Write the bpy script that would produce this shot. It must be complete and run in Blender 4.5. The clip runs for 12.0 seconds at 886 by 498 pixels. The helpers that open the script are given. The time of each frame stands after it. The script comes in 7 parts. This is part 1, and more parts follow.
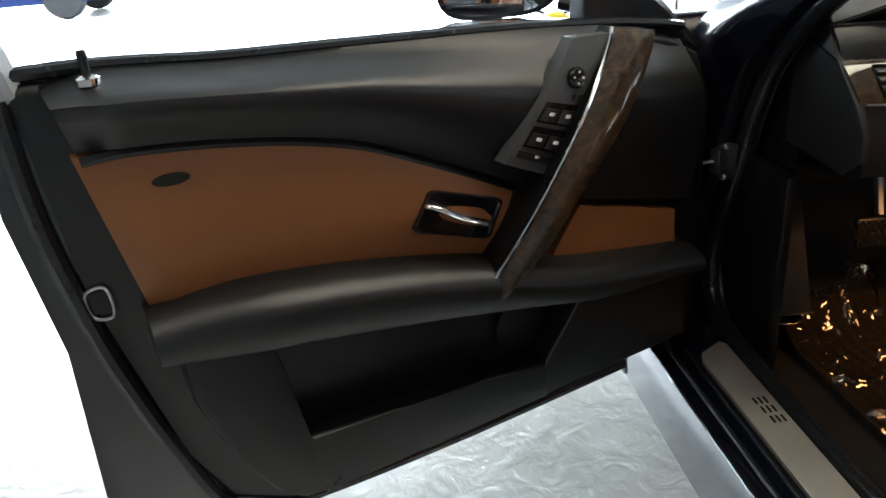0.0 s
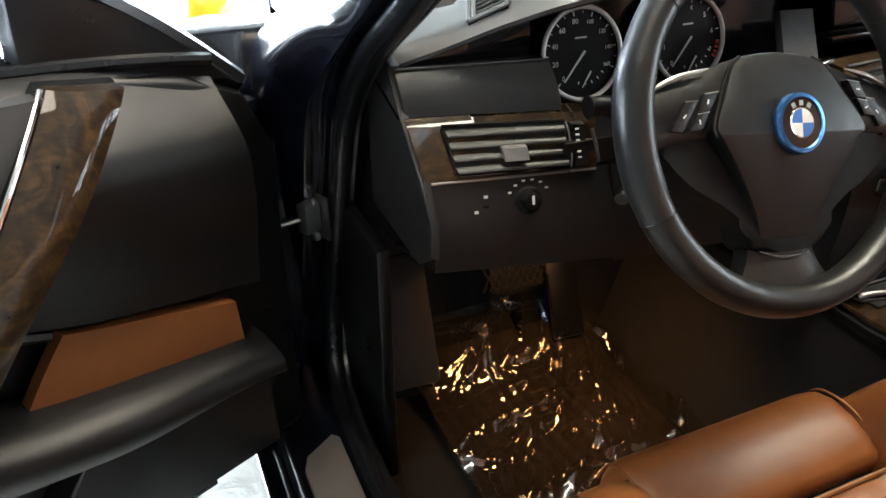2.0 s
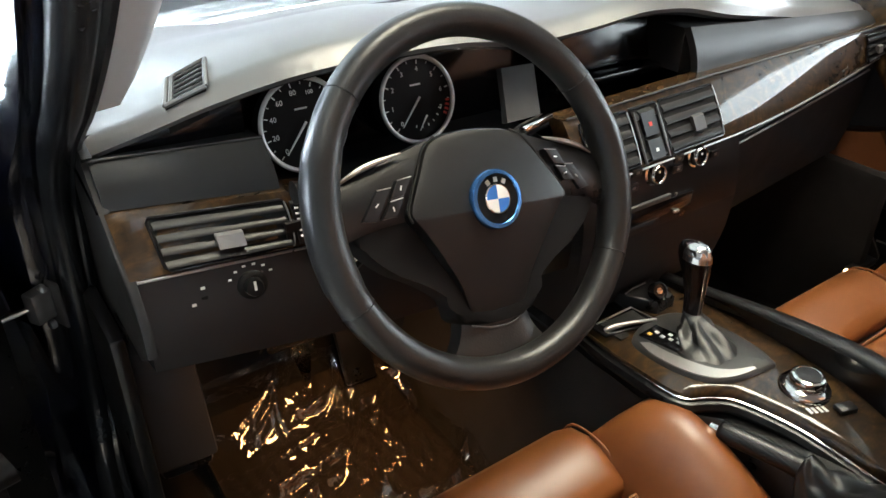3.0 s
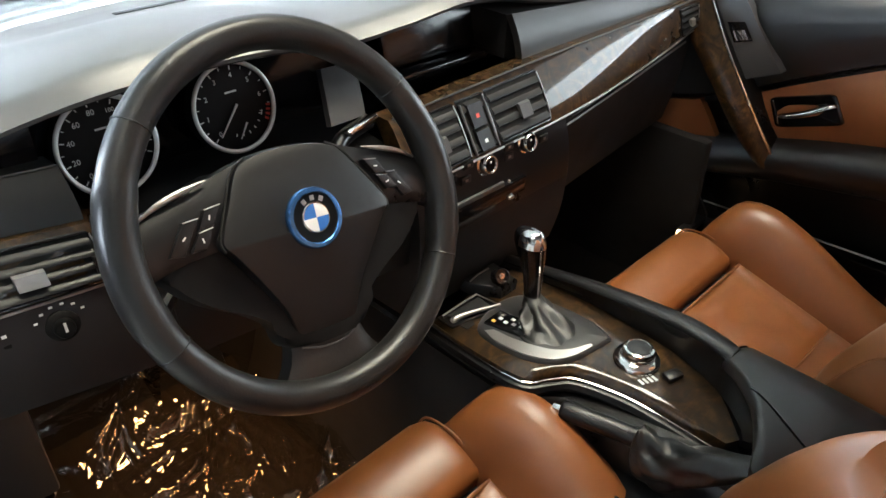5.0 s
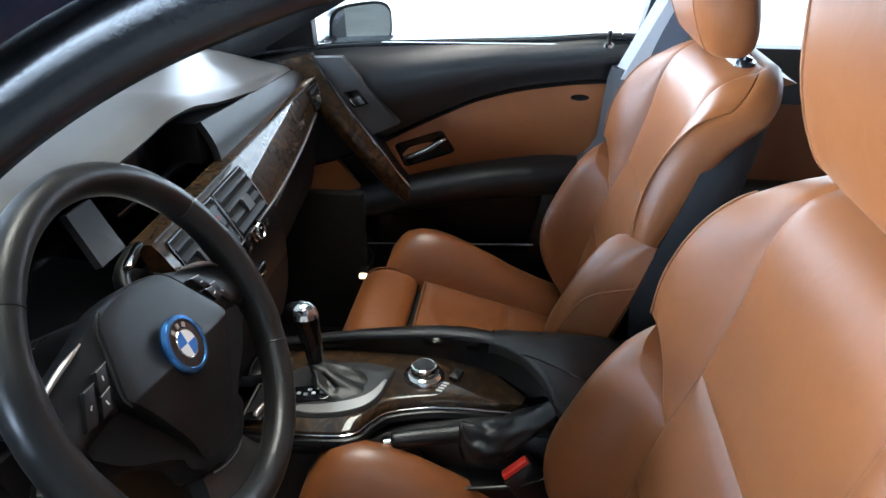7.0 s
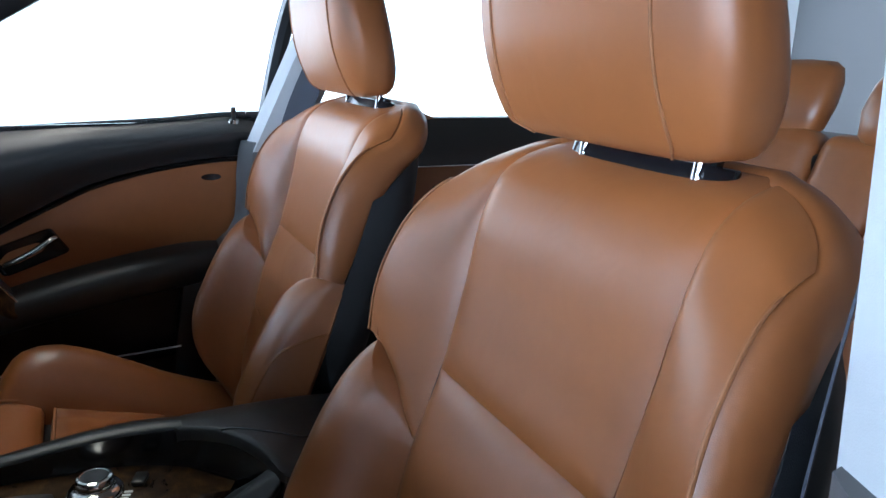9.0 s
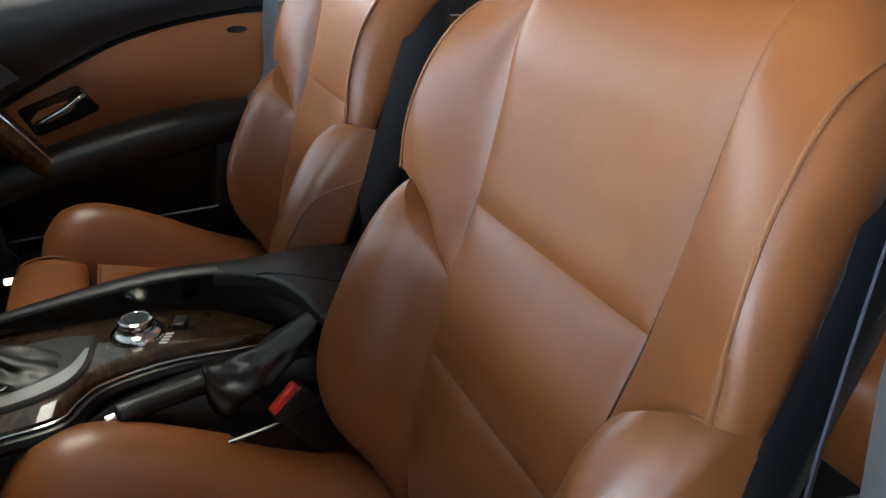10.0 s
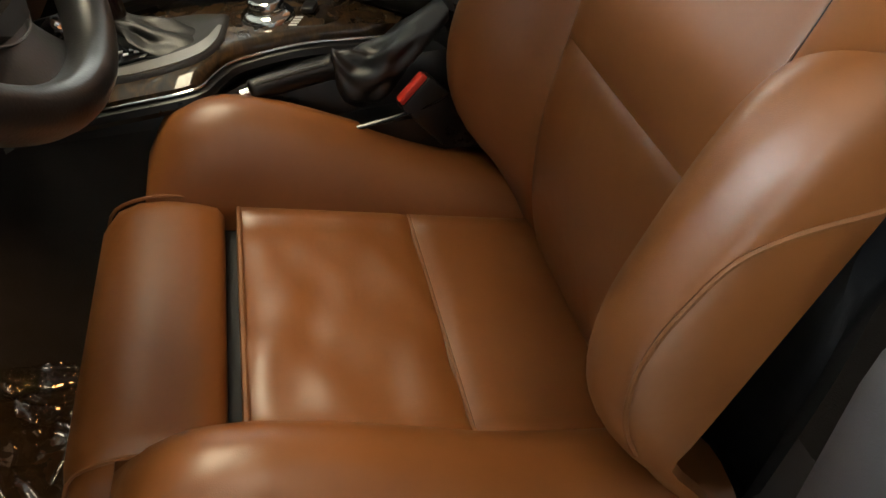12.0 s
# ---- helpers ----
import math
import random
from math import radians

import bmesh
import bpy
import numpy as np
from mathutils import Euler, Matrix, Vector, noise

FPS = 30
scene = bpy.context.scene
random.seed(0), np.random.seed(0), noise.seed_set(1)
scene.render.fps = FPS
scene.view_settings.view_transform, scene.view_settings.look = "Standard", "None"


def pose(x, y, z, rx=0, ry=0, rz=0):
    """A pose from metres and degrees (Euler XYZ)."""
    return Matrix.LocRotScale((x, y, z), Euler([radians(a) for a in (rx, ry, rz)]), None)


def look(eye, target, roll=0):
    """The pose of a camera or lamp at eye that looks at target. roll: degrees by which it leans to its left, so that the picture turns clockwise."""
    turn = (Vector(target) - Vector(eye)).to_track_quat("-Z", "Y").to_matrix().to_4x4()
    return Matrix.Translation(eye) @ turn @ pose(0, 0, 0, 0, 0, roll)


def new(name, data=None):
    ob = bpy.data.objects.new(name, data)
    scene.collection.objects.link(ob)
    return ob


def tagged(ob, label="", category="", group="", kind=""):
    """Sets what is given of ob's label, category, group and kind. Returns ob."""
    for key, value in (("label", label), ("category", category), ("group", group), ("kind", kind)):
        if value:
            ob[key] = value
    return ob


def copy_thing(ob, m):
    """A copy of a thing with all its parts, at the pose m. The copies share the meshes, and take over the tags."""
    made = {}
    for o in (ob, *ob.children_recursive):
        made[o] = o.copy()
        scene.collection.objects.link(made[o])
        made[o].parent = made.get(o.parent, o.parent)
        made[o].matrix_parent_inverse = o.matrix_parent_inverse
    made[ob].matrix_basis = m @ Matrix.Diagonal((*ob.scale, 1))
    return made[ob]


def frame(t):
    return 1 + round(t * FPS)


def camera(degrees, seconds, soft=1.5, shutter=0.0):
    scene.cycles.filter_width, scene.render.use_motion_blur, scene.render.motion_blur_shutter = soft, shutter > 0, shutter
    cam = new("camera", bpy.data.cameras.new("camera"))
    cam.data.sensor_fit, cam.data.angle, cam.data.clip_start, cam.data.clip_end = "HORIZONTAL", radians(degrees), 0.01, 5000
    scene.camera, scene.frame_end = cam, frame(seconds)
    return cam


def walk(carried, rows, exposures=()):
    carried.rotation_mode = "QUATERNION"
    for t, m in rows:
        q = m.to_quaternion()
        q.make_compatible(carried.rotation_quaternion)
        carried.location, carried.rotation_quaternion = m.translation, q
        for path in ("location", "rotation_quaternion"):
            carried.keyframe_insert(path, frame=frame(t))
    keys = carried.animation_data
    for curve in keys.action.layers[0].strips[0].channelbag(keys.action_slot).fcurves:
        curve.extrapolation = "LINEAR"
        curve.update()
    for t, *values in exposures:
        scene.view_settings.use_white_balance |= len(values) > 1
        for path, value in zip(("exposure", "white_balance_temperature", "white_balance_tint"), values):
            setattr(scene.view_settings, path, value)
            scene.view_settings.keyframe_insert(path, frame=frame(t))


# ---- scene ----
cam = camera(61.69, 12.0)
PATH = [
    (0, (-1.3798, -0.7948, 1.0944), (-1.2456, 1.0234, 0.2722), -4.88),
    (0.5, (-1.2893, -0.6730, 1.0862), (-1.2030, 1.1289, 0.2227), -5.14),
    (1, (-1.1909, -0.5847, 1.0946), (-0.9970, 1.1906, 0.1942), -3.83),
    (1.5, (-1.0663, -0.5213, 1.1159), (-0.6169, 1.1739, 0.1543), -1.70),
    (2, (-0.9672, -0.4843, 1.1454), (-0.2783, 1.0934, 0.1274), -0.18),
    (2.5, (-0.8842, -0.4862, 1.1814), (-0.0232, 0.9924, 0.1459), 0.22),
    (3, (-0.8051, -0.5021, 1.2182), (0.2019, 0.8882, 0.1920), 1.10),
    (3.5, (-0.7488, -0.5078, 1.2482), (0.3979, 0.7770, 0.2312), 2.30),
    (3.7, (-0.7305, -0.5091, 1.2512), (0.4421, 0.7407, 0.2202), 2.43),
    (5.3, (-0.7494, -0.5081, 1.2639), (0.4908, 0.6087, 0.1617), 2.13),
    (5.5, (-0.7771, -0.5034, 1.2705), (0.4884, 0.6014, 0.1851), 1.91),
    (6, (-0.8722, -0.4710, 1.2748), (0.5252, 0.5115, 0.2346), 1.88),
    (6.5, (-0.9432, -0.4034, 1.2806), (0.6653, 0.2735, 0.3034), 1.84),
    (7, (-0.9517, -0.3120, 1.2936), (0.8249, -0.1232, 0.3946), 0.35),
    (7.5, (-0.9163, -0.2315, 1.2715), (0.8761, -0.6484, 0.4882), 1.12),
    (7.7, (-0.9054, -0.1929, 1.2551), (0.8514, -0.8482, 0.5594), 1.87),
    (9.3, (-0.8960, -0.2030, 1.1021), (0.8379, -1.0585, 0.5907), 2.10),
    (9.5, (-0.8897, -0.1956, 1.0991), (0.8185, -1.0315, 0.4801), 1.57),
    (10, (-0.8826, -0.2187, 1.0579), (0.7964, -0.9300, 0.2363), 0.10),
    (10.5, (-0.8835, -0.2225, 1.0259), (0.7394, -0.8350, 0.0304), -0.58),
    (11, (-0.8851, -0.2169, 1.0025), (0.6673, -0.7131, -0.1568), -0.98),
    (11.5, (-0.8861, -0.2133, 0.9838), (0.6140, -0.5922, -0.2835), -1.61),
    (12, (-0.8916, -0.2068, 0.9685), (0.5656, -0.5006, -0.3694), -2.27),
]
EXPOSURES = [(0, 0.1, 6200, 10), (0.7, 0.45, 6200, 10), (1.5, 1.05, 6200, 10), (2.0, 1.0, 6200, 10), (2.5, 1.1, 6200, 10), (3.2, 1.05, 6200, 10), (6.0, 0.9, 6000, 10), (7.5, 0.15, 5300, 10), (9.3, -0.25, 5300, 10), (9.6, -0.1, 5500, 10), (10.2, 0.1, 6100, 10), (11, 0.2, 6900, 10), (12, 0.3, 7200, 10)]
walk(cam, [(t, look(eye, target, roll)) for t, eye, target, roll in PATH], EXPOSURES)

# ---- daylight and showroom lamps ----
world = bpy.data.worlds.new("showroom_world")
scene.world = world
world.use_nodes = True
wn = world.node_tree
sky = wn.nodes.new("ShaderNodeTexSky")
sky.sky_type, sky.sun_disc = "NISHITA", False
sky.sun_elevation, sky.sun_rotation, sky.dust_density = radians(42), radians(60), 4.0
wn.links.new(sky.outputs[0], wn.nodes["Background"].inputs[0])
wn.nodes["Background"].inputs[1].default_value = 0.12


def area_lamp(name, m, sx, sy, watts, colour):
    data = bpy.data.lights.new(name, "AREA")
    data.spread = radians(115)
    data.shape, data.size, data.size_y, data.energy, data.color = "RECTANGLE", sx, sy, watts, colour
    ob = new(name, data)
    ob.matrix_world = m
    return ob


# footwell lamps under the dash; the hall is lit by its windows and ceiling panels below
area_lamp("footwell_lamp", look((-0.38, 0.25, 0.63), (-0.38, 0.33, 0.25)), 0.16, 0.035, 0.34, (1.0, 0.46, 0.15))
area_lamp("footwell_lamp_passenger", look((0.36, 0.26, 0.63), (0.36, 0.32, 0.25)), 0.05, 0.03, 0.25, (1.0, 0.62, 0.28))


# ---- materials ----
def material(name, colour, rough=0.5, metal=0.0, vary=0.12, scale=9.0, grain=0.0, grain_scale=400.0, coat=0.0, kind="noise", spec=0.5, dark=None, patch=0.0, rvary=0.18):
    """A principled surface with two scales of colour change, a rough change and a fine relief."""
    mat = bpy.data.materials.new(name)
    mat.use_nodes = True
    nt = mat.node_tree
    n, l = nt.nodes, nt.links
    b = n["Principled BSDF"]
    b.inputs["Roughness"].default_value, b.inputs["Metallic"].default_value = rough, metal
    b.inputs["Specular IOR Level"].default_value = spec
    b.inputs["Coat Weight"].default_value, b.inputs["Coat Roughness"].default_value = coat, 0.06
    tc = n.new("ShaderNodeTexCoord")
    big, small = n.new("ShaderNodeTexNoise"), n.new("ShaderNodeTexNoise")
    big.inputs["Scale"].default_value, small.inputs["Scale"].default_value = scale, scale * 14
    big.inputs["Detail"].default_value = small.inputs["Detail"].default_value = 4
    for t in (big, small):
        l.new(tc.outputs["Object"], t.inputs["Vector"])
    add = n.new("ShaderNodeMath")
    add.operation = "MULTIPLY_ADD"
    l.new(small.outputs[0], add.inputs[0])
    add.inputs[1].default_value = 0.35
    l.new(big.outputs[0], add.inputs[2])
    ramp = n.new("ShaderNodeValToRGB")
    ramp.color_ramp.elements[0].position, ramp.color_ramp.elements[1].position = 0.4, 0.95
    lo = dark or [c * (1 - vary) for c in colour]
    hi = [min(1, c * (1 + vary)) for c in colour]
    ramp.color_ramp.elements[0].color, ramp.color_ramp.elements[1].color = (*lo, 1), (*hi, 1)
    l.new(add.outputs[0], ramp.inputs[0])
    l.new(ramp.outputs[0], b.inputs["Base Color"])
    mr = n.new("ShaderNodeMapRange")
    mr.inputs["From Min"].default_value, mr.inputs["From Max"].default_value = 0.3, 1.0
    mr.inputs["To Min"].default_value, mr.inputs["To Max"].default_value = max(0.02, rough * (1 - rvary)), min(1, rough * (1 + rvary))
    l.new(add.outputs[0], mr.inputs["Value"])
    l.new(mr.outputs[0], b.inputs["Roughness"])
    if grain:
        if kind == "leather":
            g = n.new("ShaderNodeTexVoronoi")
            g.feature = "DISTANCE_TO_EDGE"
            g.inputs["Scale"].default_value = grain_scale
        else:
            g = n.new("ShaderNodeTexNoise")
            g.inputs["Scale"].default_value = grain_scale
            g.inputs["Detail"].default_value = 3
        l.new(tc.outputs["Object"], g.inputs["Vector"])
        bump = n.new("ShaderNodeBump")
        bump.inputs["Strength"].default_value, bump.inputs["Distance"].default_value = grain, 0.0006
        l.new(g.outputs[0], bump.inputs["Height"])
        last = bump
        if patch:
            w = n.new("ShaderNodeTexNoise")
            w.inputs["Scale"].default_value, w.inputs["Detail"].default_value, w.inputs["Distortion"].default_value = 16.0, 2.0, 0.8
            l.new(tc.outputs["Object"], w.inputs["Vector"])
            soft = n.new("ShaderNodeBump")
            soft.inputs["Strength"].default_value, soft.inputs["Distance"].default_value = patch, 0.01
            l.new(w.outputs[0], soft.inputs["Height"])
            l.new(bump.outputs[0], soft.inputs["Normal"])
            last = soft
        l.new(last.outputs[0], b.inputs["Normal"])
    return mat


LEATHER = material("cognac_leather", (0.225, 0.074, 0.018), 0.38, spec=0.85, rvary=0.08, vary=0.10, scale=5.0, grain=0.13, grain_scale=700, kind="leather", patch=0.09)
DOOR_LEATHER = material("door_leather", (0.25, 0.088, 0.026), 0.42, vary=0.12, scale=4.0, grain=0.3, grain_scale=700, kind="leather")
THREAD = material("seam_thread", (0.22, 0.085, 0.028), 0.6, vary=0.2, scale=60)
SOFT = material("dark_soft_plastic", (0.007, 0.0074, 0.0082), 0.32, vary=0.1, grain=0.4, grain_scale=900, kind="leather")
PANEL = material("grey_black_panel", (0.017, 0.0175, 0.018), 0.34, vary=0.1, grain=0.35, grain_scale=900, kind="leather")
PLASTIC = material("black_plastic", (0.0055, 0.0058, 0.0065), 0.30, vary=0.15, grain=0.25, grain_scale=1200)
GLOSS = material("gloss_black", (0.006, 0.006, 0.007), 0.12, vary=0.2)
RUBBER = material("black_rubber", (0.012, 0.0135, 0.016), 0.24, vary=0.15, grain=0.2, grain_scale=500)
DASHTOP = material("dash_pad", (0.125, 0.127, 0.131), 0.28, vary=0.05, grain=0.3, grain_scale=800, kind="leather", spec=0.95, rvary=0.03)
SILVER = material("satin_silver_trim", (0.44, 0.43, 0.42), 0.30, metal=0.8, vary=0.06, grain=0.1, grain_scale=900)
PLATEGREY = material("dark_plate_grey", (0.032, 0.032, 0.033), 0.42, vary=0.08, grain=0.2, grain_scale=1200)
BANDSILVER = material("dull_satin_band", (0.40, 0.39, 0.38), 0.34, metal=0.85, vary=0.08, grain=0.1, grain_scale=900)
SWITCHPLATE = material("switch_plate_grey", (0.06, 0.06, 0.062), 0.4, vary=0.06, grain=0.2, grain_scale=1200)
CHROME = material("chrome", (0.78, 0.77, 0.76), 0.10, metal=1.0, vary=0.04)
PAINT = material("midnight_blue_paint", (0.003, 0.004, 0.010), 0.22, vary=0.1, coat=1.0)
CARPET = material("dark_brown_carpet", (0.005, 0.004, 0.0034), 0.95, vary=0.3, scale=30, grain=1.0, grain_scale=350)
GREYTRIM = material("pillar_grey_trim", (0.42, 0.43, 0.44), 0.55, vary=0.06, grain=0.3, grain_scale=900)
WHITE = material("print_white", (0.75, 0.75, 0.74), 0.5, vary=0.03)
AMBER = material("amber_print", (0.8, 0.4, 0.05), 0.5, vary=0.05)
RED = material("red_buckle_plastic", (0.62, 0.035, 0.02), 0.35, vary=0.08)
REDPRINT = material("red_print", (0.6, 0.05, 0.03), 0.5, vary=0.05)
BLUE = material("blue_ring", (0.09, 0.25, 0.58), 0.25, metal=0.9, vary=0.08)
BADGEBLUE = material("badge_blue", (0.04, 0.16, 0.5), 0.25, vary=0.05)
BOOT = material("black_leather_boot", (0.010, 0.0098, 0.0095), 0.36, spec=0.6, vary=0.2, grain=0.4, grain_scale=600, kind="leather", patch=0.5)
WHEELLEATHER = material("worn_black_leather", (0.014, 0.0138, 0.0136), 0.33, vary=0.35, scale=14, grain=0.25, grain_scale=260, kind="leather", patch=0.06)
PEDALGREY = material("worn_grey_plastic", (0.022, 0.023, 0.024), 0.5, vary=0.15, grain=0.3)
STEEL = material("bare_steel", (0.45, 0.45, 0.46), 0.32, metal=1.0, vary=0.15)
DIALRING = material("bright_dial_ring", (0.66, 0.66, 0.66), 0.45, metal=0.6, vary=0.05)
SILLMETAL = material("brushed_sill_metal", (0.50, 0.47, 0.42), 0.42, metal=0.7, vary=0.06)
SCREEN = material("dark_screen", (0.004, 0.004, 0.005), 0.18, vary=0.1)
WALL = material("white_wall_paint", (0.78, 0.78, 0.77), 0.8, vary=0.04, scale=1.5, grain=0.2, grain_scale=60)
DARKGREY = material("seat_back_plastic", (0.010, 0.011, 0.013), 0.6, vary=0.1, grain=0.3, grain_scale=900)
BELT = material("belt_webbing", (0.035, 0.04, 0.055), 0.75, vary=0.15, scale=40, grain=0.6, grain_scale=700)
YELLOW = material("yellow_paint", (0.75, 0.55, 0.02), 0.25, vary=0.08, coat=0.8)
TYRE = material("tyre_rubber", (0.015, 0.015, 0.016), 0.8, vary=0.2, grain=0.4)
CARBLUE = material("deep_blue_car_paint", (0.01, 0.02, 0.07), 0.2, vary=0.1, coat=1.0)
DIALBLACK = material("dial_black", (0.004, 0.004, 0.0042), 0.6, vary=0.1, spec=0.2)
BLADE = material("vent_blade", (0.012, 0.0122, 0.013), 0.40, spec=0.4, vary=0.08)
# near-black that paints the shade inside vents, slots, grooves and the tray well
SHADEBLACK = material("painted_recess_shade", (0.0025, 0.0025, 0.0025), 0.85, vary=0.1)
HALLGREY = material("grey_ceiling_paint", (0.26, 0.26, 0.25), 0.85, vary=0.06, scale=1.5, grain=0.2, grain_scale=60)
DARKWALL = material("grey_wall_paint", (0.12, 0.12, 0.12), 0.8, vary=0.06, scale=1.5, grain=0.2, grain_scale=60)
MAT = material("brown_mat_pile", (0.017, 0.013, 0.010), 0.95, vary=0.25, scale=30, grain=1.0, grain_scale=350)
TUNNEL = material("grey_tunnel_carpet", (0.014, 0.014, 0.0145), 0.9, vary=0.15, scale=20, grain=0.8, grain_scale=400)
PILLARGREY = material("pillar_lower_trim", (0.075, 0.077, 0.08), 0.5, vary=0.06, grain=0.3, grain_scale=900)
LEAD = material("mirror_glass", (0.85, 0.87, 0.88), 0.02, metal=1.0, vary=0.01)


def wood_material():
    mat = bpy.data.materials.new("burl_wood")
    mat.use_nodes = True
    nt = mat.node_tree
    n, l = nt.nodes, nt.links
    b = n["Principled BSDF"]
    b.inputs["Roughness"].default_value, b.inputs["Coat Weight"].default_value, b.inputs["Coat Roughness"].default_value = 0.5, 1.0, 0.03
    b.inputs["Specular IOR Level"].default_value = 0.1
    tc = n.new("ShaderNodeTexCoord")
    a, fine = n.new("ShaderNodeTexNoise"), n.new("ShaderNodeTexNoise")
    a.inputs["Scale"].default_value, a.inputs["Detail"].default_value, a.inputs["Distortion"].default_value = 26.0, 5.0, 2.2
    stretch = n.new("ShaderNodeMapping")
    stretch.inputs["Scale"].default_value = (60, 420, 60)
    fine.inputs["Scale"].default_value, fine.inputs["Detail"].default_value, fine.inputs["Distortion"].default_value = 1.0, 3.0, 0.6
    l.new(tc.outputs["Object"], a.inputs["Vector"])
    l.new(tc.outputs["Object"], stretch.inputs["Vector"])
    l.new(stretch.outputs[0], fine.inputs["Vector"])
    m = n.new("ShaderNodeMath")
    m.operation = "MULTIPLY_ADD"
    l.new(fine.outputs[0], m.inputs[0])
    m.inputs[1].default_value = 0.3
    l.new(a.outputs[0], m.inputs[2])
    r = n.new("ShaderNodeValToRGB")
    e = r.color_ramp.elements
    e[0].position, e[0].color = 0.42, (0.010, 0.0052, 0.0020, 1)
    e[1].position, e[1].color = 0.92, (0.082, 0.042, 0.012, 1)
    mid = e.new(0.66)
    mid.color = (0.030, 0.0155, 0.0052, 1)
    l.new(m.outputs[0], r.inputs[0])
    l.new(r.outputs[0], b.inputs["Base Color"])
    return mat


WOOD = wood_material()


def glass_material(name, tint=(1, 1, 1), reflect=0.06):
    mat = bpy.data.materials.new(name)
    mat.use_nodes = True
    nt = mat.node_tree
    n, l = nt.nodes, nt.links
    n.remove(n["Principled BSDF"])
    t, g, x, f = n.new("ShaderNodeBsdfTransparent"), n.new("ShaderNodeBsdfGlossy"), n.new("ShaderNodeMixShader"), n.new("ShaderNodeFresnel")
    t.inputs[0].default_value = (*tint, 1)
    g.inputs["Roughness"].default_value = 0.02
    f.inputs["IOR"].default_value = 1.45
    l.new(f.outputs[0], x.inputs[0])
    l.new(t.outputs[0], x.inputs[1])
    l.new(g.outputs[0], x.inputs[2])
    l.new(x.outputs[0], n["Material Output"].inputs[0])
    return mat


GLASS = glass_material("window_glass", (0.93, 0.96, 0.95))


def film_material():
    mat = bpy.data.materials.new("clear_protective_film")
    mat.use_nodes = True
    nt = mat.node_tree
    n, l = nt.nodes, nt.links
    n.remove(n["Principled BSDF"])
    t, g, x = n.new("ShaderNodeBsdfTransparent"), n.new("ShaderNodeBsdfGlossy"), n.new("ShaderNodeMixShader")
    f = n.new("ShaderNodeFresnel")
    f.inputs["IOR"].default_value = 2.5
    t.inputs[0].default_value = (0.9, 0.89, 0.87, 1)
    g.inputs["Roughness"].default_value = 0.05
    tc, w, b = n.new("ShaderNodeTexCoord"), n.new("ShaderNodeTexNoise"), n.new("ShaderNodeBump")
    w.inputs["Scale"].default_value, w.inputs["Detail"].default_value, w.inputs["Distortion"].default_value = 17.0, 2.0, 1.4
    b.inputs["Strength"].default_value, b.inputs["Distance"].default_value = 0.32, 0.012
    l.new(tc.outputs["Object"], w.inputs["Vector"])
    l.new(w.outputs[0], b.inputs["Height"])
    for node in (g, f):
        l.new(b.outputs[0], node.inputs["Normal"])
    l.new(f.outputs[0], x.inputs[0])
    l.new(t.outputs[0], x.inputs[1])
    l.new(g.outputs[0], x.inputs[2])
    l.new(x.outputs[0], n["Material Output"].inputs[0])
    return mat


FILM = film_material()


def floor_material():
    mat = bpy.data.materials.new("stamped_sealed_concrete")
    mat.use_nodes = True
    nt = mat.node_tree
    n, l = nt.nodes, nt.links
    b = n["Principled BSDF"]
    b.inputs["Coat Weight"].default_value, b.inputs["Coat Roughness"].default_value = 0.22, 0.15
    tc = n.new("ShaderNodeTexCoord")
    a, s = n.new("ShaderNodeTexNoise"), n.new("ShaderNodeTexNoise")
    a.inputs["Scale"].default_value, a.inputs["Detail"].default_value = 2.2, 5.0
    s.inputs["Scale"].default_value, s.inputs["Detail"].default_value, s.inputs["Distortion"].default_value = 13.0, 6.0, 0.7
    r = n.new("ShaderNodeValToRGB")
    r.color_ramp.elements[0].color, r.color_ramp.elements[1].color = (0.25, 0.24, 0.21, 1), (0.40, 0.385, 0.345, 1)
    r.color_ramp.elements[0].position, r.color_ramp.elements[1].position = 0.35, 0.7
    e = n.new("ShaderNodeValToRGB")
    e.color_ramp.elements[0].position, e.color_ramp.elements[1].position = 0.40, 0.62
    bump = n.new("ShaderNodeBump")
    bump.inputs["Strength"].default_value, bump.inputs["Distance"].default_value = 0.16, 0.008
    for t in (a, s):
        l.new(tc.outputs["Object"], t.inputs["Vector"])
    l.new(a.outputs[0], r.inputs[0])
    l.new(r.outputs[0], b.inputs["Base Color"])
    l.new(s.outputs[0], e.inputs[0])
    l.new(e.outputs[0], bump.inputs["Height"])
    l.new(bump.outputs[0], b.inputs["Normal"])
    b.inputs["Roughness"].default_value = 0.3
    return mat


CONCRETE = floor_material()


# ---- mesh helpers ----
def as_mesh(name, verts, faces):
    me = bpy.data.meshes.new(name)
    me.from_pydata([tuple(float(c) for c in v) for v in verts], [], faces)
    return me


def thing(name, label, category, at=(0, 0, 0), group="", kind=""):
    ob = new(name)
    ob.location = at
    ob.empty_display_size = 0.05
    return tagged(ob, label, category, group, kind)


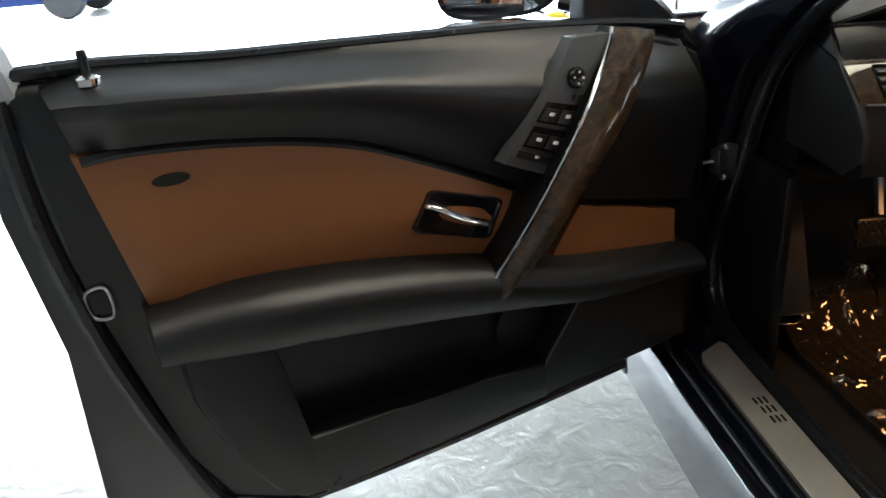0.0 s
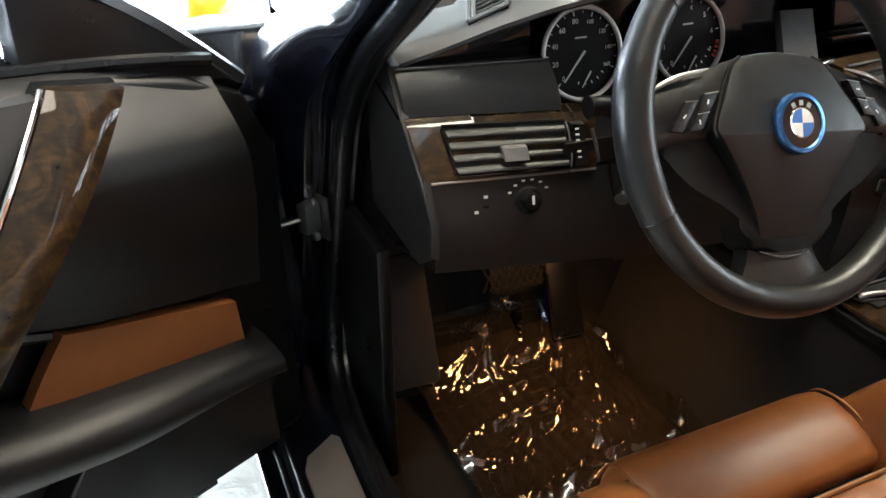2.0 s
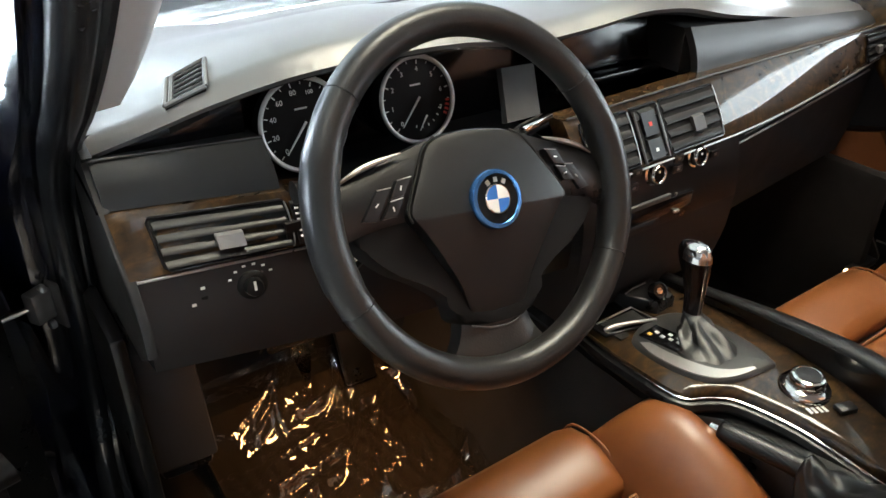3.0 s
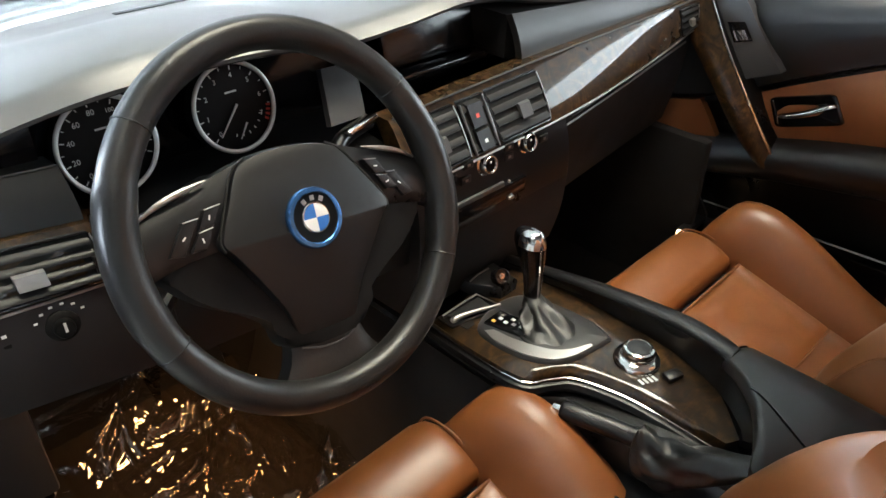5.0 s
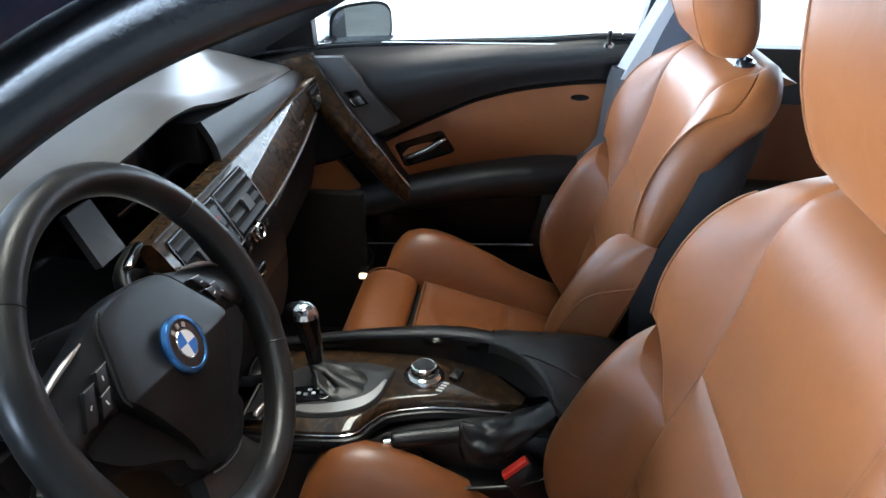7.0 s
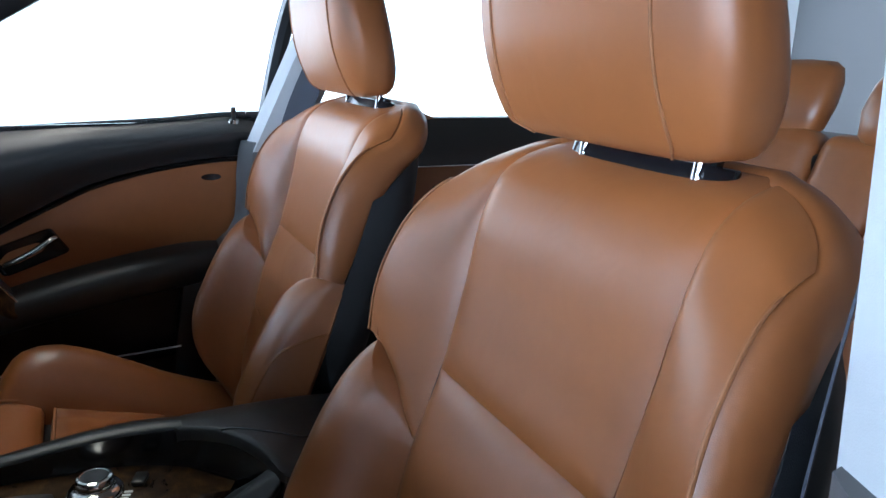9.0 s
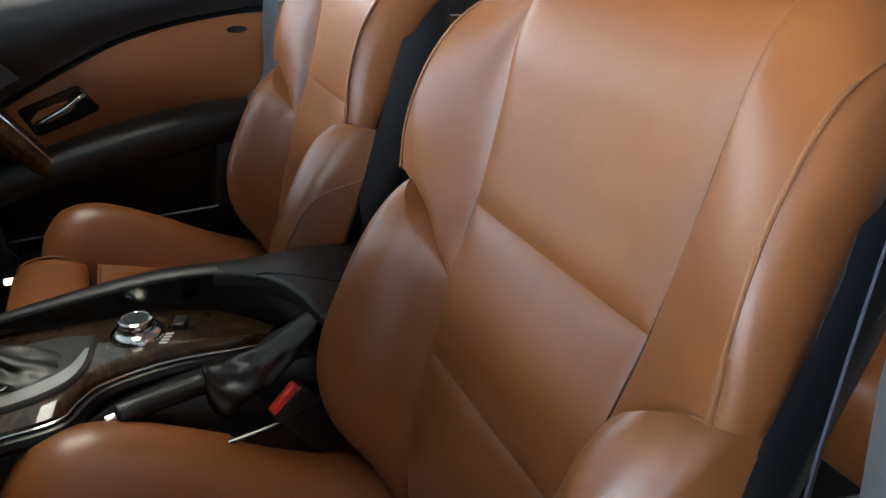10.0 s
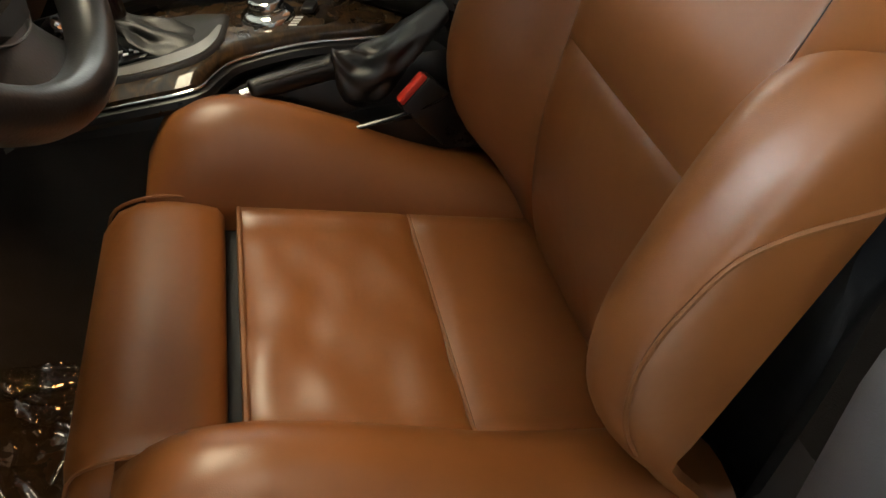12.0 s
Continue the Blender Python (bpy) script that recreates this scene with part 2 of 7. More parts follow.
def part(name, data, mat, parent=None, label="", sharp=40):
    """Links a bmesh or mesh as one object, under a thing or a part."""
    if isinstance(data, bmesh.types.BMesh):
        bm = data
        me = bpy.data.meshes.new(name)
    else:
        me = data
        bm = bmesh.new()
        bm.from_mesh(me)
    bmesh.ops.recalc_face_normals(bm, faces=bm.faces)
    bm.to_mesh(me)
    bm.free()
    me.materials.append(mat)
    me.shade_smooth()
    me.set_sharp_from_angle(angle=radians(sharp))
    ob = new(name, me)
    if parent:
        ob.parent = parent
        ob.matrix_parent_inverse = Matrix.Translation(parent.location).inverted()
    if label:
        ob["label"] = label
    return ob


def whole(name, data, mat, label, category, group="", kind="", sharp=40):
    """A thing that is one plain mesh."""
    return tagged(part(name, data, mat, None, "", sharp), label, category, group, kind)


def join(*meshes):
    bm = bmesh.new()
    for me in meshes:
        if isinstance(me, bmesh.types.BMesh):
            tmp = bpy.data.meshes.new("tmp")
            me.to_mesh(tmp)
            me.free()
            me = tmp
        bm.from_mesh(me)
    return bm


def slab(front, back):
    """A closed solid between two grids of points, each of shape (nu, nv, 3)."""
    front, back = np.asarray(front, float), np.asarray(back, float)
    nu, nv = front.shape[:2]
    verts = np.concatenate([front.reshape(-1, 3), back.reshape(-1, 3)])
    k = nu * nv
    faces = []
    for i in range(nu - 1):
        for j in range(nv - 1):
            a, b, c, d = i * nv + j, (i + 1) * nv + j, (i + 1) * nv + j + 1, i * nv + j + 1
            faces += [(a, b, c, d), (k + d, k + c, k + b, k + a)]
    rim = [i * nv for i in range(nu)] + [(nu - 1) * nv + j for j in range(1, nv)] + [i * nv + nv - 1 for i in range(nu - 2, -1, -1)] + [j for j in range(nv - 2, 0, -1)]
    for a, b in zip(rim, rim[1:] + rim[:1]):
        faces.append((a, k + a, k + b, b))
    return as_mesh("slab", verts, faces)


def loft(rings, caps=True, around=True):
    rings = np.asarray(rings, float)
    m, n = rings.shape[:2]
    faces = []
    for i in range(m - 1):
        for j in range(n if around else n - 1):
            faces.append((i * n + j, i * n + (j + 1) % n, (i + 1) * n + (j + 1) % n, (i + 1) * n + j))
    if caps:
        faces += [tuple(range(n))[::-1], tuple((m - 1) * n + j for j in range(n))]
    return as_mesh("loft", rings.reshape(-1, 3), faces)


def spline(points, n, closed=False):
    """n points along a smooth curve through the given points."""
    p = np.asarray(points, float)
    m = len(p)
    out = []
    spans = m if closed else m - 1
    for s in np.linspace(0, spans, n, endpoint=not closed):
        i = min(int(s), spans - 1)
        f = s - i
        idx = [(i + k) % m if closed else min(max(i + k, 0), m - 1) for k in (-1, 0, 1, 2)]
        a, b, c, d = p[idx]
        out.append(0.5 * (2 * b + (c - a) * f + (2 * a - 5 * b + 4 * c - d) * f * f + (3 * b - a - 3 * c + d) * f**3))
    return np.array(out)


def tube(path, radius, n=10, closed=False, flat=1.0, caps=True):
    """A round rod along a path; radius a number or one for each point."""
    path = np.asarray(path, float)
    m = len(path)
    rad = np.broadcast_to(np.asarray(radius, float), (m,))
    tan = np.roll(path, -1, 0) - np.roll(path, 1, 0) if closed else np.gradient(path, axis=0)
    tan /= np.linalg.norm(tan, axis=1)[:, None] + 1e-12
    up = np.array([0.0, 0, 1]) if abs(tan[0][2]) < 0.9 else np.array([1.0, 0, 0])
    rings = []
    for k in range(m):
        side = np.cross(tan[k], up)
        side /= np.linalg.norm(side) + 1e-12
        up = np.cross(side, tan[k])
        a = np.linspace(0, 2 * np.pi, n, endpoint=False)
        rings.append(path[k] + rad[k] * (np.cos(a)[:, None] * side + flat * np.sin(a)[:, None] * up))
    if closed:
        rings.append(rings[0])
        me = loft(rings, caps=False)
        bm = bmesh.new()
        bm.from_mesh(me)
        bmesh.ops.remove_doubles(bm, verts=bm.verts, dist=1e-6)
        return bm
    return loft(rings, caps=caps)


def rbox(size, m=None, bevel=0.003, seg=2):
    bm = bmesh.new()
    bmesh.ops.create_cube(bm, size=1.0)
    bmesh.ops.scale(bm, vec=size, verts=bm.verts)
    if bevel:
        bmesh.ops.bevel(bm, geom=bm.edges[:], offset=bevel, segments=seg, affect="EDGES", profile=0.5)
    bmesh.ops.transform(bm, matrix=m or Matrix(), verts=bm.verts)
    return bm


def lathe(profile, m=None, n=28):
    """A turned body about local z; profile rows of radius, height."""
    a = np.linspace(0, 2 * np.pi, n, endpoint=False)
    rings = [[(r * math.cos(t), r * math.sin(t), z) for t in a] for r, z in profile]
    me = loft(rings)
    me.transform(m or Matrix())
    return me


def prism(outline, d0, d1, place, bevel=0.0, seg=2):
    """A plate: a 2D outline, from depth d0 to d1, laid into the world by place(a, b, d)."""
    n = len(outline)
    bm = bmesh.new()
    lo = [bm.verts.new((a, b, d0)) for a, b in outline]
    hi = [bm.verts.new((a, b, d1)) for a, b in outline]
    bm.faces.new(lo[::-1])
    top = bm.faces.new(hi)
    for i in range(n):
        bm.faces.new((lo[i], lo[(i + 1) % n], hi[(i + 1) % n], hi[i]))
    if bevel:
        bmesh.ops.bevel(bm, geom=list(top.edges), offset=bevel, segments=seg, affect="EDGES", profile=0.5)
    for v in bm.verts:
        v.co = Vector(place(*v.co))
    return bm


def curve_at(table, u):
    """Smooth interpolation of rows (u, value), in rising u."""
    t = np.asarray(table, float)
    x, y = t[:, 0], t[:, 1]
    u = np.clip(u, x[0], x[-1])
    i = np.clip(np.searchsorted(x, u) - 1, 0, len(x) - 2)
    m = np.gradient(y, x)
    h = x[i + 1] - x[i]
    f = (u - x[i]) / h
    return (1 + 2 * f) * (1 - f) ** 2 * y[i] + f * (1 - f) ** 2 * h * m[i] + f * f * (3 - 2 * f) * y[i + 1] + f * f * (f - 1) * h * m[i + 1]


def smooth(a, b, x):
    f = np.clip((x - a) / (b - a), 0, 1)
    return f * f * (3 - 2 * f)


def writing(text, size, m, mat, parent, name="numeral"):
    """Raised print in the built-in font."""
    cu = bpy.data.curves.new("print", "FONT")
    cu.body, cu.size, cu.extrude, cu.align_x, cu.align_y = text, size, 0.0002, "CENTER", "CENTER"
    cu.resolution_u = 2
    tmp = bpy.data.objects.new("print", cu)
    me = bpy.data.meshes.new_from_object(tmp)
    bpy.data.objects.remove(tmp)
    me.transform(m)
    me.materials.clear()
    return part(name, me, mat, parent)


def over(place):
    """The same placing function for whole grids."""
    return np.vectorize(lambda a, b, c: np.array(place(a, b, c), float), signature="(),(),()->(k)")


def basis(origin, right, up):
    """A pose whose local x runs along right, y along up, z out of the face."""
    x = Vector(right).normalized()
    y = (Vector(up) - Vector(up).dot(x) * x).normalized()
    z = x.cross(y)
    return Matrix(((x[0], y[0], z[0], origin[0]), (x[1], y[1], z[1], origin[1]), (x[2], y[2], z[2], origin[2]), (0, 0, 0, 1)))


# ---- the showroom ----
def box_mesh(x0, x1, y0, y1, z0, z1):
    v = [(x, y, z) for x in (x0, x1) for y in (y0, y1) for z in (z0, z1)]
    return as_mesh("box", v, [(0, 1, 3, 2), (4, 6, 7, 5), (0, 4, 5, 1), (2, 3, 7, 6), (0, 2, 6, 4), (1, 5, 7, 3)])


whole("floor", box_mesh(-14, 12, -12, 18, -0.2, 0.0), CONCRETE, "pale grey stamped concrete floor with a glossy sealed finish", "floor", kind="structure")
whole("ceiling", box_mesh(-14, 12, -12, 18, 4.6, 4.8), HALLGREY, "plain grey showroom ceiling high over the car", "ceiling", kind="structure")


def wall_with_window(name, lo, hi, axis, at, label, posts=True):
    """A wall along one axis with a wide shop window in it."""
    def piece(a0, a1, z0, z1):
        return box_mesh(a0, a1, at, at + 0.2, z0, z1) if axis == "x" else box_mesh(at, at + 0.2, a0, a1, z0, z1)
    w = whole(name, join(piece(lo, hi, 0, 0.1), piece(lo, hi, 4.3, 4.6), piece(lo, lo + 1.0, 0.1, 4.3), piece(hi - 1.0, hi, 0.1, 4.3)), WALL, label, "wall", kind="structure")
    for k in range(1, 5 if posts else 0):
        c = lo + 1 + (hi - lo - 2) * k / 5
        part("mullion", piece(c - 0.03, c + 0.03, 0.1, 4.3), SILVER, w, "slim metal mullion")
    return w


wall_with_window("wall_east", -12, 18, "y", 9.0, "white wall with a wide glazed shop front", False)
whole("wall_south_west", box_mesh(-14.2, -14, -12, 3, 0, 4.6), DARKWALL, "plain grey painted side wall", "wall", kind="structure")
wall_with_window("wall_west", 3, 18, "y", -14.2, "white wall with a wide glazed side")
wall_with_window("wall_north", -14, 9, "x", 18.0, "white wall with the glazed hall front")
whole("wall_south", box_mesh(-14, 9, -12.2, -12, 0, 4.6), DARKWALL, "plain dark grey painted showroom rear wall", "wall", kind="structure")


def glow(name, strength, colour):
    mat = bpy.data.materials.new(name)
    mat.use_nodes = True
    b = mat.node_tree.nodes["Principled BSDF"]
    b.inputs["Base Color"].default_value = (0.8, 0.8, 0.8, 1)
    b.inputs["Emission Color"].default_value = (*colour, 1)
    b.inputs["Emission Strength"].default_value = strength
    return mat


DAY = glow("bright_daylight", 3.6, (0.95, 0.98, 1.0))
LAMP = glow("lamp_diffuser", 50.0, (0.80, 0.91, 1.0))
BRIGHTLAMP = glow("bright_lamp_diffuser", 18.0, (1.0, 0.85, 0.64))
WARMLAMP = glow("warm_lamp_diffuser", 5.0, (1.0, 0.86, 0.66))
DAYNORTH = glow("bright_street_daylight", 36.0, (0.80, 0.91, 1.0))
DAYWEST = glow("soft_side_daylight", 18.0, (0.80, 0.91, 1.0))
whole("backdrop_east", box_mesh(9.6, 9.62, -11, 17, -0.2, 4.5), DAY, "plain white daylight behind the glazed front", "backdrop", kind="structure")
whole("backdrop_west", box_mesh(-14.62, -14.6, 4, 17, -0.2, 4.5), DAYWEST, "plain white daylight behind the glazed side", "backdrop", kind="structure")
whole("backdrop_north", box_mesh(-13, 8, 18.6, 18.62, -0.2, 4.5), DAYNORTH, "plain white daylight behind the hall front", "backdrop", kind="structure")


def ceiling_panel(x, y, sx, sy, mat):
    lamp = thing("ceiling_light", "white rectangular ceiling light panel of the showroom", "ceiling light", (x, y, 4.55), group="ceiling lights")
    part("diffuser", box_mesh(x - sx / 2, x + sx / 2, y - sy / 2, y + sy / 2, 4.52, 4.55), mat, lamp, "glowing diffuser")
    for e in (-1, 1):
        part("frame", box_mesh(x + e * (sx / 2 + 0.02) - 0.02, x + e * (sx / 2 + 0.02) + 0.02, y - sy / 2, y + sy / 2, 4.5, 4.6), WALL, lamp)


for x in (-7.0, -2.6, 2.2, 6.6):
    for y in (9.2, 12.8):
        ceiling_panel(x, y, 3.4, 1.5, LAMP)
ceiling_panel(-2.8, -1.0, 2.6, 0.9, WARMLAMP)
ceiling_panel(1.1, 0.2, 2.6, 0.9, BRIGHTLAMP)


# ---- the doors ----
BELT_Z = [(-0.02, 0.885), (0.02, 0.893), (0.1, 0.905), (0.233, 0.918), (0.533, 0.933), (0.744, 0.941), (0.885, 0.951), (0.96, 0.951)]
LINE_Z = [(-0.02, 0.585), (0.045, 0.600), (0.15, 0.63), (0.25, 0.657), (0.345, 0.697), (0.427, 0.74), (0.513, 0.783), (0.591, 0.819), (0.663, 0.84), (0.763, 0.858), (0.824, 0.865), (0.882, 0.868), (0.95, 0.862)]
ARM_TOP = [(-0.02, 0.525), (0.041, 0.536), (0.15, 0.553), (0.307, 0.583), (0.406, 0.614), (0.57, 0.654), (0.689, 0.674), (0.796, 0.683), (0.885, 0.674), (0.95, 0.66)]
ARM_LOW = [(-0.02, 0.475), (0.04, 0.485), (0.25, 0.505), (0.409, 0.538), (0.592, 0.572), (0.764, 0.598), (0.9, 0.612)]
WOOD_L = [(0.458, 0.580), (0.412, 0.650), (0.352, 0.735), (0.284, 0.822), (0.206, 0.918)]
WOOD_R = [(0.428, 0.574), (0.368, 0.640), (0.295, 0.733), (0.215, 0.822), (0.140, 0.908)]
WOOD_N = [(0.0, 0.062), (0.25, 0.082), (0.5, 0.090), (0.75, 0.080), (1.0, 0.040)]


def car_door(place, label, at, driver):
    """A front door: place(u, n, z) lays it out, u from the hinge back, n into the cabin."""
    P = over(place)
    door = thing("driver_door" if driver else "passenger_door", label, "car door", at, group="front doors")

    def flat(a, b, d):
        return place(a, d, b)

    def sheet(us, zs, nf, thick=0.02):
        """A panel over grids of u and z with its face at n = nf."""
        return slab(P(us, nf, zs), P(us, nf - thick, zs))

    # outer shell and its inner frame
    shell = [(-0.085, 0.275), (-0.10, 0.5), (-0.10, 0.76), (-0.050, 0.842), (0.03, 0.885), (0.2, 0.920), (0.96, 0.955), (1.0, 0.945), (1.005, 0.80), (0.985, 0.62), (0.995, 0.40), (0.985, 0.27), (0.7, 0.272), (0.2, 0.276)]
    part("shell", prism(shell, -0.165, -0.055, flat, 0.02), PAINT, door, "dark blue painted outer door skin")
    inner = [(-0.06, 0.30), (-0.07, 0.77), (-0.035, 0.845), (0.04, 0.882), (0.2, 0.912), (0.95, 0.945), (0.965, 0.93), (0.958, 0.85), (0.945, 0.70), (0.925, 0.61), (0.885, 0.44), (0.85, 0.34), (0.77, 0.295), (0.5, 0.285)]
    part("inner_frame", prism(inner, -0.056, -0.028, flat, 0.012), PLASTIC, door, "black inner door frame")
    # seal round the rear and bottom edge
    seal = spline([place(u, n, z) for u, n, z in ((0.975, -0.03, 0.93), (0.972, -0.03, 0.80), (0.957, -0.03, 0.69), (0.935, -0.03, 0.58), (0.895, -0.03, 0.44), (0.855, -0.03, 0.34), (0.78, -0.035, 0.292), (0.5, -0.04, 0.276), (0.1, -0.045, 0.28))], 60)
    part("weatherstrip", tube(seal, 0.011, 8), RUBBER, door, "black rubber door seal")

    # upper panel
    us, s = np.meshgrid(np.linspace(0.0, 0.935, 60), np.linspace(0, 1, 22), indexing="ij")
    zt, zb = curve_at(BELT_Z, us), curve_at(LINE_Z, us)
    nf = -0.030 + 0.072 * smooth(0, 0.36, s) ** 0.8 - 0.022 * smooth(0.45, 1, s)
    nf = nf - 0.02 * smooth(0.2, 0.0, us) - 0.03 * smooth(0.87, 0.94, us) - 0.018 * smooth(0.955, 1.0, s)
    us2 = us - 0.02 * smooth(0.85, 0.935, us) * s
    part("upper_panel", sheet(us2, zt + (zb - zt) * s, nf, 0.03), SOFT if driver else PANEL, door, "dark grey soft-touch upper door panel")
    # black rod painting the shadow in the groove under the upper panel
    ug = np.linspace(0.26, 0.915, 50)
    part("groove_shade", tube(np.array([place(u, 0.006, curve_at(LINE_Z, u) - 0.004) for u in ug]), 0.006, 6), PLASTIC, door)

    # leather insert
    a, b = np.meshgrid(np.linspace(0, 1, 44), np.linspace(0, 1, 16), indexing="ij")
    ur, uf = 0.922 - 0.037 * b, 0.330 + 0.085 * b
    u = ur + (uf - ur) * a
    z = curve_at(LINE_Z, u) * (1 - b) + curve_at(ARM_TOP, u) * b
    nf = 0.004 + 0.010 * np.sin(np.pi * np.clip(b, 0, 1)) - 0.01 * smooth(0.06, 0, a) + 0.006 * a
    part("leather_insert", sheet(u, z, nf, 0.025), DOOR_LEATHER, door, "cognac brown leather door insert")
    # small forward insert
    ur, uf = 0.250 + 0.055 * b, 0.046 - 0.004 * b
    u = ur + (uf - ur) * a
    z = (curve_at(LINE_Z, u) - 0.002) * (1 - b) + (curve_at(ARM_TOP, u)) * b
    part("leather_insert", sheet(u, z, 0.012 + 0 * u, 0.02), DOOR_LEATHER, door, "small cognac leather insert beside the pull")

    # armrest ledge
    rings = []
    for uu in np.linspace(0.015, 0.893, 56):
        t, lo = curve_at(ARM_TOP, uu), curve_at(ARM_LOW, uu)
        out = 0.074 - 0.02 * smooth(0.75, 0.9, uu) - 0.012 * smooth(0.25, 0.05, uu)
        prof = [(-0.02, t + 0.002), (0.012, t + 0.002), (out * 0.62, t - 0.006), (out * 0.92, t - 0.017), (out, t - 0.032), (out * 0.94, lo + 0.012), (out * 0.7, lo + 0.001), (0.02, lo), (-0.02, lo)]
        rings.append([place(uu, n, zz) for n, zz in prof])
    part("armrest", loft(rings), SOFT if driver else PANEL, door, "padded dark armrest ledge", 55)

    # lower panel with its pocket
    def plate(outline, d0, d1, name, mat=PLASTIC, lab="", bevel=0.008):
        return part(name, prism(outline, d0, d1, flat, bevel), mat, door, lab)

    plate([(0.02, 0.35), (0.02, 0.52), (0.5, 0.57), (0.87, 0.62), (0.865, 0.54), (0.83, 0.44), (0.77, 0.35), (0.70, 0.345)], -0.04, -0.022, "pocket_back", lab="dark pocket lining", bevel=0)
    plate([(0.72, 0.338), (0.735, 0.447), (0.758, 0.60), (0.868, 0.625), (0.866, 0.545), (0.832, 0.438), (0.785, 0.362), (0.755, 0.342)], -0.025, 0.034, "lower_panel", SOFT, "dark lower door panel")
    plate([(0.02, 0.352), (0.02, 0.515), (0.252, 0.522), (0.335, 0.410), (0.345, 0.346)], -0.025, 0.030, "lower_panel", SOFT, "dark lower door panel")
    plate([(0.335, 0.345), (0.335, 0.412), (0.46, 0.424), (0.60, 0.432), (0.738, 0.445), (0.725, 0.337)], 0.004, 0.036, "pocket_front", PLASTIC, "black map pocket front")
    edge = [place(u, 0.033, z) for u, z in ((0.253, 0.525), (0.30, 0.462), (0.34, 0.405), (0.352, 0.35))]
    part("trim_edge", tube(spline(edge, 12), 0.0022, 6), SWITCHPLATE, door)
    # speaker dome in the pocket's front end
    m = basis(place(0.356, -0.02, 0.468), np.subtract(place(1, 0, 0), place(0, 0, 0)), (0, 0, 1))
    if not driver:
        m = m @ pose(0, 0, 0, 0, 180, 0)
    part("pocket_bracket", lathe([(0.001, 0.034), (0.014, 0.032), (0.024, 0.024), (0.040, 0.0), (0.045, -0.01)], m, 20), PLASTIC, door)

    # switch plate
    def on_plate(a, b, lift=0.0):
        lo, hi = np.array((0.416, 0.767)) * (1 - a) + np.array((0.330, 0.729)) * a, np.array((0.283, 0.914)) * (1 - a) + np.array((0.212, 0.912)) * a
        u, z = lo * (1 - b) + hi * b
        return place(u, 0.057 - 0.018 * b * b + lift, z)

    a, b = np.meshgrid(np.linspace(0, 1.06, 10), np.linspace(0, 1, 14), indexing="ij")
    PL = over(on_plate)
    plate_ob = part("switch_plate", slab(PL(a, b, 0 * a), PL(a, b, 0 * a - 0.025)), SWITCHPLATE, door, "matt grey switch plate")

    def pad(a0, a1, b0, b1, lift, name, mat, depth=0.004):
        a, b = np.meshgrid(np.linspace(a0, a1, 5), np.linspace(b0, b1, 5), indexing="ij")
        crown = 0.0015 * (1 - ((a - a0) / (a1 - a0) * 2 - 1) ** 2)
        return part(name, slab(PL(a, b, lift + crown), PL(a, b, 0 * a - depth)), mat, plate_ob)

    if driver:
        pad(0.12, 0.82, 0.155, 0.315, 0.0006, "switch_well", GLOSS)
        pad(0.12, 0.82, 0.345, 0.50, 0.0006, "switch_well", GLOSS)
        for bb in (0.17, 0.36):
            for aa in (0.14, 0.48):
                pad(aa, aa + 0.30, bb, bb + 0.095, 0.005, "window_switch", PLASTIC)
                pad(aa + 0.10, aa + 0.20, bb + 0.045, bb + 0.07, 0.0072, "switch_mark", WHITE)
        pad(0.10, 0.78, 0.07, 0.125, 0.003, "sunblind_switch", PLASTIC)
        pad(0.40, 0.48, 0.095, 0.115, 0.0052, "switch_mark", WHITE)
        pad(0.62, 0.78, 0.53, 0.575, 0.003, "mirror_button", PLASTIC)
        m = basis(on_plate(0.48, 0.69, 0.0), np.subtract(on_plate(1, 0.7), on_plate(0, 0.7)), np.subtract(on_plate(0.5, 0.9), on_plate(0.5, 0.5)))
        knob = part("mirror_knob", lathe([(0.0150, -0.004), (0.0150, 0.004), (0.013, 0.007), (0.0118, 0.0085), (0.011, 0.0075), (0.001, 0.0070)], m, 28), GLOSS, plate_ob, "round mirror control")
        for k in range(4):
            part("knob_mark", lathe([(0.0017, 0.0072), (0.0017, 0.0088), (0.001, 0.009)], m @ pose(0.0078 * math.cos(k * 1.57), 0.0078 * math.sin(k * 1.57), 0), 8), WHITE, plate_ob)
    else:
        pad(0.28, 0.72, 0.36, 0.56, 0.0006, "switch_well", GLOSS)
        pad(0.34, 0.66, 0.38, 0.48, 0.005, "window_switch", CHROME)

    # wood pull
    L, R = spline(WOOD_L, 34), spline(WOOD_R, 34)
    face, rear = [], []
    for k in range(34):
        n0 = curve_at(WOOD_N, k / 33)
        c, w = (L[k] + R[k]) / 2, L[k] - R[k]
        row, under = [], []
        for f in np.linspace(-1, 1, 9):
            u, z = c + w * f / 2
            row.append(place(u, n0 + 0.010 * (1 - f * f) - 0.006 * f, z))
            under.append(place(u, n0 - 0.014 - 0.006 * f, z))
        face.append(row)
        rear.append(under)
    part("wood_pull", slab(face, rear), WOOD, door, "glossy burl wood pull trim")
    rail = [place(*(lambda uz, n: (uz[0] + 0.004, n, uz[1]))(L[k], curve_at(WOOD_N, k / 33) - 0.008)) for k in range(34)]
    part("chrome_strip", tube(np.array(rail), 0.0032, 8), CHROME, door, "thin chrome strip")
    face, rear = [], []
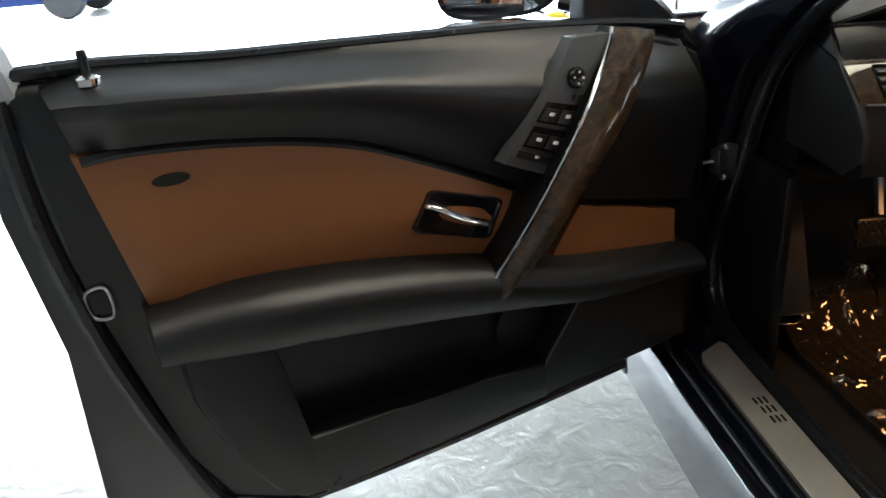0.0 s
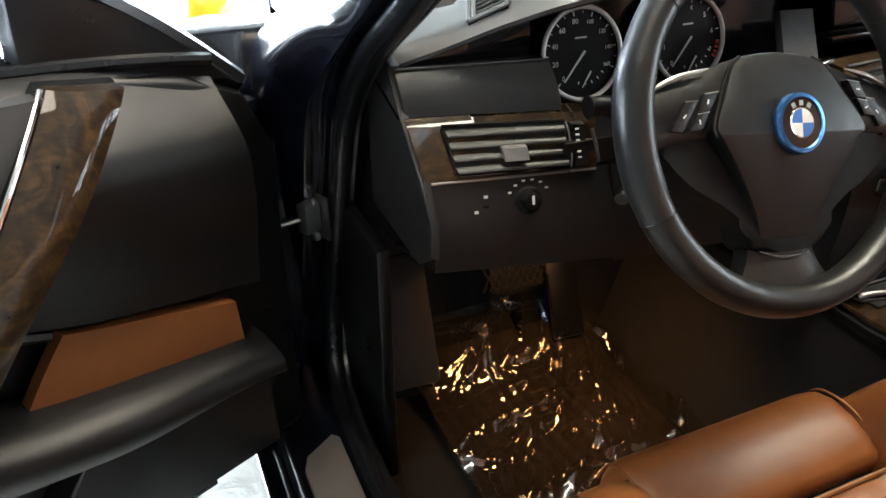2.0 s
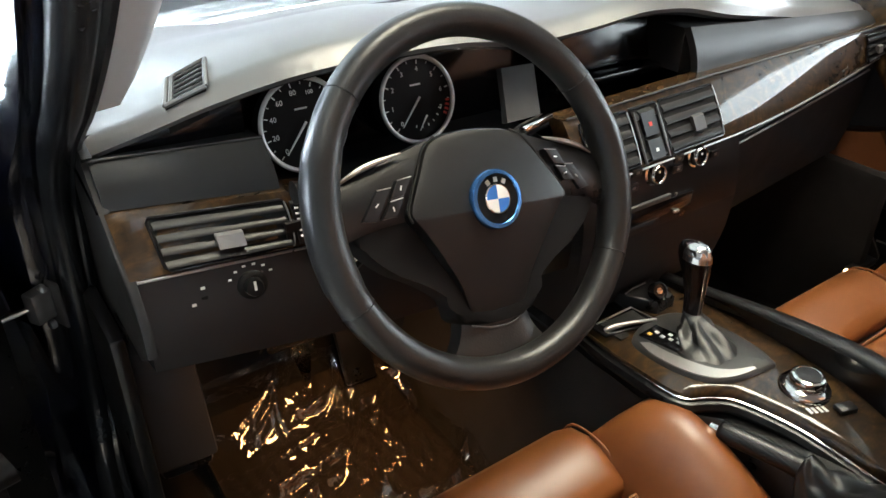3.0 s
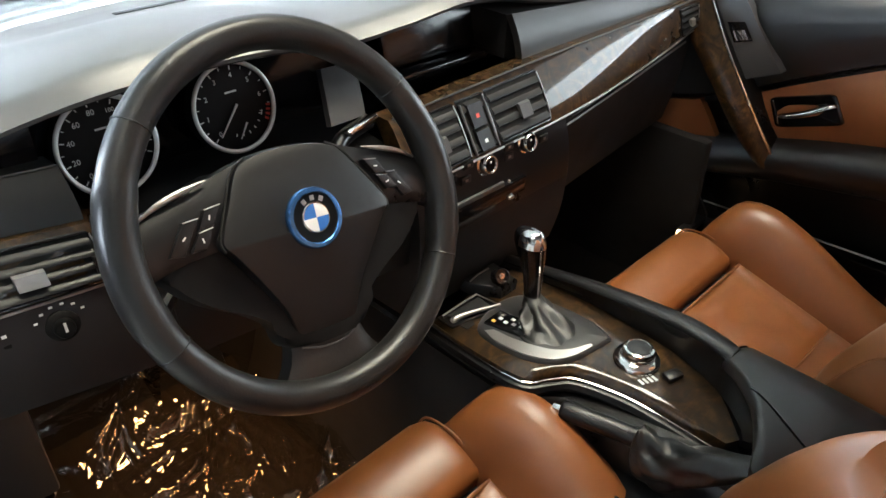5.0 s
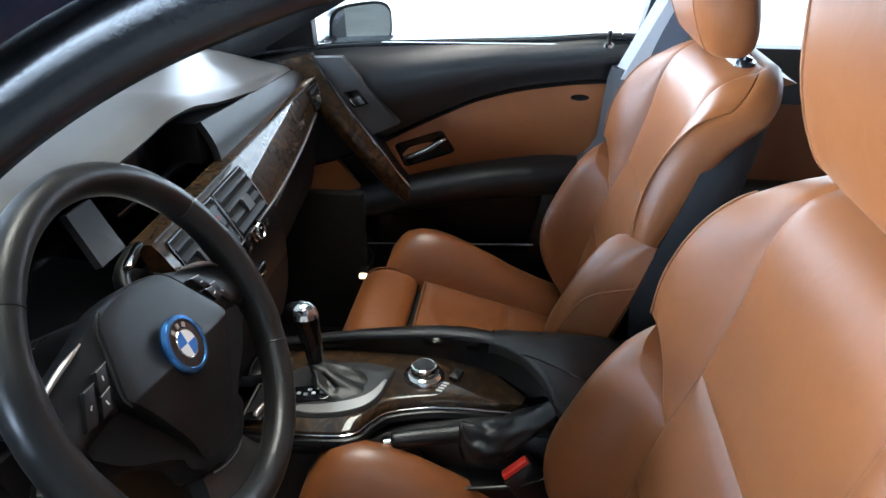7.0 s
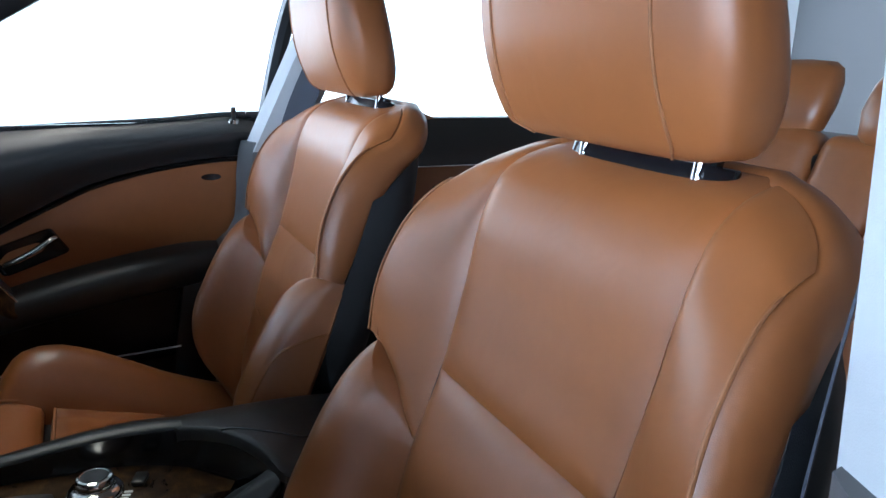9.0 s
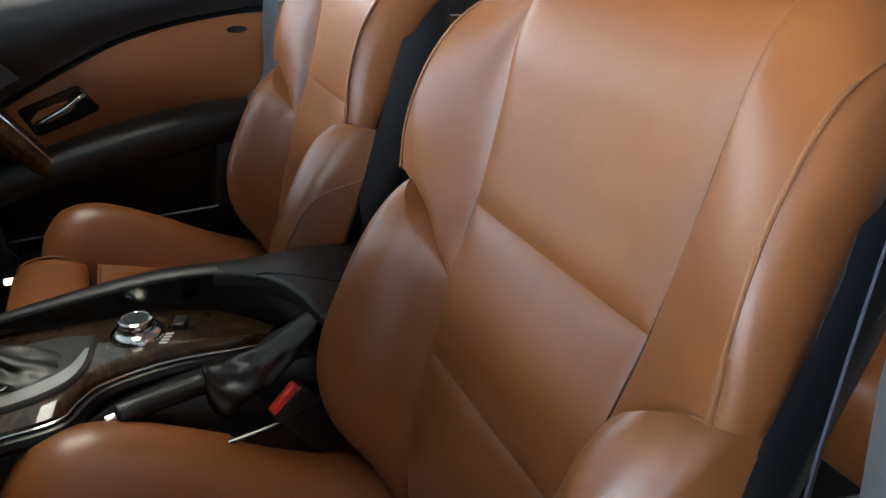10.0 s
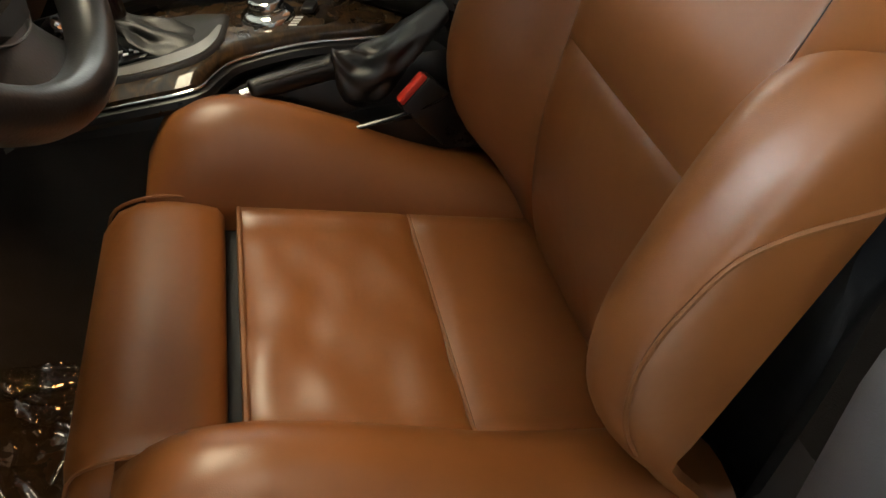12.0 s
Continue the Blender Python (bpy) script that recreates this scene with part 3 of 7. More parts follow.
    for k in range(34):
        n0 = curve_at(WOOD_N, k / 33) - 0.016
        face.append([place(*(R[k] + (L[k] - R[k]) * f)[:1], n0, (R[k] + (L[k] - R[k]) * f)[1]) for f in (-0.03, 1.06)])
        rear.append([place(*(R[k] + (L[k] - R[k]) * f)[:1], 0.0, (R[k] + (L[k] - R[k]) * f)[1]) for f in (-0.12, 1.0)])
    part("pull_carrier", slab(face, rear), PLASTIC, door)

    # release handle in its recess
    quad = np.array([(0.397, 0.703), (0.424, 0.648), (0.545, 0.690), (0.512, 0.742)])
    out = []
    for k in range(4):
        q, before, after = quad[k], quad[k - 1], quad[(k + 1) % 4]
        p0, p1 = q + (before - q) * 0.13, q + (after - q) * 0.13
        out += [(1 - t) ** 2 * p0 + 2 * t * (1 - t) * q + t * t * p1 for t in np.linspace(0, 1, 7)]
    out = np.array(out)
    c = out.mean(0)
    face = [[place(*q[:1], n, q[1]) for q in (c + (out - c) * s)] for s, n in ((1.03, 0.006), (1.015, 0.0215), (0.95, 0.0225), (0.91, 0.0195), (0.5, 0.0185), (0.02, 0.018))]
    part("handle_bezel", loft(face, caps=False), GLOSS, door, "gloss black handle recess")
    hp = spline([place(u, n, z) for u, n, z in ((0.520, 0.020, 0.722), (0.508, 0.030, 0.718), (0.480, 0.036, 0.700), (0.446, 0.036, 0.684), (0.425, 0.022, 0.674))], 16)
    part("door_handle", tube(hp, [0.006] + [0.0085] * 14 + [0.006], 10, flat=0.6), CHROME, door, "curved chrome release handle")
    # lamp slot high at the rear
    slot = [place(0.83 + 0.024 * math.cos(t), 0.0, 0.826 + 0.009 * math.sin(t)) for t in np.linspace(0, 6.28, 20, endpoint=False)]
    slot2 = [place(0.83 + 0.021 * math.cos(t), 0.012, 0.826 + 0.007 * math.sin(t)) for t in np.linspace(0, 6.28, 20, endpoint=False)]
    part("lamp_slot", loft([slot, slot2]), GLOSS, door)
    # lock pin
    m = Matrix.Translation(place(0.885, -0.006, 0.944))
    pin = part("lock_pin", lathe([(0.0045, 0.0), (0.0045, 0.018), (0.0058, 0.021), (0.0058, 0.027), (0.004, 0.030)], m, 12), PLASTIC, door)
    part("pin_collar", lathe([(0.013, -0.006), (0.013, 0.001), (0.009, 0.003), (0.006, 0.001)], m, 18), CHROME, pin, "chrome ring")
    # belt moulding along the window slot
    ug = np.linspace(0.0, 0.965, 40)
    part("belt_moulding", tube(np.array([place(u, -0.038, curve_at(BELT_Z, u) + 0.002) for u in ug]), 0.008, 8), RUBBER, door)
    part("belt_moulding", tube(np.array([place(u, -0.062, curve_at(BELT_Z, u) + 0.004) for u in ug]), 0.005, 6), GLOSS, door)
    # latch
    fr = [(0.924, 0.668), (0.946, 0.671), (0.948, 0.702), (0.926, 0.704)]
    part("latch", tube(np.array([place(u, -0.024, z) for u, z in spline(fr, 24, True)]), 0.0022, 6, True), STEEL, door, "steel door latch")
    part("latch_plate", prism([(0.924, 0.670), (0.945, 0.674), (0.947, 0.700), (0.926, 0.702)], -0.03, -0.026, flat), GLOSS, door)
    # window frame: front sail, top rail, rear upright
    sail = [(-0.045, 0.850), (0.02, 0.908), (0.085, 0.955), (0.194, 1.020), (0.200, 0.915), (0.1, 0.893), (0.0, 0.866)]
    part("mirror_sail", prism(sail, -0.075, -0.04, flat, 0.006), PLASTIC, door, "black plastic mirror triangle")
    rail = spline([place(u, n, z) for u, n, z in ((-0.045, -0.06, 0.850), (0.02, -0.062, 0.908), (0.085, -0.06, 0.957), (0.235, -0.04, 1.055), (0.355, 0.0, 1.14), (0.475, 0.04, 1.225), (0.64, 0.09, 1.32), (0.84, 0.11, 1.385), (1.03, 0.09, 1.36))], 40)
    part("window_frame", tube(rail, 0.016, 8), PLASTIC, door)
    rail = spline([place(u, n, z) for u, n, z in ((0.962, -0.050, 0.93), (0.995, -0.01, 1.12), (1.03, 0.05, 1.28), (1.03, 0.09, 1.36))], 16)
    part("window_frame", tube(rail, 0.020, 8), GREYTRIM if driver else PLASTIC, door)
    return door


def hinge_place(u, n, z):
    return (-0.86 - 0.9164 * u + 0.4003 * n, 0.365 - 0.4003 * u - 0.9164 * n, z + 0.0086 + 0.016 * u)


def closed_place(u, n, z):
    return (0.762 - n, 0.385 - u, z + 0.004 + 0.012 * u)


car_door(hinge_place, "open dark driver door with cognac leather insert and wood pull", (-1.3, 0.17, 0.24), True)
car_door(closed_place, "closed passenger door with cognac leather insert and wood pull", (0.8, -0.1, 0.24), False)


# ---- the car body round the cabin ----
body = thing("car_body", "dark blue sedan body with an open door aperture", "car body", (0, 0, 0.2), kind="structure")
SEAL = spline([(-0.715, -0.85, 1.325), (-0.715, -0.45, 1.318), (-0.72, -0.28, 1.283), (-0.72, -0.21, 1.261), (-0.72, -0.15, 1.231), (-0.72, -0.09, 1.187), (-0.72, 0.03, 1.086), (-0.72, 0.15, 1.0), (-0.72, 0.285, 0.916), (-0.72, 0.378, 0.83), (-0.72, 0.428, 0.74), (-0.722, 0.476, 0.60), (-0.726, 0.520, 0.47),
               (-0.735, 0.515, 0.37), (-0.748, 0.450, 0.318), (-0.757, 0.330, 0.306), (-0.757, 0.1, 0.300), (-0.757, -0.3, 0.300), (-0.757, -0.6, 0.305)], 110)
part("aperture_seal", tube(SEAL, 0.0165, 12), RUBBER, body, "thick black rubber door aperture seal")
part("seal_lip", tube(SEAL + np.array((0.019, 0.0, 0.0)), 0.008, 8), RUBBER, body, "soft inner lip of the seal")

# painted pillar outside the seal, from the sill up over the door
tan = np.gradient(SEAL, axis=0)
out = np.stack([0 * tan[:, 0], tan[:, 2] * -1, tan[:, 1]], 1)
out /= np.linalg.norm(out, axis=1)[:, None]
rings = []
LOW_SKIN = np.array([(0.03, 0.012), (-0.004, 0.014), (-0.026, 0.008), (-0.048, 0.012), (-0.060, 0.040), (-0.088, 0.055), (-0.096, 0.085), (-0.092, 0.120), (0.02, 0.12)])
HIGH_SKIN = np.array([(0.03, 0.012), (-0.004, 0.014), (-0.018, 0.008), (-0.030, 0.010), (-0.034, 0.022), (-0.036, 0.038), (-0.034, 0.060), (-0.026, 0.085), (0.02, 0.085)])
for k in range(0, 76):
    s, o = SEAL[k], out[k]
    g = float(smooth(0.80, 0.95, s[2]))
    rings.append([tuple(s + np.array((dx, 0, 0)) + o * d) for dx, d in LOW_SKIN * (1 - g) + HIGH_SKIN * g])
part("pillar_skin", loft(rings), PAINT, body, "dark blue painted front pillar and roof rail", 50)
# inner trim of the front pillar
rings = []
for k in range(14, 44):
    s, o = SEAL[k], out[k]
    rings.append([tuple(s + np.array((dx, 0, 0)) + o * d) for dx, d in ((0.016, 0.004), (0.026, -0.004), (0.046, -0.002), (0.066, 0.020), (0.066, 0.07), (0.03, 0.06))])
part("pillar_trim", loft(rings), GREYTRIM, body, "pale grey inner pillar trim", 60)

# sill
sect = [(-0.903, 0.14), (-0.906, 0.235), (-0.904, 0.268), (-0.898, 0.284), (-0.882, 0.286), (-0.872, 0.292), (-0.862, 0.306), (-0.852, 0.314), (-0.78, 0.316), (-0.757, 0.300), (-0.738, 0.290), (-0.722, 0.25), (-0.722, 0.14)]
part("sill", loft([[(x, y, z) for x, z in sect] for y in np.linspace(0.56, -1.2, 24)]), PAINT, body, "dark blue painted door sill", 30)
for x, z, r in ((-0.899, 0.286, 0.0035), (-0.873, 0.295, 0.005), (-0.857, 0.316, 0.004)):
    part("sill_moulding", tube(np.array([(x, y, z) for y in np.linspace(0.52, -1.0, 10)]), r, 6), RUBBER if r > 0.0036 else CHROME, body)
plate_xy = [(-0.846, 0.296), (-0.836, 0.322), (-0.790, 0.352), (-0.780, 0.342), (-0.783, -0.62), (-0.846, -0.62)]
sill_plate = part("sill_plate", prism(plate_xy, 0.312, 0.3215, lambda a, b, d: (a, b, d), 0.003), SILLMETAL, body, "brushed metal sill plate with dark lettering bars")
for k, dy in enumerate((0.024, 0.0, -0.026)):
    for q in range(3):
        part("letter_bar", rbox((0.0032, 0.017, 0.0012), pose(-0.8155 + 0.009 * q + 0.002 * k, 0.139 + dy, 0.3222), 0.0), GLOSS, body)

part("hinge_pillar", rbox((0.19, 0.07, 0.76), pose(-0.815, 0.565, 0.52), 0.01), PAINT, body, "dark blue painted hinge pillar")
part("belt_bar", tube(spline([(-0.694, -0.462, 0.786), (-0.694, -0.468, 0.7865), (-0.694, -0.51, 0.787), (-0.70, -0.56, 0.785)], 14), [0.0040, 0.0042, 0.0036] + [0.0028] * 11, 10), CHROME, body, "chrome belt bar")
# hinge pillar hardware
part("check_bracket", rbox((0.030, 0.022, 0.046), pose(-0.768, 0.452, 0.645, 0, 0, 30), 0.004), STEEL, body, "steel door check bracket")
part("check_strap", tube(np.array([(-0.770, 0.452, 0.645), (-0.81, 0.447, 0.643), (-0.862, 0.432, 0.638)]), 0.006, 8, flat=0.5), STEEL, body, "steel check strap to the door")
for z, h in ((0.50, 0.06), (0.80, 0.05)):
    part("door_hinge", rbox((0.05, 0.03, h), pose(-0.84, 0.47, z, 0, 0, 24), 0.006), PAINT, body, "painted door hinge")
part("sticker", rbox((0.016, 0.002, 0.024), pose(-0.826, 0.468, 0.676, 0, 0, 22), 0.0), WHITE, body, "small white label")
part("sticker", rbox((0.022, 0.002, 0.030), pose(-0.850, 0.452, 0.545, 0, 0, 22), 0.0), WHITE, body, "small white label")
part("check_plate", rbox((0.004, 0.050, 0.070), pose(-0.752, 0.462, 0.640, 0, 0, 24), 0.002), PLATEGREY, body, "grey check strap plate")
for z in (0.668, 0.612):
    part("bolt", lathe([(0.007, 0.0), (0.007, 0.005), (0.005, 0.007), (0.001, 0.007)], pose(-0.757, 0.452, z, 0, -90, 24), 10), STEEL, body, "hexagon bolt")
part("latch_bracket", rbox((0.026, 0.012, 0.030), pose(-0.838, 0.458, 0.470, 0, 0, 22), 0.003), BANDSILVER, body, "grey metal bracket")
part("cable_boot", tube(spline([(-0.80, 0.48, 0.58), (-0.84, 0.46, 0.575), (-0.875, 0.425, 0.57)], 12), [0.018 + 0.003 * (k % 2) for k in range(12)], 10), RUBBER, body, "ribbed cable boot")

# fender, bonnet and cowl
rings = []
for y in np.linspace(0.62, 2.1, 14):
    f = (y - 0.62) / 1.48
    top = 0.855 - 0.31 * f ** 1.15
    rings.append([(-0.935, y, 0.3), (-0.95 + 0.05 * f, y, 0.6 - 0.2 * f), (-0.935 + 0.06 * f, y, top - 0.06), (-0.88 + 0.05 * f, y, top - 0.02), (-0.80 + 0.03 * f, y, top + 0.012), (-0.74, y, top + 0.02), (-0.70, y, top), (-0.70, y, 0.3)])
part("fender", loft(rings), PAINT, body, "dark blue front wing", 60)
ys, xs = np.meshgrid(np.linspace(0.86, 2.1, 14), np.linspace(-0.70, 0.70, 14), indexing="ij")
zs = 0.925 - 0.29 * ((ys - 0.86) / 1.24) ** 1.2 - 0.09 * (xs / 0.7) ** 2
part("bonnet", slab(np.stack([xs, ys, zs], -1), np.stack([xs, ys, zs - 0.03], -1)), PAINT, body, "dark blue bonnet")
xs, ys = np.meshgrid(np.linspace(-0.72, 0.72, 16), np.linspace(0.60, 0.90, 6), indexing="ij")
zs = 0.915 + 0 * xs
part("cowl", slab(np.stack([xs, ys, zs], -1), np.stack([xs, ys, zs - 0.05], -1)), PLASTIC, body, "black cowl under the windscreen")
part("wiper", tube(spline([(-0.45, 0.66, 0.945), (-0.1, 0.70, 0.955), (0.35, 0.69, 0.95)], 14), 0.008, 6), RUBBER, body)

# windscreen and roof
t, x = np.meshgrid(np.linspace(0, 1, 10), np.linspace(-1, 1, 15), indexing="ij")
wx = x * (0.70 - 0.12 * t)
wy = 0.66 - 0.14 * np.abs(x) ** 2.2 - 0.86 * t
wz = 0.935 + 0.42 * t - 0.03 * t * t
glass = part("windscreen", slab(np.stack([wx, wy, wz], -1), np.stack([wx, wy + 0.004, wz + 0.004], -1)), GLASS, body, "clear curved windscreen")
glass.visible_shadow = False
y, x = np.meshgrid(np.linspace(-0.20, -1.75, 12), np.linspace(-0.62, 0.62, 11), indexing="ij")
z = 1.41 - 0.05 * (x / 0.62) ** 2 - 0.06 * ((y + 0.95) / 0.8) ** 2
part("roof", slab(np.stack([x, y, z + 0.012], -1), np.stack([x, y, z - 0.012], -1)), PAINT, body, "dark blue roof")
part("headliner", slab(np.stack([x, y, z - 0.018], -1), np.stack([x, y, z - 0.03], -1)), GREYTRIM, body, "pale grey headliner")

# passenger side: front pillar, roof rail, centre pillar
rings = []
for px, py, pz in spline([(0.735, 0.42, 0.90), (0.725, 0.27, 0.99), (0.70, 0.0, 1.14), (0.665, -0.25, 1.28), (0.63, -0.5, 1.345), (0.62, -1.0, 1.36), (0.62, -1.6, 1.30), (0.66, -1.95, 1.05)], 40):
    rings.append([(px - 0.035, py, pz - 0.01), (px - 0.02, py - 0.02, pz - 0.035), (px + 0.02, py - 0.02, pz - 0.035), (px + 0.04, py + 0.02, pz), (px + 0.02, py + 0.05, pz + 0.035), (px - 0.02, py + 0.04, pz + 0.03)])
part("roof_rail", loft(rings), PLASTIC, body, "dark passenger side pillar and roof rail", 60)
for side in (1, -1):
    X = side * 0.735
    rings = []
    for f in np.linspace(0, 1, 10):
        z = 0.90 + 0.46 * f
        x, y = X - side * (0.02 + (0.10 if side > 0 else 0.07) * f), (-0.545 if side > 0 else -0.553) - (0.19 if side > 0 else 0.06) * f
        rings.append([(x + side * 0.012, y + 0.035, z), (x - side * 0.028, y + 0.020, z), (x - side * 0.034, y - 0.045, z), (x + side * 0.0, y - 0.085, z), (x + side * 0.03, y - 0.03, z)])
    part("pillar_trim", loft(rings), GREYTRIM, body, "pale grey centre pillar trim", 30)
    rings = []
    for z in (0.30, 0.45, 0.60, 0.66, 0.685, 0.70, 0.72, 0.75, 0.80, 0.86, 0.92):
        front = -0.446 - 0.052 * float(smooth(0.675, 0.745, z)) - 0.10 * max(0, z - 0.745)
        x = X - side * 0.02 * float(smooth(0.75, 0.92, z))
        rings.append([(x + side * 0.03, front + 0.01, z), (x - side * 0.006, front + 0.004, z), (x - side * 0.026, front - 0.010, z), (x - side * 0.034, front - 0.05, z), (x - side * 0.034, front - 0.17, z), (x + side * 0.03, front - 0.10, z)])
    part("lower_pillar_trim", loft(rings), PILLARGREY, body, "dark grey lower centre pillar trim", 30)
    belt = spline([(side * 0.60, -0.71, 1.22), (side * 0.630, -0.612, 1.0), (side * 0.648, -0.562, 0.80), (side * 0.668, -0.530, 0.60), (side * 0.672, -0.52, 0.34)], 30)
    d = np.array((side * 0.015, 0.024, 0.0))
    part("belt_strap", slab(np.stack([belt - d, belt + d], 1), np.stack([belt - d + (0.002, 0, 0), belt + d + (0.002, 0, 0)], 1)), BELT, body, "dark seat belt webbing")
    part("belt_guide", rbox((0.02, 0.07, 0.05), pose(side * 0.61, -0.70, 1.22), 0.008), PLASTIC, body, "black belt guide")

# passenger rear door seen between the seats
us, s = np.meshgrid(np.linspace(-0.62, -1.55, 24), np.linspace(0, 1, 14), indexing="ij")
top = part("rear_door_panel", slab(np.stack([0.735 - 0.04 * np.sin(np.pi * s * 0.6), us, 0.965 - 0.11 * s], -1), np.stack([0.78 + 0 * s, us, 0.965 - 0.11 * s], -1)), PANEL, body, "dark upper rear door panel")
part("rear_door_insert", slab(np.stack([0.715 + 0.01 * s, us, 0.85 - 0.2 * s], -1), np.stack([0.76 + 0 * s, us, 0.85 - 0.2 * s], -1)), DOOR_LEATHER, body, "cognac rear door insert")
part("rear_door_armrest", rbox((0.08, 0.9, 0.06), pose(0.71, -1.1, 0.64), 0.02, 3), PANEL, body, "dark rear armrest")
part("rear_door_lower", rbox((0.05, 0.95, 0.34), pose(0.735, -1.1, 0.45), 0.02, 3), PLASTIC, body)
part("passenger_sill", loft([[(-x, y, z) for x, z in sect] for y in np.linspace(0.56, -1.6, 12)]), PAINT, body)
for y0, y1 in ((0.15, -0.52), (-0.66, -1.5)):
    g = part("side_glass", slab([[(0.758, y0, 0.95), (0.70, y0 - 0.28 * (y0 > 0), 1.30)], [(0.758, y1, 0.96), (0.66, y1 - 0.09, 1.33)]], [[(0.762, y0, 0.95), (0.704, y0 - 0.28 * (y0 > 0), 1.30)], [(0.762, y1, 0.96), (0.664, y1 - 0.09, 1.33)]]), GLASS, body, "clear side window")
    g.visible_shadow = False

part("door_strip", tube(np.array([(0.722, 0.06, 0.452), (0.722, -0.16, 0.463), (0.722, -0.36, 0.472)]), 0.0022, 6), SILVER, body, "thin satin strip low on the passenger door")
part("rear_door_handle", tube(spline([(0.706, -0.98, 0.778), (0.694, -1.0, 0.782), (0.692, -1.06, 0.790), (0.704, -1.10, 0.795)], 12), 0.007, 8, flat=0.6), CHROME, body, "chrome rear release handle")
part("rear_handle_bezel", rbox((0.008, 0.16, 0.05), pose(0.712, -1.04, 0.785, -6, 0, 0), 0.003), GLOSS, body)

# side mirrors
def side_mirror(c, yaw, side):
    m = pose(*c, 0, 0, yaw)
    rings = []
    for f in np.linspace(0, 1, 9):
        k = (1 - 0.75 * f**2.2)
        rings.append([m @ Vector((0.105 * k * math.copysign(abs(math.cos(a)) ** 0.6, math.cos(a)) + side * 0.012 * f, 0.085 * f, 0.062 * k * math.copysign(abs(math.sin(a)) ** 0.6, math.sin(a)))) for a in np.linspace(0, 2 * math.pi, 28, endpoint=False)])
    mirror = part("side_mirror", loft(rings), PLASTIC, body, "black door mirror housing", 60)
    rim = [m @ Vector((0.097 * math.copysign(abs(math.cos(a)) ** 0.6, math.cos(a)), -0.002, 0.055 * math.copysign(abs(math.sin(a)) ** 0.6, math.sin(a)))) for a in np.linspace(0, 2 * math.pi, 28, endpoint=False)]
    back = [m @ Vector((0.097 * math.copysign(abs(math.cos(a)) ** 0.6, math.cos(a)), 0.004, 0.055 * math.copysign(abs(math.sin(a)) ** 0.6, math.sin(a)))) for a in np.linspace(0, 2 * math.pi, 28, endpoint=False)]
    part("mirror_glass", loft([rim, back]), LEAD, mirror, "mirror glass")
    return mirror


side_mirror((-1.165, 0.432, 0.995), 10, 1)
part("mirror_arm", tube(np.array([(-1.07, 0.415, 0.955), (-1.02, 0.39, 0.94), (-0.99, 0.375, 0.93)]), 0.022, 10, flat=0.7), PLASTIC, body, "black mirror arm")
side_mirror((0.970, 0.105, 0.945), -38, -1)
part("mirror_arm", tube(np.array([(0.90, 0.17, 0.925), (0.84, 0.19, 0.915), (0.80, 0.20, 0.91)]), 0.02, 10, flat=0.7), PLASTIC, body, "black mirror arm")

# cabin floor
xs, ys = np.meshgrid(np.linspace(-0.722, 0.722, 30), np.linspace(-1.6, 0.50, 40), indexing="ij")
zs = 0.225 + 0.004 * np.vectorize(lambda p, q: noise.noise((p * 14, q * 14, 0)))(xs, ys)
part("carpet", slab(np.stack([xs, ys, zs], -1), np.stack([xs, ys, zs * 0 + 0.17], -1)), CARPET, body, "dark brown cabin carpet")
xs, f = np.meshgrid(np.linspace(-0.722, 0.722, 24), np.linspace(0, 1, 14), indexing="ij")
ys, zs = 0.48 + 0.30 * f**0.8, 0.225 + 0.46 * f**1.3
part("bulkhead_carpet", slab(np.stack([xs, ys, zs], -1), np.stack([xs, ys + 0.04, zs - 0.01], -1)), CARPET, body, "carpeted footwell bulkhead")
part("bulkhead", slab(np.stack([xs, 0.80 + 0 * f, 0.2 + 0.74 * f], -1), np.stack([xs, 0.84 + 0 * f, 0.2 + 0.74 * f], -1)), PLASTIC, body)
part("kick_panel", rbox((0.02, 0.42, 0.42), pose(-0.706, 0.52, 0.44), 0.006), PLASTIC, body, "dark footwell side panel")
part("kick_panel", rbox((0.02, 0.42, 0.42), pose(0.706, 0.52, 0.44), 0.006), PLASTIC, body, "dark footwell side panel")
# rear wall of the cabin
part("parcel_shelf", rbox((1.3, 0.5, 0.04), pose(0, -1.72, 0.93), 0.01), SOFT, body)


# ---- the seats ----
REC, TIP = radians(20.5), radians(15.0)
BACK0, UPV, OUTV = np.array((0, -0.524, 0.785)), np.array((0, -math.sin(REC), math.cos(REC))), np.array((0, math.cos(REC), math.sin(REC)))
CUSH0, FWD, LIFT = np.array((0, -0.303, 0.403)), np.array((0, math.cos(TIP), math.sin(TIP))), np.array((0, -math.sin(TIP), math.cos(TIP)))
WIDE = [(-0.46, 0.235), (-0.33, 0.252), (-0.2, 0.266), (0.0, 0.262), (0.1, 0.260), (0.18, 0.250), (0.22, 0.234), (0.25, 0.205), (0.272, 0.165), (0.285, 0.10)]
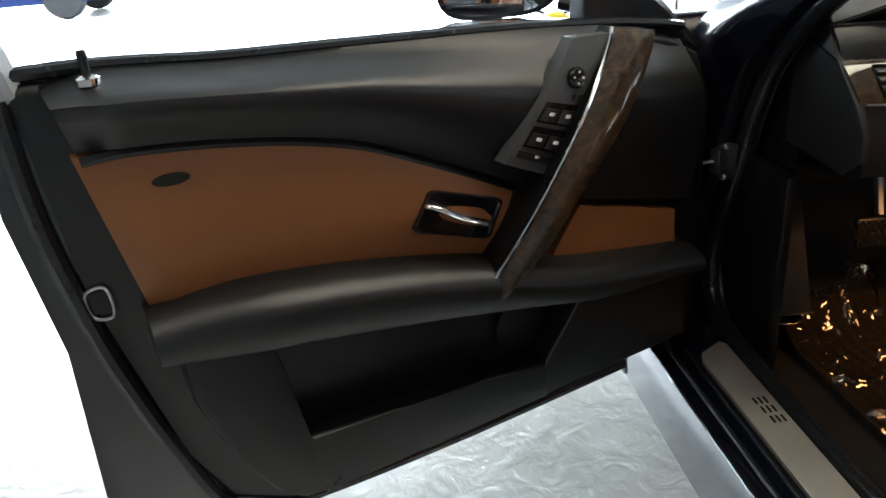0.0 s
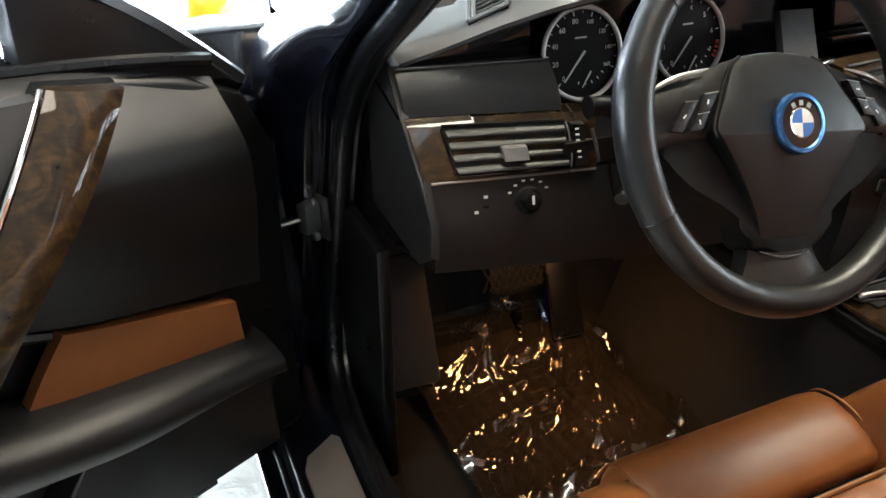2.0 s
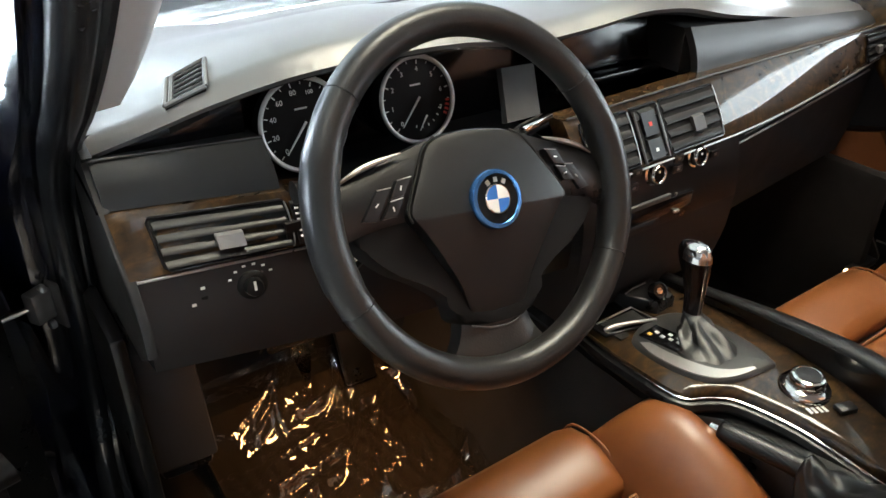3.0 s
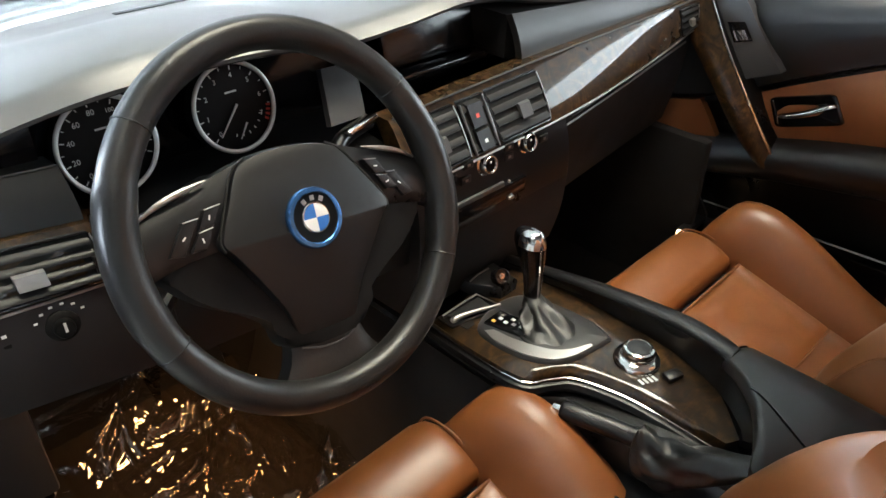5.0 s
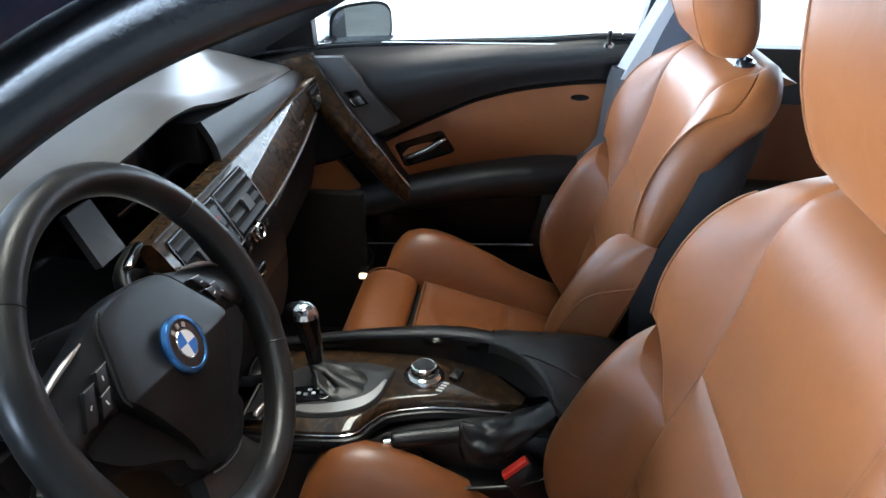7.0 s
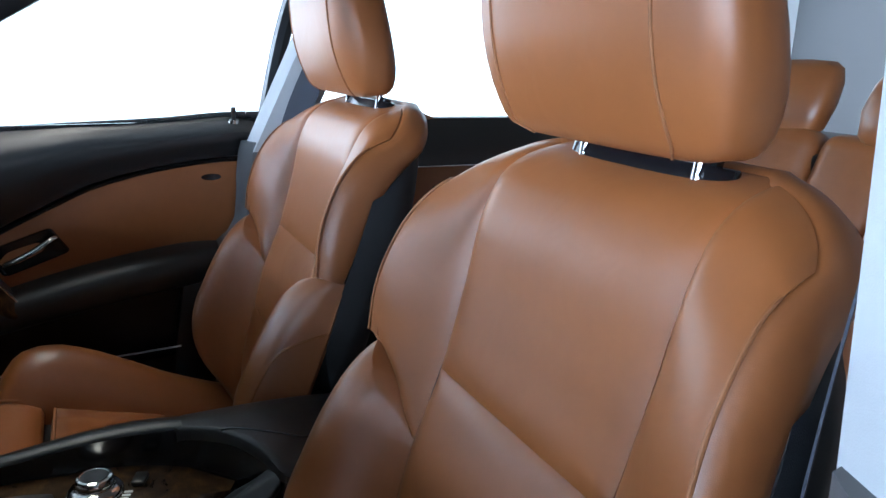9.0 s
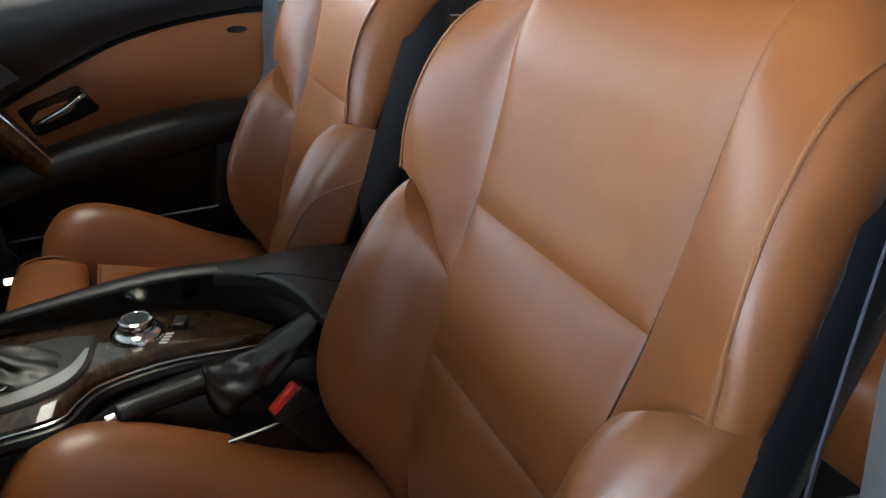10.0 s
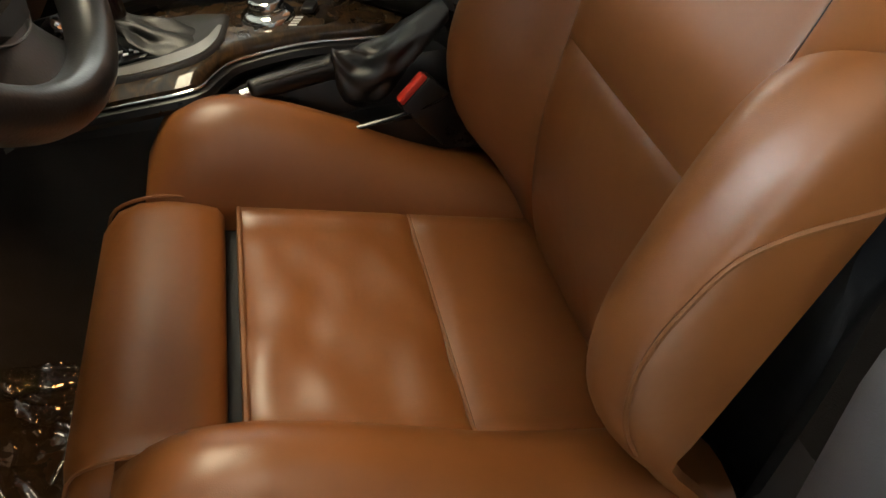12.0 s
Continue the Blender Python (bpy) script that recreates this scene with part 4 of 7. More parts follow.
# backrest tables over v, the height along the back: inner seam, outer edge and crest of shoulder and wing
SEAM_X = [(-0.46, 0.132), (-0.24, 0.138), (-0.1, 0.143), (0.0, 0.146), (0.1, 0.149), (0.2, 0.152), (0.25, 0.148), (0.285, 0.138)]
CORE_H = [(-0.46, -0.105), (-0.36, -0.050), (-0.30, -0.030), (-0.24, -0.019), (-0.167, -0.012), (-0.10, -0.007), (0.0, -0.008), (0.1, 0.0), (0.2, 0.008), (0.225, 0.003), (0.255, -0.018), (0.285, -0.060)]
SHOULDER_X = [(-0.08, 0.256), (0.0, 0.257), (0.08, 0.254), (0.16, 0.247), (0.22, 0.240), (0.285, 0.226)]
SHOULDER_H = [(-0.1, 0.018), (0.0, 0.032), (0.04, 0.042), (0.08, 0.046), (0.16, 0.034), (0.2, 0.014), (0.24, -0.008), (0.285, -0.04)]
SHOULDER_TOP = [(0.10, 0.285), (0.14, 0.280), (0.17, 0.270), (0.195, 0.256), (0.215, 0.238), (0.232, 0.214), (0.26, 0.19)]
WING_H = [(-0.46, -0.10), (-0.37, -0.03), (-0.34, 0.012), (-0.30, 0.048), (-0.26, 0.067), (-0.21, 0.076), (-0.17, 0.074), (-0.10, 0.067), (-0.06, 0.058), (-0.03, 0.046), (0.004, 0.028)]
WING_TOP = [(0.13, -0.092), (0.148, -0.084), (0.165, -0.071), (0.2, -0.034), (0.225, -0.016), (0.256, -0.004), (0.28, 0.002)]
DEEP = [(-0.06, -0.008), (0.0, -0.014), (0.09, -0.026), (0.18, -0.050), (0.22, -0.074), (0.26, -0.088), (0.3, -0.092)]


def on_back(x, v, off):
    p = BACK0 + UPV * v + OUTV * off
    return (x, p[1], p[2])


def on_cush(x, s, off):
    p = CUSH0 + FWD * s + LIFT * off
    return (x, p[1], p[2])


ON_CUSH = over(on_cush)


def dense(n):
    """Steps from 0 to 1, close together near both ends."""
    t = np.linspace(0, 1, n)
    return 0.3 * t + 0.7 * (0.5 - 0.5 * np.cos(np.pi * t))


def core_height(x, v):
    """The middle of the backrest: nearly flat, with soft lumbar padding."""
    ax = abs(x)
    pad = 0.007 * math.exp(-(((v + 0.075) / 0.06) ** 2)) + 0.004 * math.exp(-(((v + 0.25) / 0.06) ** 2))
    return curve_at(CORE_H, v) + pad * (1 - min(1, ax / 0.15) ** 2) - 0.004 * (1 - min(1, ax / 0.15) ** 2) * float(smooth(0.0, 0.08, v))


def shoulder(a, b):
    """Upper bolster: a from the inner seam out to the piping, b from the cross seam up."""
    vn = 0.285 * b
    si, xe = curve_at(SEAM_X, vn), curve_at(SHOULDER_X, vn)
    x = si + (xe - si) * a
    low = curve_at(WING_TOP, x)
    v = low + (curve_at(SHOULDER_TOP, x) - low) * b
    edge = curve_at(SHOULDER_H, v) - 0.020 * max(0.0, (b - 0.86) / 0.14) ** 2
    h0 = curve_at(CORE_H, v)
    return x, v, h0 + (edge - h0) * (1 - (1 - a) ** 1.7)


WING_A = (0.0, 0.15, 0.42, 0.60, 0.76, 0.89, 1.0)


def wing(a, b):
    """Lower bolster: a from the inner seam over the crest to the outer edge, b from the bottom up to the cross seam."""
    vb = -0.44 + (0.40) * b
    si, hc, hw = curve_at(SEAM_X, vb), curve_at(CORE_H, vb), curve_at(WING_H, vb)
    sink = float(smooth(-0.30, -0.38, vb))
    top = float(smooth(-0.12, -0.04, vb))
    xs = (si, si + 0.022, 0.192, 0.218, 0.243, 0.260 - 0.003 * top, 0.270 - 0.008 * top - 0.006 * sink)
    x = float(curve_at(list(zip(WING_A, xs)), a))
    v = -0.44 + (curve_at(WING_TOP, x) + 0.44) * b
    hc, hw = curve_at(CORE_H, v), curve_at(WING_H, v)
    hs = (hc, hc + 0.20 * (hw - hc), hc + 0.82 * (hw - hc), hw, hw - 0.008, min(hw - 0.026, 0.05), min(-0.014, hw - 0.042))
    return x, v, float(curve_at(list(zip(WING_A, hs)), a))


def front_seat(cx, label):
    seat = thing("sport_seat", label, "car seat", (cx, -0.3, 0.20), group="front seats")

    def move(me):
        me.transform(Matrix.Translation((cx, 0, 0)))
        return me

    def core_piece(v0, v1, nx, nv, lab):
        """A padded panel in the middle of the backrest, tucked in along its seams."""
        a, b = np.meshgrid(dense(nx), dense(nv), indexing="ij")
        front, back = np.zeros((nx, nv, 3)), np.zeros((nx, nv, 3))
        for i in range(nx):
            for j in range(nv):
                v = v0 + (v1 - v0) * b[i, j]
                x = (2 * a[i, j] - 1) * curve_at(SEAM_X, v)
                d = min(min(a[i, j], 1 - a[i, j]) * 0.30, min(b[i, j], 1 - b[i, j] if v1 < 0.2 else 1) * (v1 - v0))
                h = core_height(x, v) - 0.0022 * math.exp(-((d / 0.0035) ** 2)) - 0.0035 * math.exp(-((d / 0.014) ** 2))
                front[i, j], back[i, j] = on_back(x, v, h), on_back(x, v, h - 0.05)
        return part("backrest_panel", move(slab(front, back)), LEATHER, seat, lab)

    def side_piece(shape, side, nx, nv, name, lab):
        """A bolster from its shape function, tucked in along the inner and cross seams."""
        a, b = np.meshgrid(dense(nx), dense(nv), indexing="ij")
        front, back = np.zeros((nx, nv, 3)), np.zeros((nx, nv, 3))
        for i in range(nx):
            for j in range(nv):
                x, v, h = shape(a[i, j], b[i, j])
                d = min(a[i, j] * 0.12, (b[i, j] if shape is shoulder else 1 - b[i, j]) * 0.28)
                h -= 0.0022 * math.exp(-((d / 0.0035) ** 2)) + 0.0035 * math.exp(-((d / 0.012) ** 2))
                front[i, j], back[i, j] = on_back(side * x, v, h), on_back(side * x * 0.97, v, min(h - 0.008, -0.02))
        return part(name, move(slab(front, back)), LEATHER, seat, lab)

    core_piece(0.0, 0.285, 30, 28, "smooth upper backrest panel")
    core_piece(-0.170, 0.0, 30, 20, "padded lumbar panel")
    core_piece(-0.46, -0.170, 30, 22, "lower backrest panel")
    for side in (-1, 1):
        side_piece(shoulder, side, 22, 34, "shoulder_bolster", "upper side bolster of the backrest")
        side_piece(wing, side, 30, 36, "side_wing", "raised lower side bolster in cognac leather")
        # piping down the shoulder edge, along the cross seam and over the lower wing
        pts = [shoulder(1.0, b) for b in np.linspace(0.93, 0.0, 36)]
        part("piping", move(tube(np.array([on_back(side * x, v, h + 0.0012) for x, v, h in pts]), 0.0017, 6)), THREAD, seat)
        pts = [shoulder(a, 0.0) for a in np.linspace(0.05, 1.0, 20)]
        part("seam", move(tube(np.array([on_back(side * x, v, h - 0.005) for x, v, h in pts]), 0.0013, 6)), THREAD, seat)
        pts = [wing(a, b) for a, b in spline([(0.84, 0.26), (0.845, 0.36), (0.85, 0.48), (0.86, 0.60), (0.88, 0.69), (0.93, 0.76), (1.0, 0.82)], 40)]
        part("piping", move(tube(np.array([on_back(side * x, v, h + 0.0012) for x, v, h in pts]), 0.0022, 6)), THREAD, seat)

    # leather side facing round the shoulders and over the top
    half = [shoulder(1.0, b) for b in np.linspace(0.0, 1.0, 26)] + [shoulder(a, 1.0) for a in np.linspace(0.93, 0.0, 12)]
    mid = [(x, 0.285, core_height(x, 0.285)) for x in np.linspace(0.125, -0.125, 13)]
    line = np.array(half + mid + [(-x, v, h) for x, v, h in half[::-1]])
    rings = []
    for k, (x, v, h0) in enumerate(line):
        t = line[min(k + 1, len(line) - 1)] - line[max(k - 1, 0)]
        nx, nv = t[1] / np.hypot(t[0], t[1]), -t[0] / np.hypot(t[0], t[1])
        h1 = min(float(curve_at(DEEP, v)), h0 - 0.02)
        rings.append([on_back(x + nx * d, v + nv * d, h0 + (h1 - h0) * f) for d, f in ((-0.020, 0.05), (-0.003, 0.0), (0.004, 0.10), (0.009, 0.35), (0.011, 0.65), (0.008, 0.90), (0.0, 1.0), (-0.03, 1.0))])
    part("side_panel", move(loft(rings)), LEATHER, seat, "leather side facing of the backrest", 50)
    # dark shell behind
    rings = []
    for v in np.linspace(-0.44, 0.235, 20):
        w = curve_at(WIDE, v) - 0.035 * smooth(0.1, 0.235, v)
        ang = np.linspace(0, np.pi, 15)
        rings.append([on_back(-w, v, -0.014 - 0.15 * max(0, (-0.10 - v) / 0.30))] + [on_back(-(w + 0.006) * math.cos(t), v, -0.048 - 0.125 * max(0, (-0.16 - v) / 0.30) - 0.075 * math.sin(t) ** 0.7) for t in ang] + [on_back(w, v, -0.014 - 0.15 * max(0, (-0.10 - v) / 0.30))])
    part("back_shell", move(loft(rings, caps=True)), DARKGREY, seat, "black hard back shell")

    # headrest, leaning forward of the backrest
    FRONT = [(0, -0.014, 0.268), (0.06, 0.003, 0.272), (0.15, 0.027, 0.292), (0.28, 0.054, 0.324), (0.42, 0.073, 0.356), (0.6, 0.096, 0.404), (0.75, 0.107, 0.438), (0.88, 0.104, 0.470), (0.96, 0.090, 0.488), (1, 0.070, 0.494)]
    REAR = [(0, -0.045, 0.284), (0.06, -0.056, 0.287), (0.15, -0.066, 0.297), (0.28, -0.066, 0.316), (0.42, -0.056, 0.340), (0.6, -0.030, 0.385), (0.75, -0.002, 0.430), (0.88, 0.024, 0.468), (0.96, 0.045, 0.487), (1, 0.056, 0.494)]
    HALF = [(0, 0.130), (0.06, 0.147), (0.15, 0.158), (0.28, 0.166), (0.42, 0.169), (0.6, 0.163), (0.75, 0.152), (0.88, 0.138), (0.96, 0.122), (1, 0.098)]

    def head_at(z, x=None, t=None):
        fo, fv = curve_at([(q, o) for q, o, v in FRONT], z), curve_at([(q, v) for q, o, v in FRONT], z)
        ro, rv = curve_at([(q, o) for q, o, v in REAR], z), curve_at([(q, v) for q, o, v in REAR], z)
        half = curve_at(HALF, z)
        if t is None:
            c, s = (x / half) ** (1 / 0.5), 0.0
            s = math.sqrt(1 - c * c)
        else:
            c, s = math.cos(t), math.sin(t)
            x = half * math.copysign(abs(c) ** 0.5, c)
        d = math.copysign(abs(s) ** 0.6, s)
        return on_back(x, (fv + rv) / 2 + (fv - rv) / 2 * d + 0.002, (fo + ro) / 2 + (fo - ro) / 2 * d + 0.027)

    rings = [[head_at(z, t=t) for t in np.linspace(0, 2 * math.pi, 48, endpoint=False)] for z in (0, 0.02, 0.05, 0.09, 0.14, 0.2, 0.28, 0.36, 0.45, 0.54, 0.63, 0.72, 0.8, 0.87, 0.93, 0.97, 0.99, 1)]
    head = part("headrest", move(loft(rings)), LEATHER, seat, "padded cognac leather headrest", 60)
    for side in (-1, 1):
        pts = []
        for z in np.linspace(0.0, 1.0, 36):
            q = head_at(z, x=0.112 * min(1.0, float(curve_at(HALF, z)) / 0.15))
            pts.append((side * q[0], q[1], q[2]))
        part("piping", move(tube(np.array(pts), 0.0017, 6)), THREAD, head)
        part("headrest_post", move(tube(np.array([on_back(side * 0.078, 0.22, -0.050), on_back(side * 0.078, 0.36, -0.020)]), 0.0055, 12)), CHROME, seat, "chrome headrest post")
        part("post_collar", move(tube(np.array([on_back(side * 0.078, 0.270, -0.046), on_back(side * 0.078, 0.288, -0.045)]), 0.012, 12)), GLOSS, seat)
    slot = [(0.110 * math.copysign(abs(math.cos(t)) ** 0.4, math.cos(t)), 0.014 * math.sin(t)) for t in np.linspace(0, 2 * math.pi, 30, endpoint=False)]
    part("headrest_guide", prism(slot, 0.245, 0.283, lambda a, b, d: tuple(np.add(on_back(a, d - 0.25 * b, b - 0.049), (cx, 0, 0))), 0.003), GLOSS, seat, "black headrest guide plate")

    # cushion panels
    def cush_piece(s0, s1, name, crown, wrinkle, lab, half=0.162):
        a, b = np.meshgrid(np.linspace(-1, 1, 34), np.linspace(0, 1, 22), indexing="ij")
        s = s0 + (s1 - s0) * b
        x = a * half
        tuck = np.minimum(1 - np.abs(a), np.minimum(b, 1 - b) * 1.0)
        h = crown * (1 - a * a) * 0.5 + 0.010 * smooth(0.8, 1.0, np.abs(a)) - 0.008 * np.exp(-((tuck / 0.05) ** 2))
        if wrinkle:
            h = h + np.vectorize(lambda p, q: wrinkle * noise.noise((p * 16 + q * 12, q * 24 - p * 9, 1.7)) * (1 - abs(p / half) ** 4))(x, s)
        return part(name, move(slab(ON_CUSH(x, s, h), ON_CUSH(x, s, h * 0 - 0.07))), LEATHER, seat, lab)

    cush_piece(-0.29, 0.0, "cushion_panel", 0.004, 0.0025, "rear cushion panel")
    cush_piece(0.0, 0.197, "cushion_panel", 0.012, 0.006, "creased front cushion panel")
    part("piping", move(tube(np.array([on_cush(x, 0.0005, 0.0035) for x in np.linspace(-0.158, 0.158, 16)]), 0.0018, 6)), THREAD, seat)
    part("piping", move(tube(np.array([on_cush(x, 0.196, 0.001) for x in np.linspace(-0.16, 0.16, 16)]), 0.003, 6)), THREAD, seat, "rolled piping at the cushion front")
    # dark block standing in for the shade in the gap behind the thigh support
    part("gap_shade", move(slab(ON_CUSH(*np.meshgrid([-0.165, 0.165], [0.19, 0.215], indexing="ij"), -0.03), ON_CUSH(*np.meshgrid([-0.165, 0.165], [0.19, 0.215], indexing="ij"), -0.10))), DARKGREY, seat)
    # sliding thigh support
    rings = []
    prof = [(0.211, -0.085), (0.209, -0.03), (0.211, -0.008), (0.219, 0.004), (0.24, 0.009), (0.27, 0.011), (0.30, 0.006), (0.322, -0.008), (0.334, -0.03), (0.336, -0.06), (0.328, -0.10), (0.27, -0.11)]
    for x in np.linspace(-1, 1, 26):
        k = 1 - 0.25 * max(0, abs(x) - 0.9) / 0.1
        rings.append([on_cush(x * 0.172, 0.27 + (s - 0.27) * (k if s > 0.27 else 1), -0.05 + (o + 0.05) * k) for s, o in prof])
    part("thigh_support", move(loft(rings)), LEATHER, seat, "extendable thigh support with rounded front", 60)
    for side in (-1, 1):
        part("piping", move(tube(spline([on_cush(side * 0.165, s, o) for s, o in ((0.215, 0.0), (0.25, 0.009), (0.29, 0.006), (0.325, -0.015), (0.333, -0.06))], 16), 0.002, 6)), THREAD, seat)

    # cushion bolsters
    HB = [(-0.2, 0.040), (-0.1, 0.048), (0.0, 0.062), (0.08, 0.082), (0.16, 0.098), (0.215, 0.099), (0.255, 0.084), (0.28, 0.056), (0.293, 0.018)]
    for side in (-1, 1):
        rings = []
        for k in range(36):
            s = -0.20 + 0.493 * (k / 35) ** 0.9
            h = curve_at(HB, s)
            nose = smooth(0.24, 0.295, s)
            rin, rout = 0.158 + 0.006 * nose, 0.288 - 0.030 * nose + 0.004 * smooth(0, -0.2, s)
            ring = []
            for x, o in ((rin, -0.08), (rin, -0.012), (rin + 0.003, 0.006), (rin + 0.014, h * 0.42), (rin + 0.030, h * 0.75), (rin + 0.050, h * 0.95), (rin + 0.070, h), (rin + 0.092, h * 0.93), (rout - 0.016, h * 0.70), (rout - 0.003, h * 0.35), (rout, -0.02), (rout - 0.002, -0.10)):
                ring.append(on_cush(side * x, s, o))
            rings.append(ring)
        part("cushion_bolster", move(loft(rings)), LEATHER, seat, "raised cushion side bolster", 70)
        rim = [on_cush(side * (0.287 - 0.030 * smooth(0.24, 0.295, s)), s, -0.004) for s in np.linspace(-0.19, 0.27, 24)]
        part("piping", move(tube(np.array(rim), 0.0022, 6)), THREAD, seat)
    # base trim and rails
    part("seat_base", move(box_rounded(-0.262, 0.262, -0.62, -0.03, 0.27, 0.345)), DARKGREY, seat, "black plastic seat base")
    for side in (-1, 1):
        part("seat_rail", move(box_rounded(side * 0.2 - 0.02, side * 0.2 + 0.02, -0.66, 0.05, 0.20, 0.285)), PLASTIC, seat, "black seat rail")
        part("side_trim", move(box_rounded(side * 0.292 - 0.012, side * 0.292 + 0.012, -0.56, -0.02, 0.27, 0.375)), PLASTIC, seat, "black side valance")
    return seat


def box_rounded(x0, x1, y0, y1, z0, z1, bevel=0.012):
    bm = rbox((x1 - x0, y1 - y0, z1 - z0), pose((x0 + x1) / 2, (y0 + y1) / 2, (z0 + z1) / 2), bevel)
    me = bpy.data.meshes.new("box")
    bm.to_mesh(me)
    bm.free()
    return me


front_seat(-0.367, "cognac brown leather driver sport seat with thigh support")
front_seat(0.373, "cognac brown leather passenger sport seat beside the console")


# ---- the dashboard ----
dash = thing("dashboard", "dark dashboard with burl wood strip and grey top pad", "dashboard", (0, 0.3, 0.6))
LIP_Y = [(-0.70, 0.292), (-0.64, 0.262), (-0.58, 0.232), (-0.5, 0.205), (-0.4, 0.19), (-0.25, 0.188), (-0.12, 0.19), (0.05, 0.194), (0.16, 0.2), (0.35, 0.205), (0.55, 0.205), (0.70, 0.21)]
LIP_Z = [(-0.70, 0.905), (-0.64, 0.930), (-0.58, 0.957), (-0.5, 0.981), (-0.4, 0.992), (-0.27, 0.990), (-0.17, 0.976), (-0.08, 0.978), (0.05, 0.986), (0.14, 0.978), (0.24, 0.957), (0.4, 0.932), (0.55, 0.912), (0.70, 0.900)]


def dash_top(x, f):
    """The pad's surface: f runs from the lip forward to the windscreen."""
    ly, lz = curve_at(LIP_Y, x), curve_at(LIP_Z, x)
    far = 0.60 - 0.14 * abs(x / 0.7) ** 2.2
    hump = 0.012 * math.exp(-(((x + 0.385) / 0.16) ** 2))
    z = lz + (0.942 + 0.020 * smooth(-0.38, -0.56, x) - lz) * smooth(0.12, 1, f) + 0.016 * math.sin(math.pi * min(1, f * 1.1)) * (1 - f) + hump * math.sin(math.pi * min(1, f * 1.4)) - 0.010 * math.exp(-((f / 0.035) ** 2))
    return (x, ly + (far - ly) * f, z)


def on_dash(x, y, lift=0.0):
    ly, far = curve_at(LIP_Y, x), 0.60 - 0.14 * abs(x / 0.7) ** 2.2
    return (x, y, dash_top(x, (y - ly) / (far - ly))[2] + lift)


top = np.array([[dash_top(x, f) for f in np.linspace(0, 1, 34)] for x in np.linspace(-0.70, 0.70, 96)])
depth = np.linspace(0, 1, 34)[None, :, None]
under = top + np.array((0, 0.006, -0.007)) - np.array((0, 0, 0.03)) * depth
part("top_pad", slab(top, under), DASHTOP, dash, "grey soft dash top pad", 50)
xs, f = np.meshgrid(np.linspace(-0.70, 0.70, 40), np.linspace(0, 1, 5), indexing="ij")
ys = (0.59 - 0.14 * np.abs(xs / 0.7) ** 2.2) + 0.085 * f
part("pad_rear", slab(np.stack([xs, ys, 0.9405 - 0.008 * f], -1), np.stack([xs, ys, 0.915 + 0 * f], -1)), DASHTOP, dash, "grey pad running up to the windscreen")
part("lip_lining", slab(under[:, :12] + (0, 0.010, -0.001), under[:, :12] + (0, 0.012, -0.006)), PLASTIC, dash)


def dash_patch(corners, lift, name, mat, lab="", n=8):
    """A thin plate lying on the pad between four corners given in x and y."""
    a, b = np.meshgrid(np.linspace(0, 1, n), np.linspace(0, 1, n), indexing="ij")
    c = np.array(corners, float)
    q = (1 - a)[..., None] * ((1 - b)[..., None] * c[0] + b[..., None] * c[3]) + a[..., None] * ((1 - b)[..., None] * c[1] + b[..., None] * c[2])
    up = np.array([[on_dash(x, y, lift) for x, y in row] for row in q])
    return part(name, slab(up, up - (0, 0, 0.008)), mat, dash, lab)


# flat strip on the pad, the slot's shade put into its colour
dash_patch([(-0.30, 0.545), (0.22, 0.560), (0.22, 0.572), (-0.30, 0.557)], 0.001, "defrost_slot_shade", SHADEBLACK, "long near-black strip painting the shade of the defroster slot")
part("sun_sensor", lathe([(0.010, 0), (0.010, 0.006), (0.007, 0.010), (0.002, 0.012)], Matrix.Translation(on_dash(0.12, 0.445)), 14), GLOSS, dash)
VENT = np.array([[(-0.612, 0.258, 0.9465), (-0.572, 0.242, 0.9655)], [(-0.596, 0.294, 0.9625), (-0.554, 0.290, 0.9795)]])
# the vent's inner shade is the near-black colour of this sheet
side_vent = part("side_vent", slab(VENT, VENT - (0, 0, 0.03)), SHADEBLACK, dash, "small side air vent in the pad")
vent_at = lambda a, b, d: tuple(VENT[0, 0] * (1 - a) * (1 - b) + VENT[0, 1] * (1 - a) * b + VENT[1, 0] * a * (1 - b) + VENT[1, 1] * a * b + np.array((0, -0.2, 1)) * d)
for k in range(5):
    f = 0.16 + 0.17 * k
    part("vent_slat", tube(np.array([vent_at(f, t, 0.0012) for t in (0.2, 0.5, 0.93)]), 0.0016, 6), PLATEGREY, side_vent)
rim_pts = [vent_at(a, b, 0.001) for a, b in ((0, 0), (0, 1), (1, 1), (1, 0), (0, 0))]
for p, q in zip(rim_pts, rim_pts[1:]):
    part("vent_rim", tube(np.array([p, q]), 0.0028, 6), DASHTOP, side_vent)
part("vent_rim", tube(np.array([vent_at(0, 0.14, 0.0015), vent_at(1, 0.14, 0.0015)]), 0.0028, 6), DASHTOP, side_vent)

# dark recess behind the dials and the screen
xs, f = np.meshgrid(np.linspace(-0.545, 0.16, 40), np.linspace(0, 1, 8), indexing="ij")
ys = 0.315 - 0.02 * f
part("recess_back", slab(np.stack([xs, ys, 0.968 - 0.178 * f], -1), np.stack([xs, ys + 0.03, 0.968 - 0.178 * f], -1)), GLOSS, dash, "black instrument recess")
xs, f = np.meshgrid(np.linspace(-0.69, 0.70, 40), np.linspace(0, 1, 8), indexing="ij")
part("dash_core", slab(np.stack([xs, 0.335 + 0 * f, 0.925 - 0.30 * f], -1), np.stack([xs, 0.50 + 0 * f, 0.925 - 0.30 * f], -1)), PLASTIC, dash)
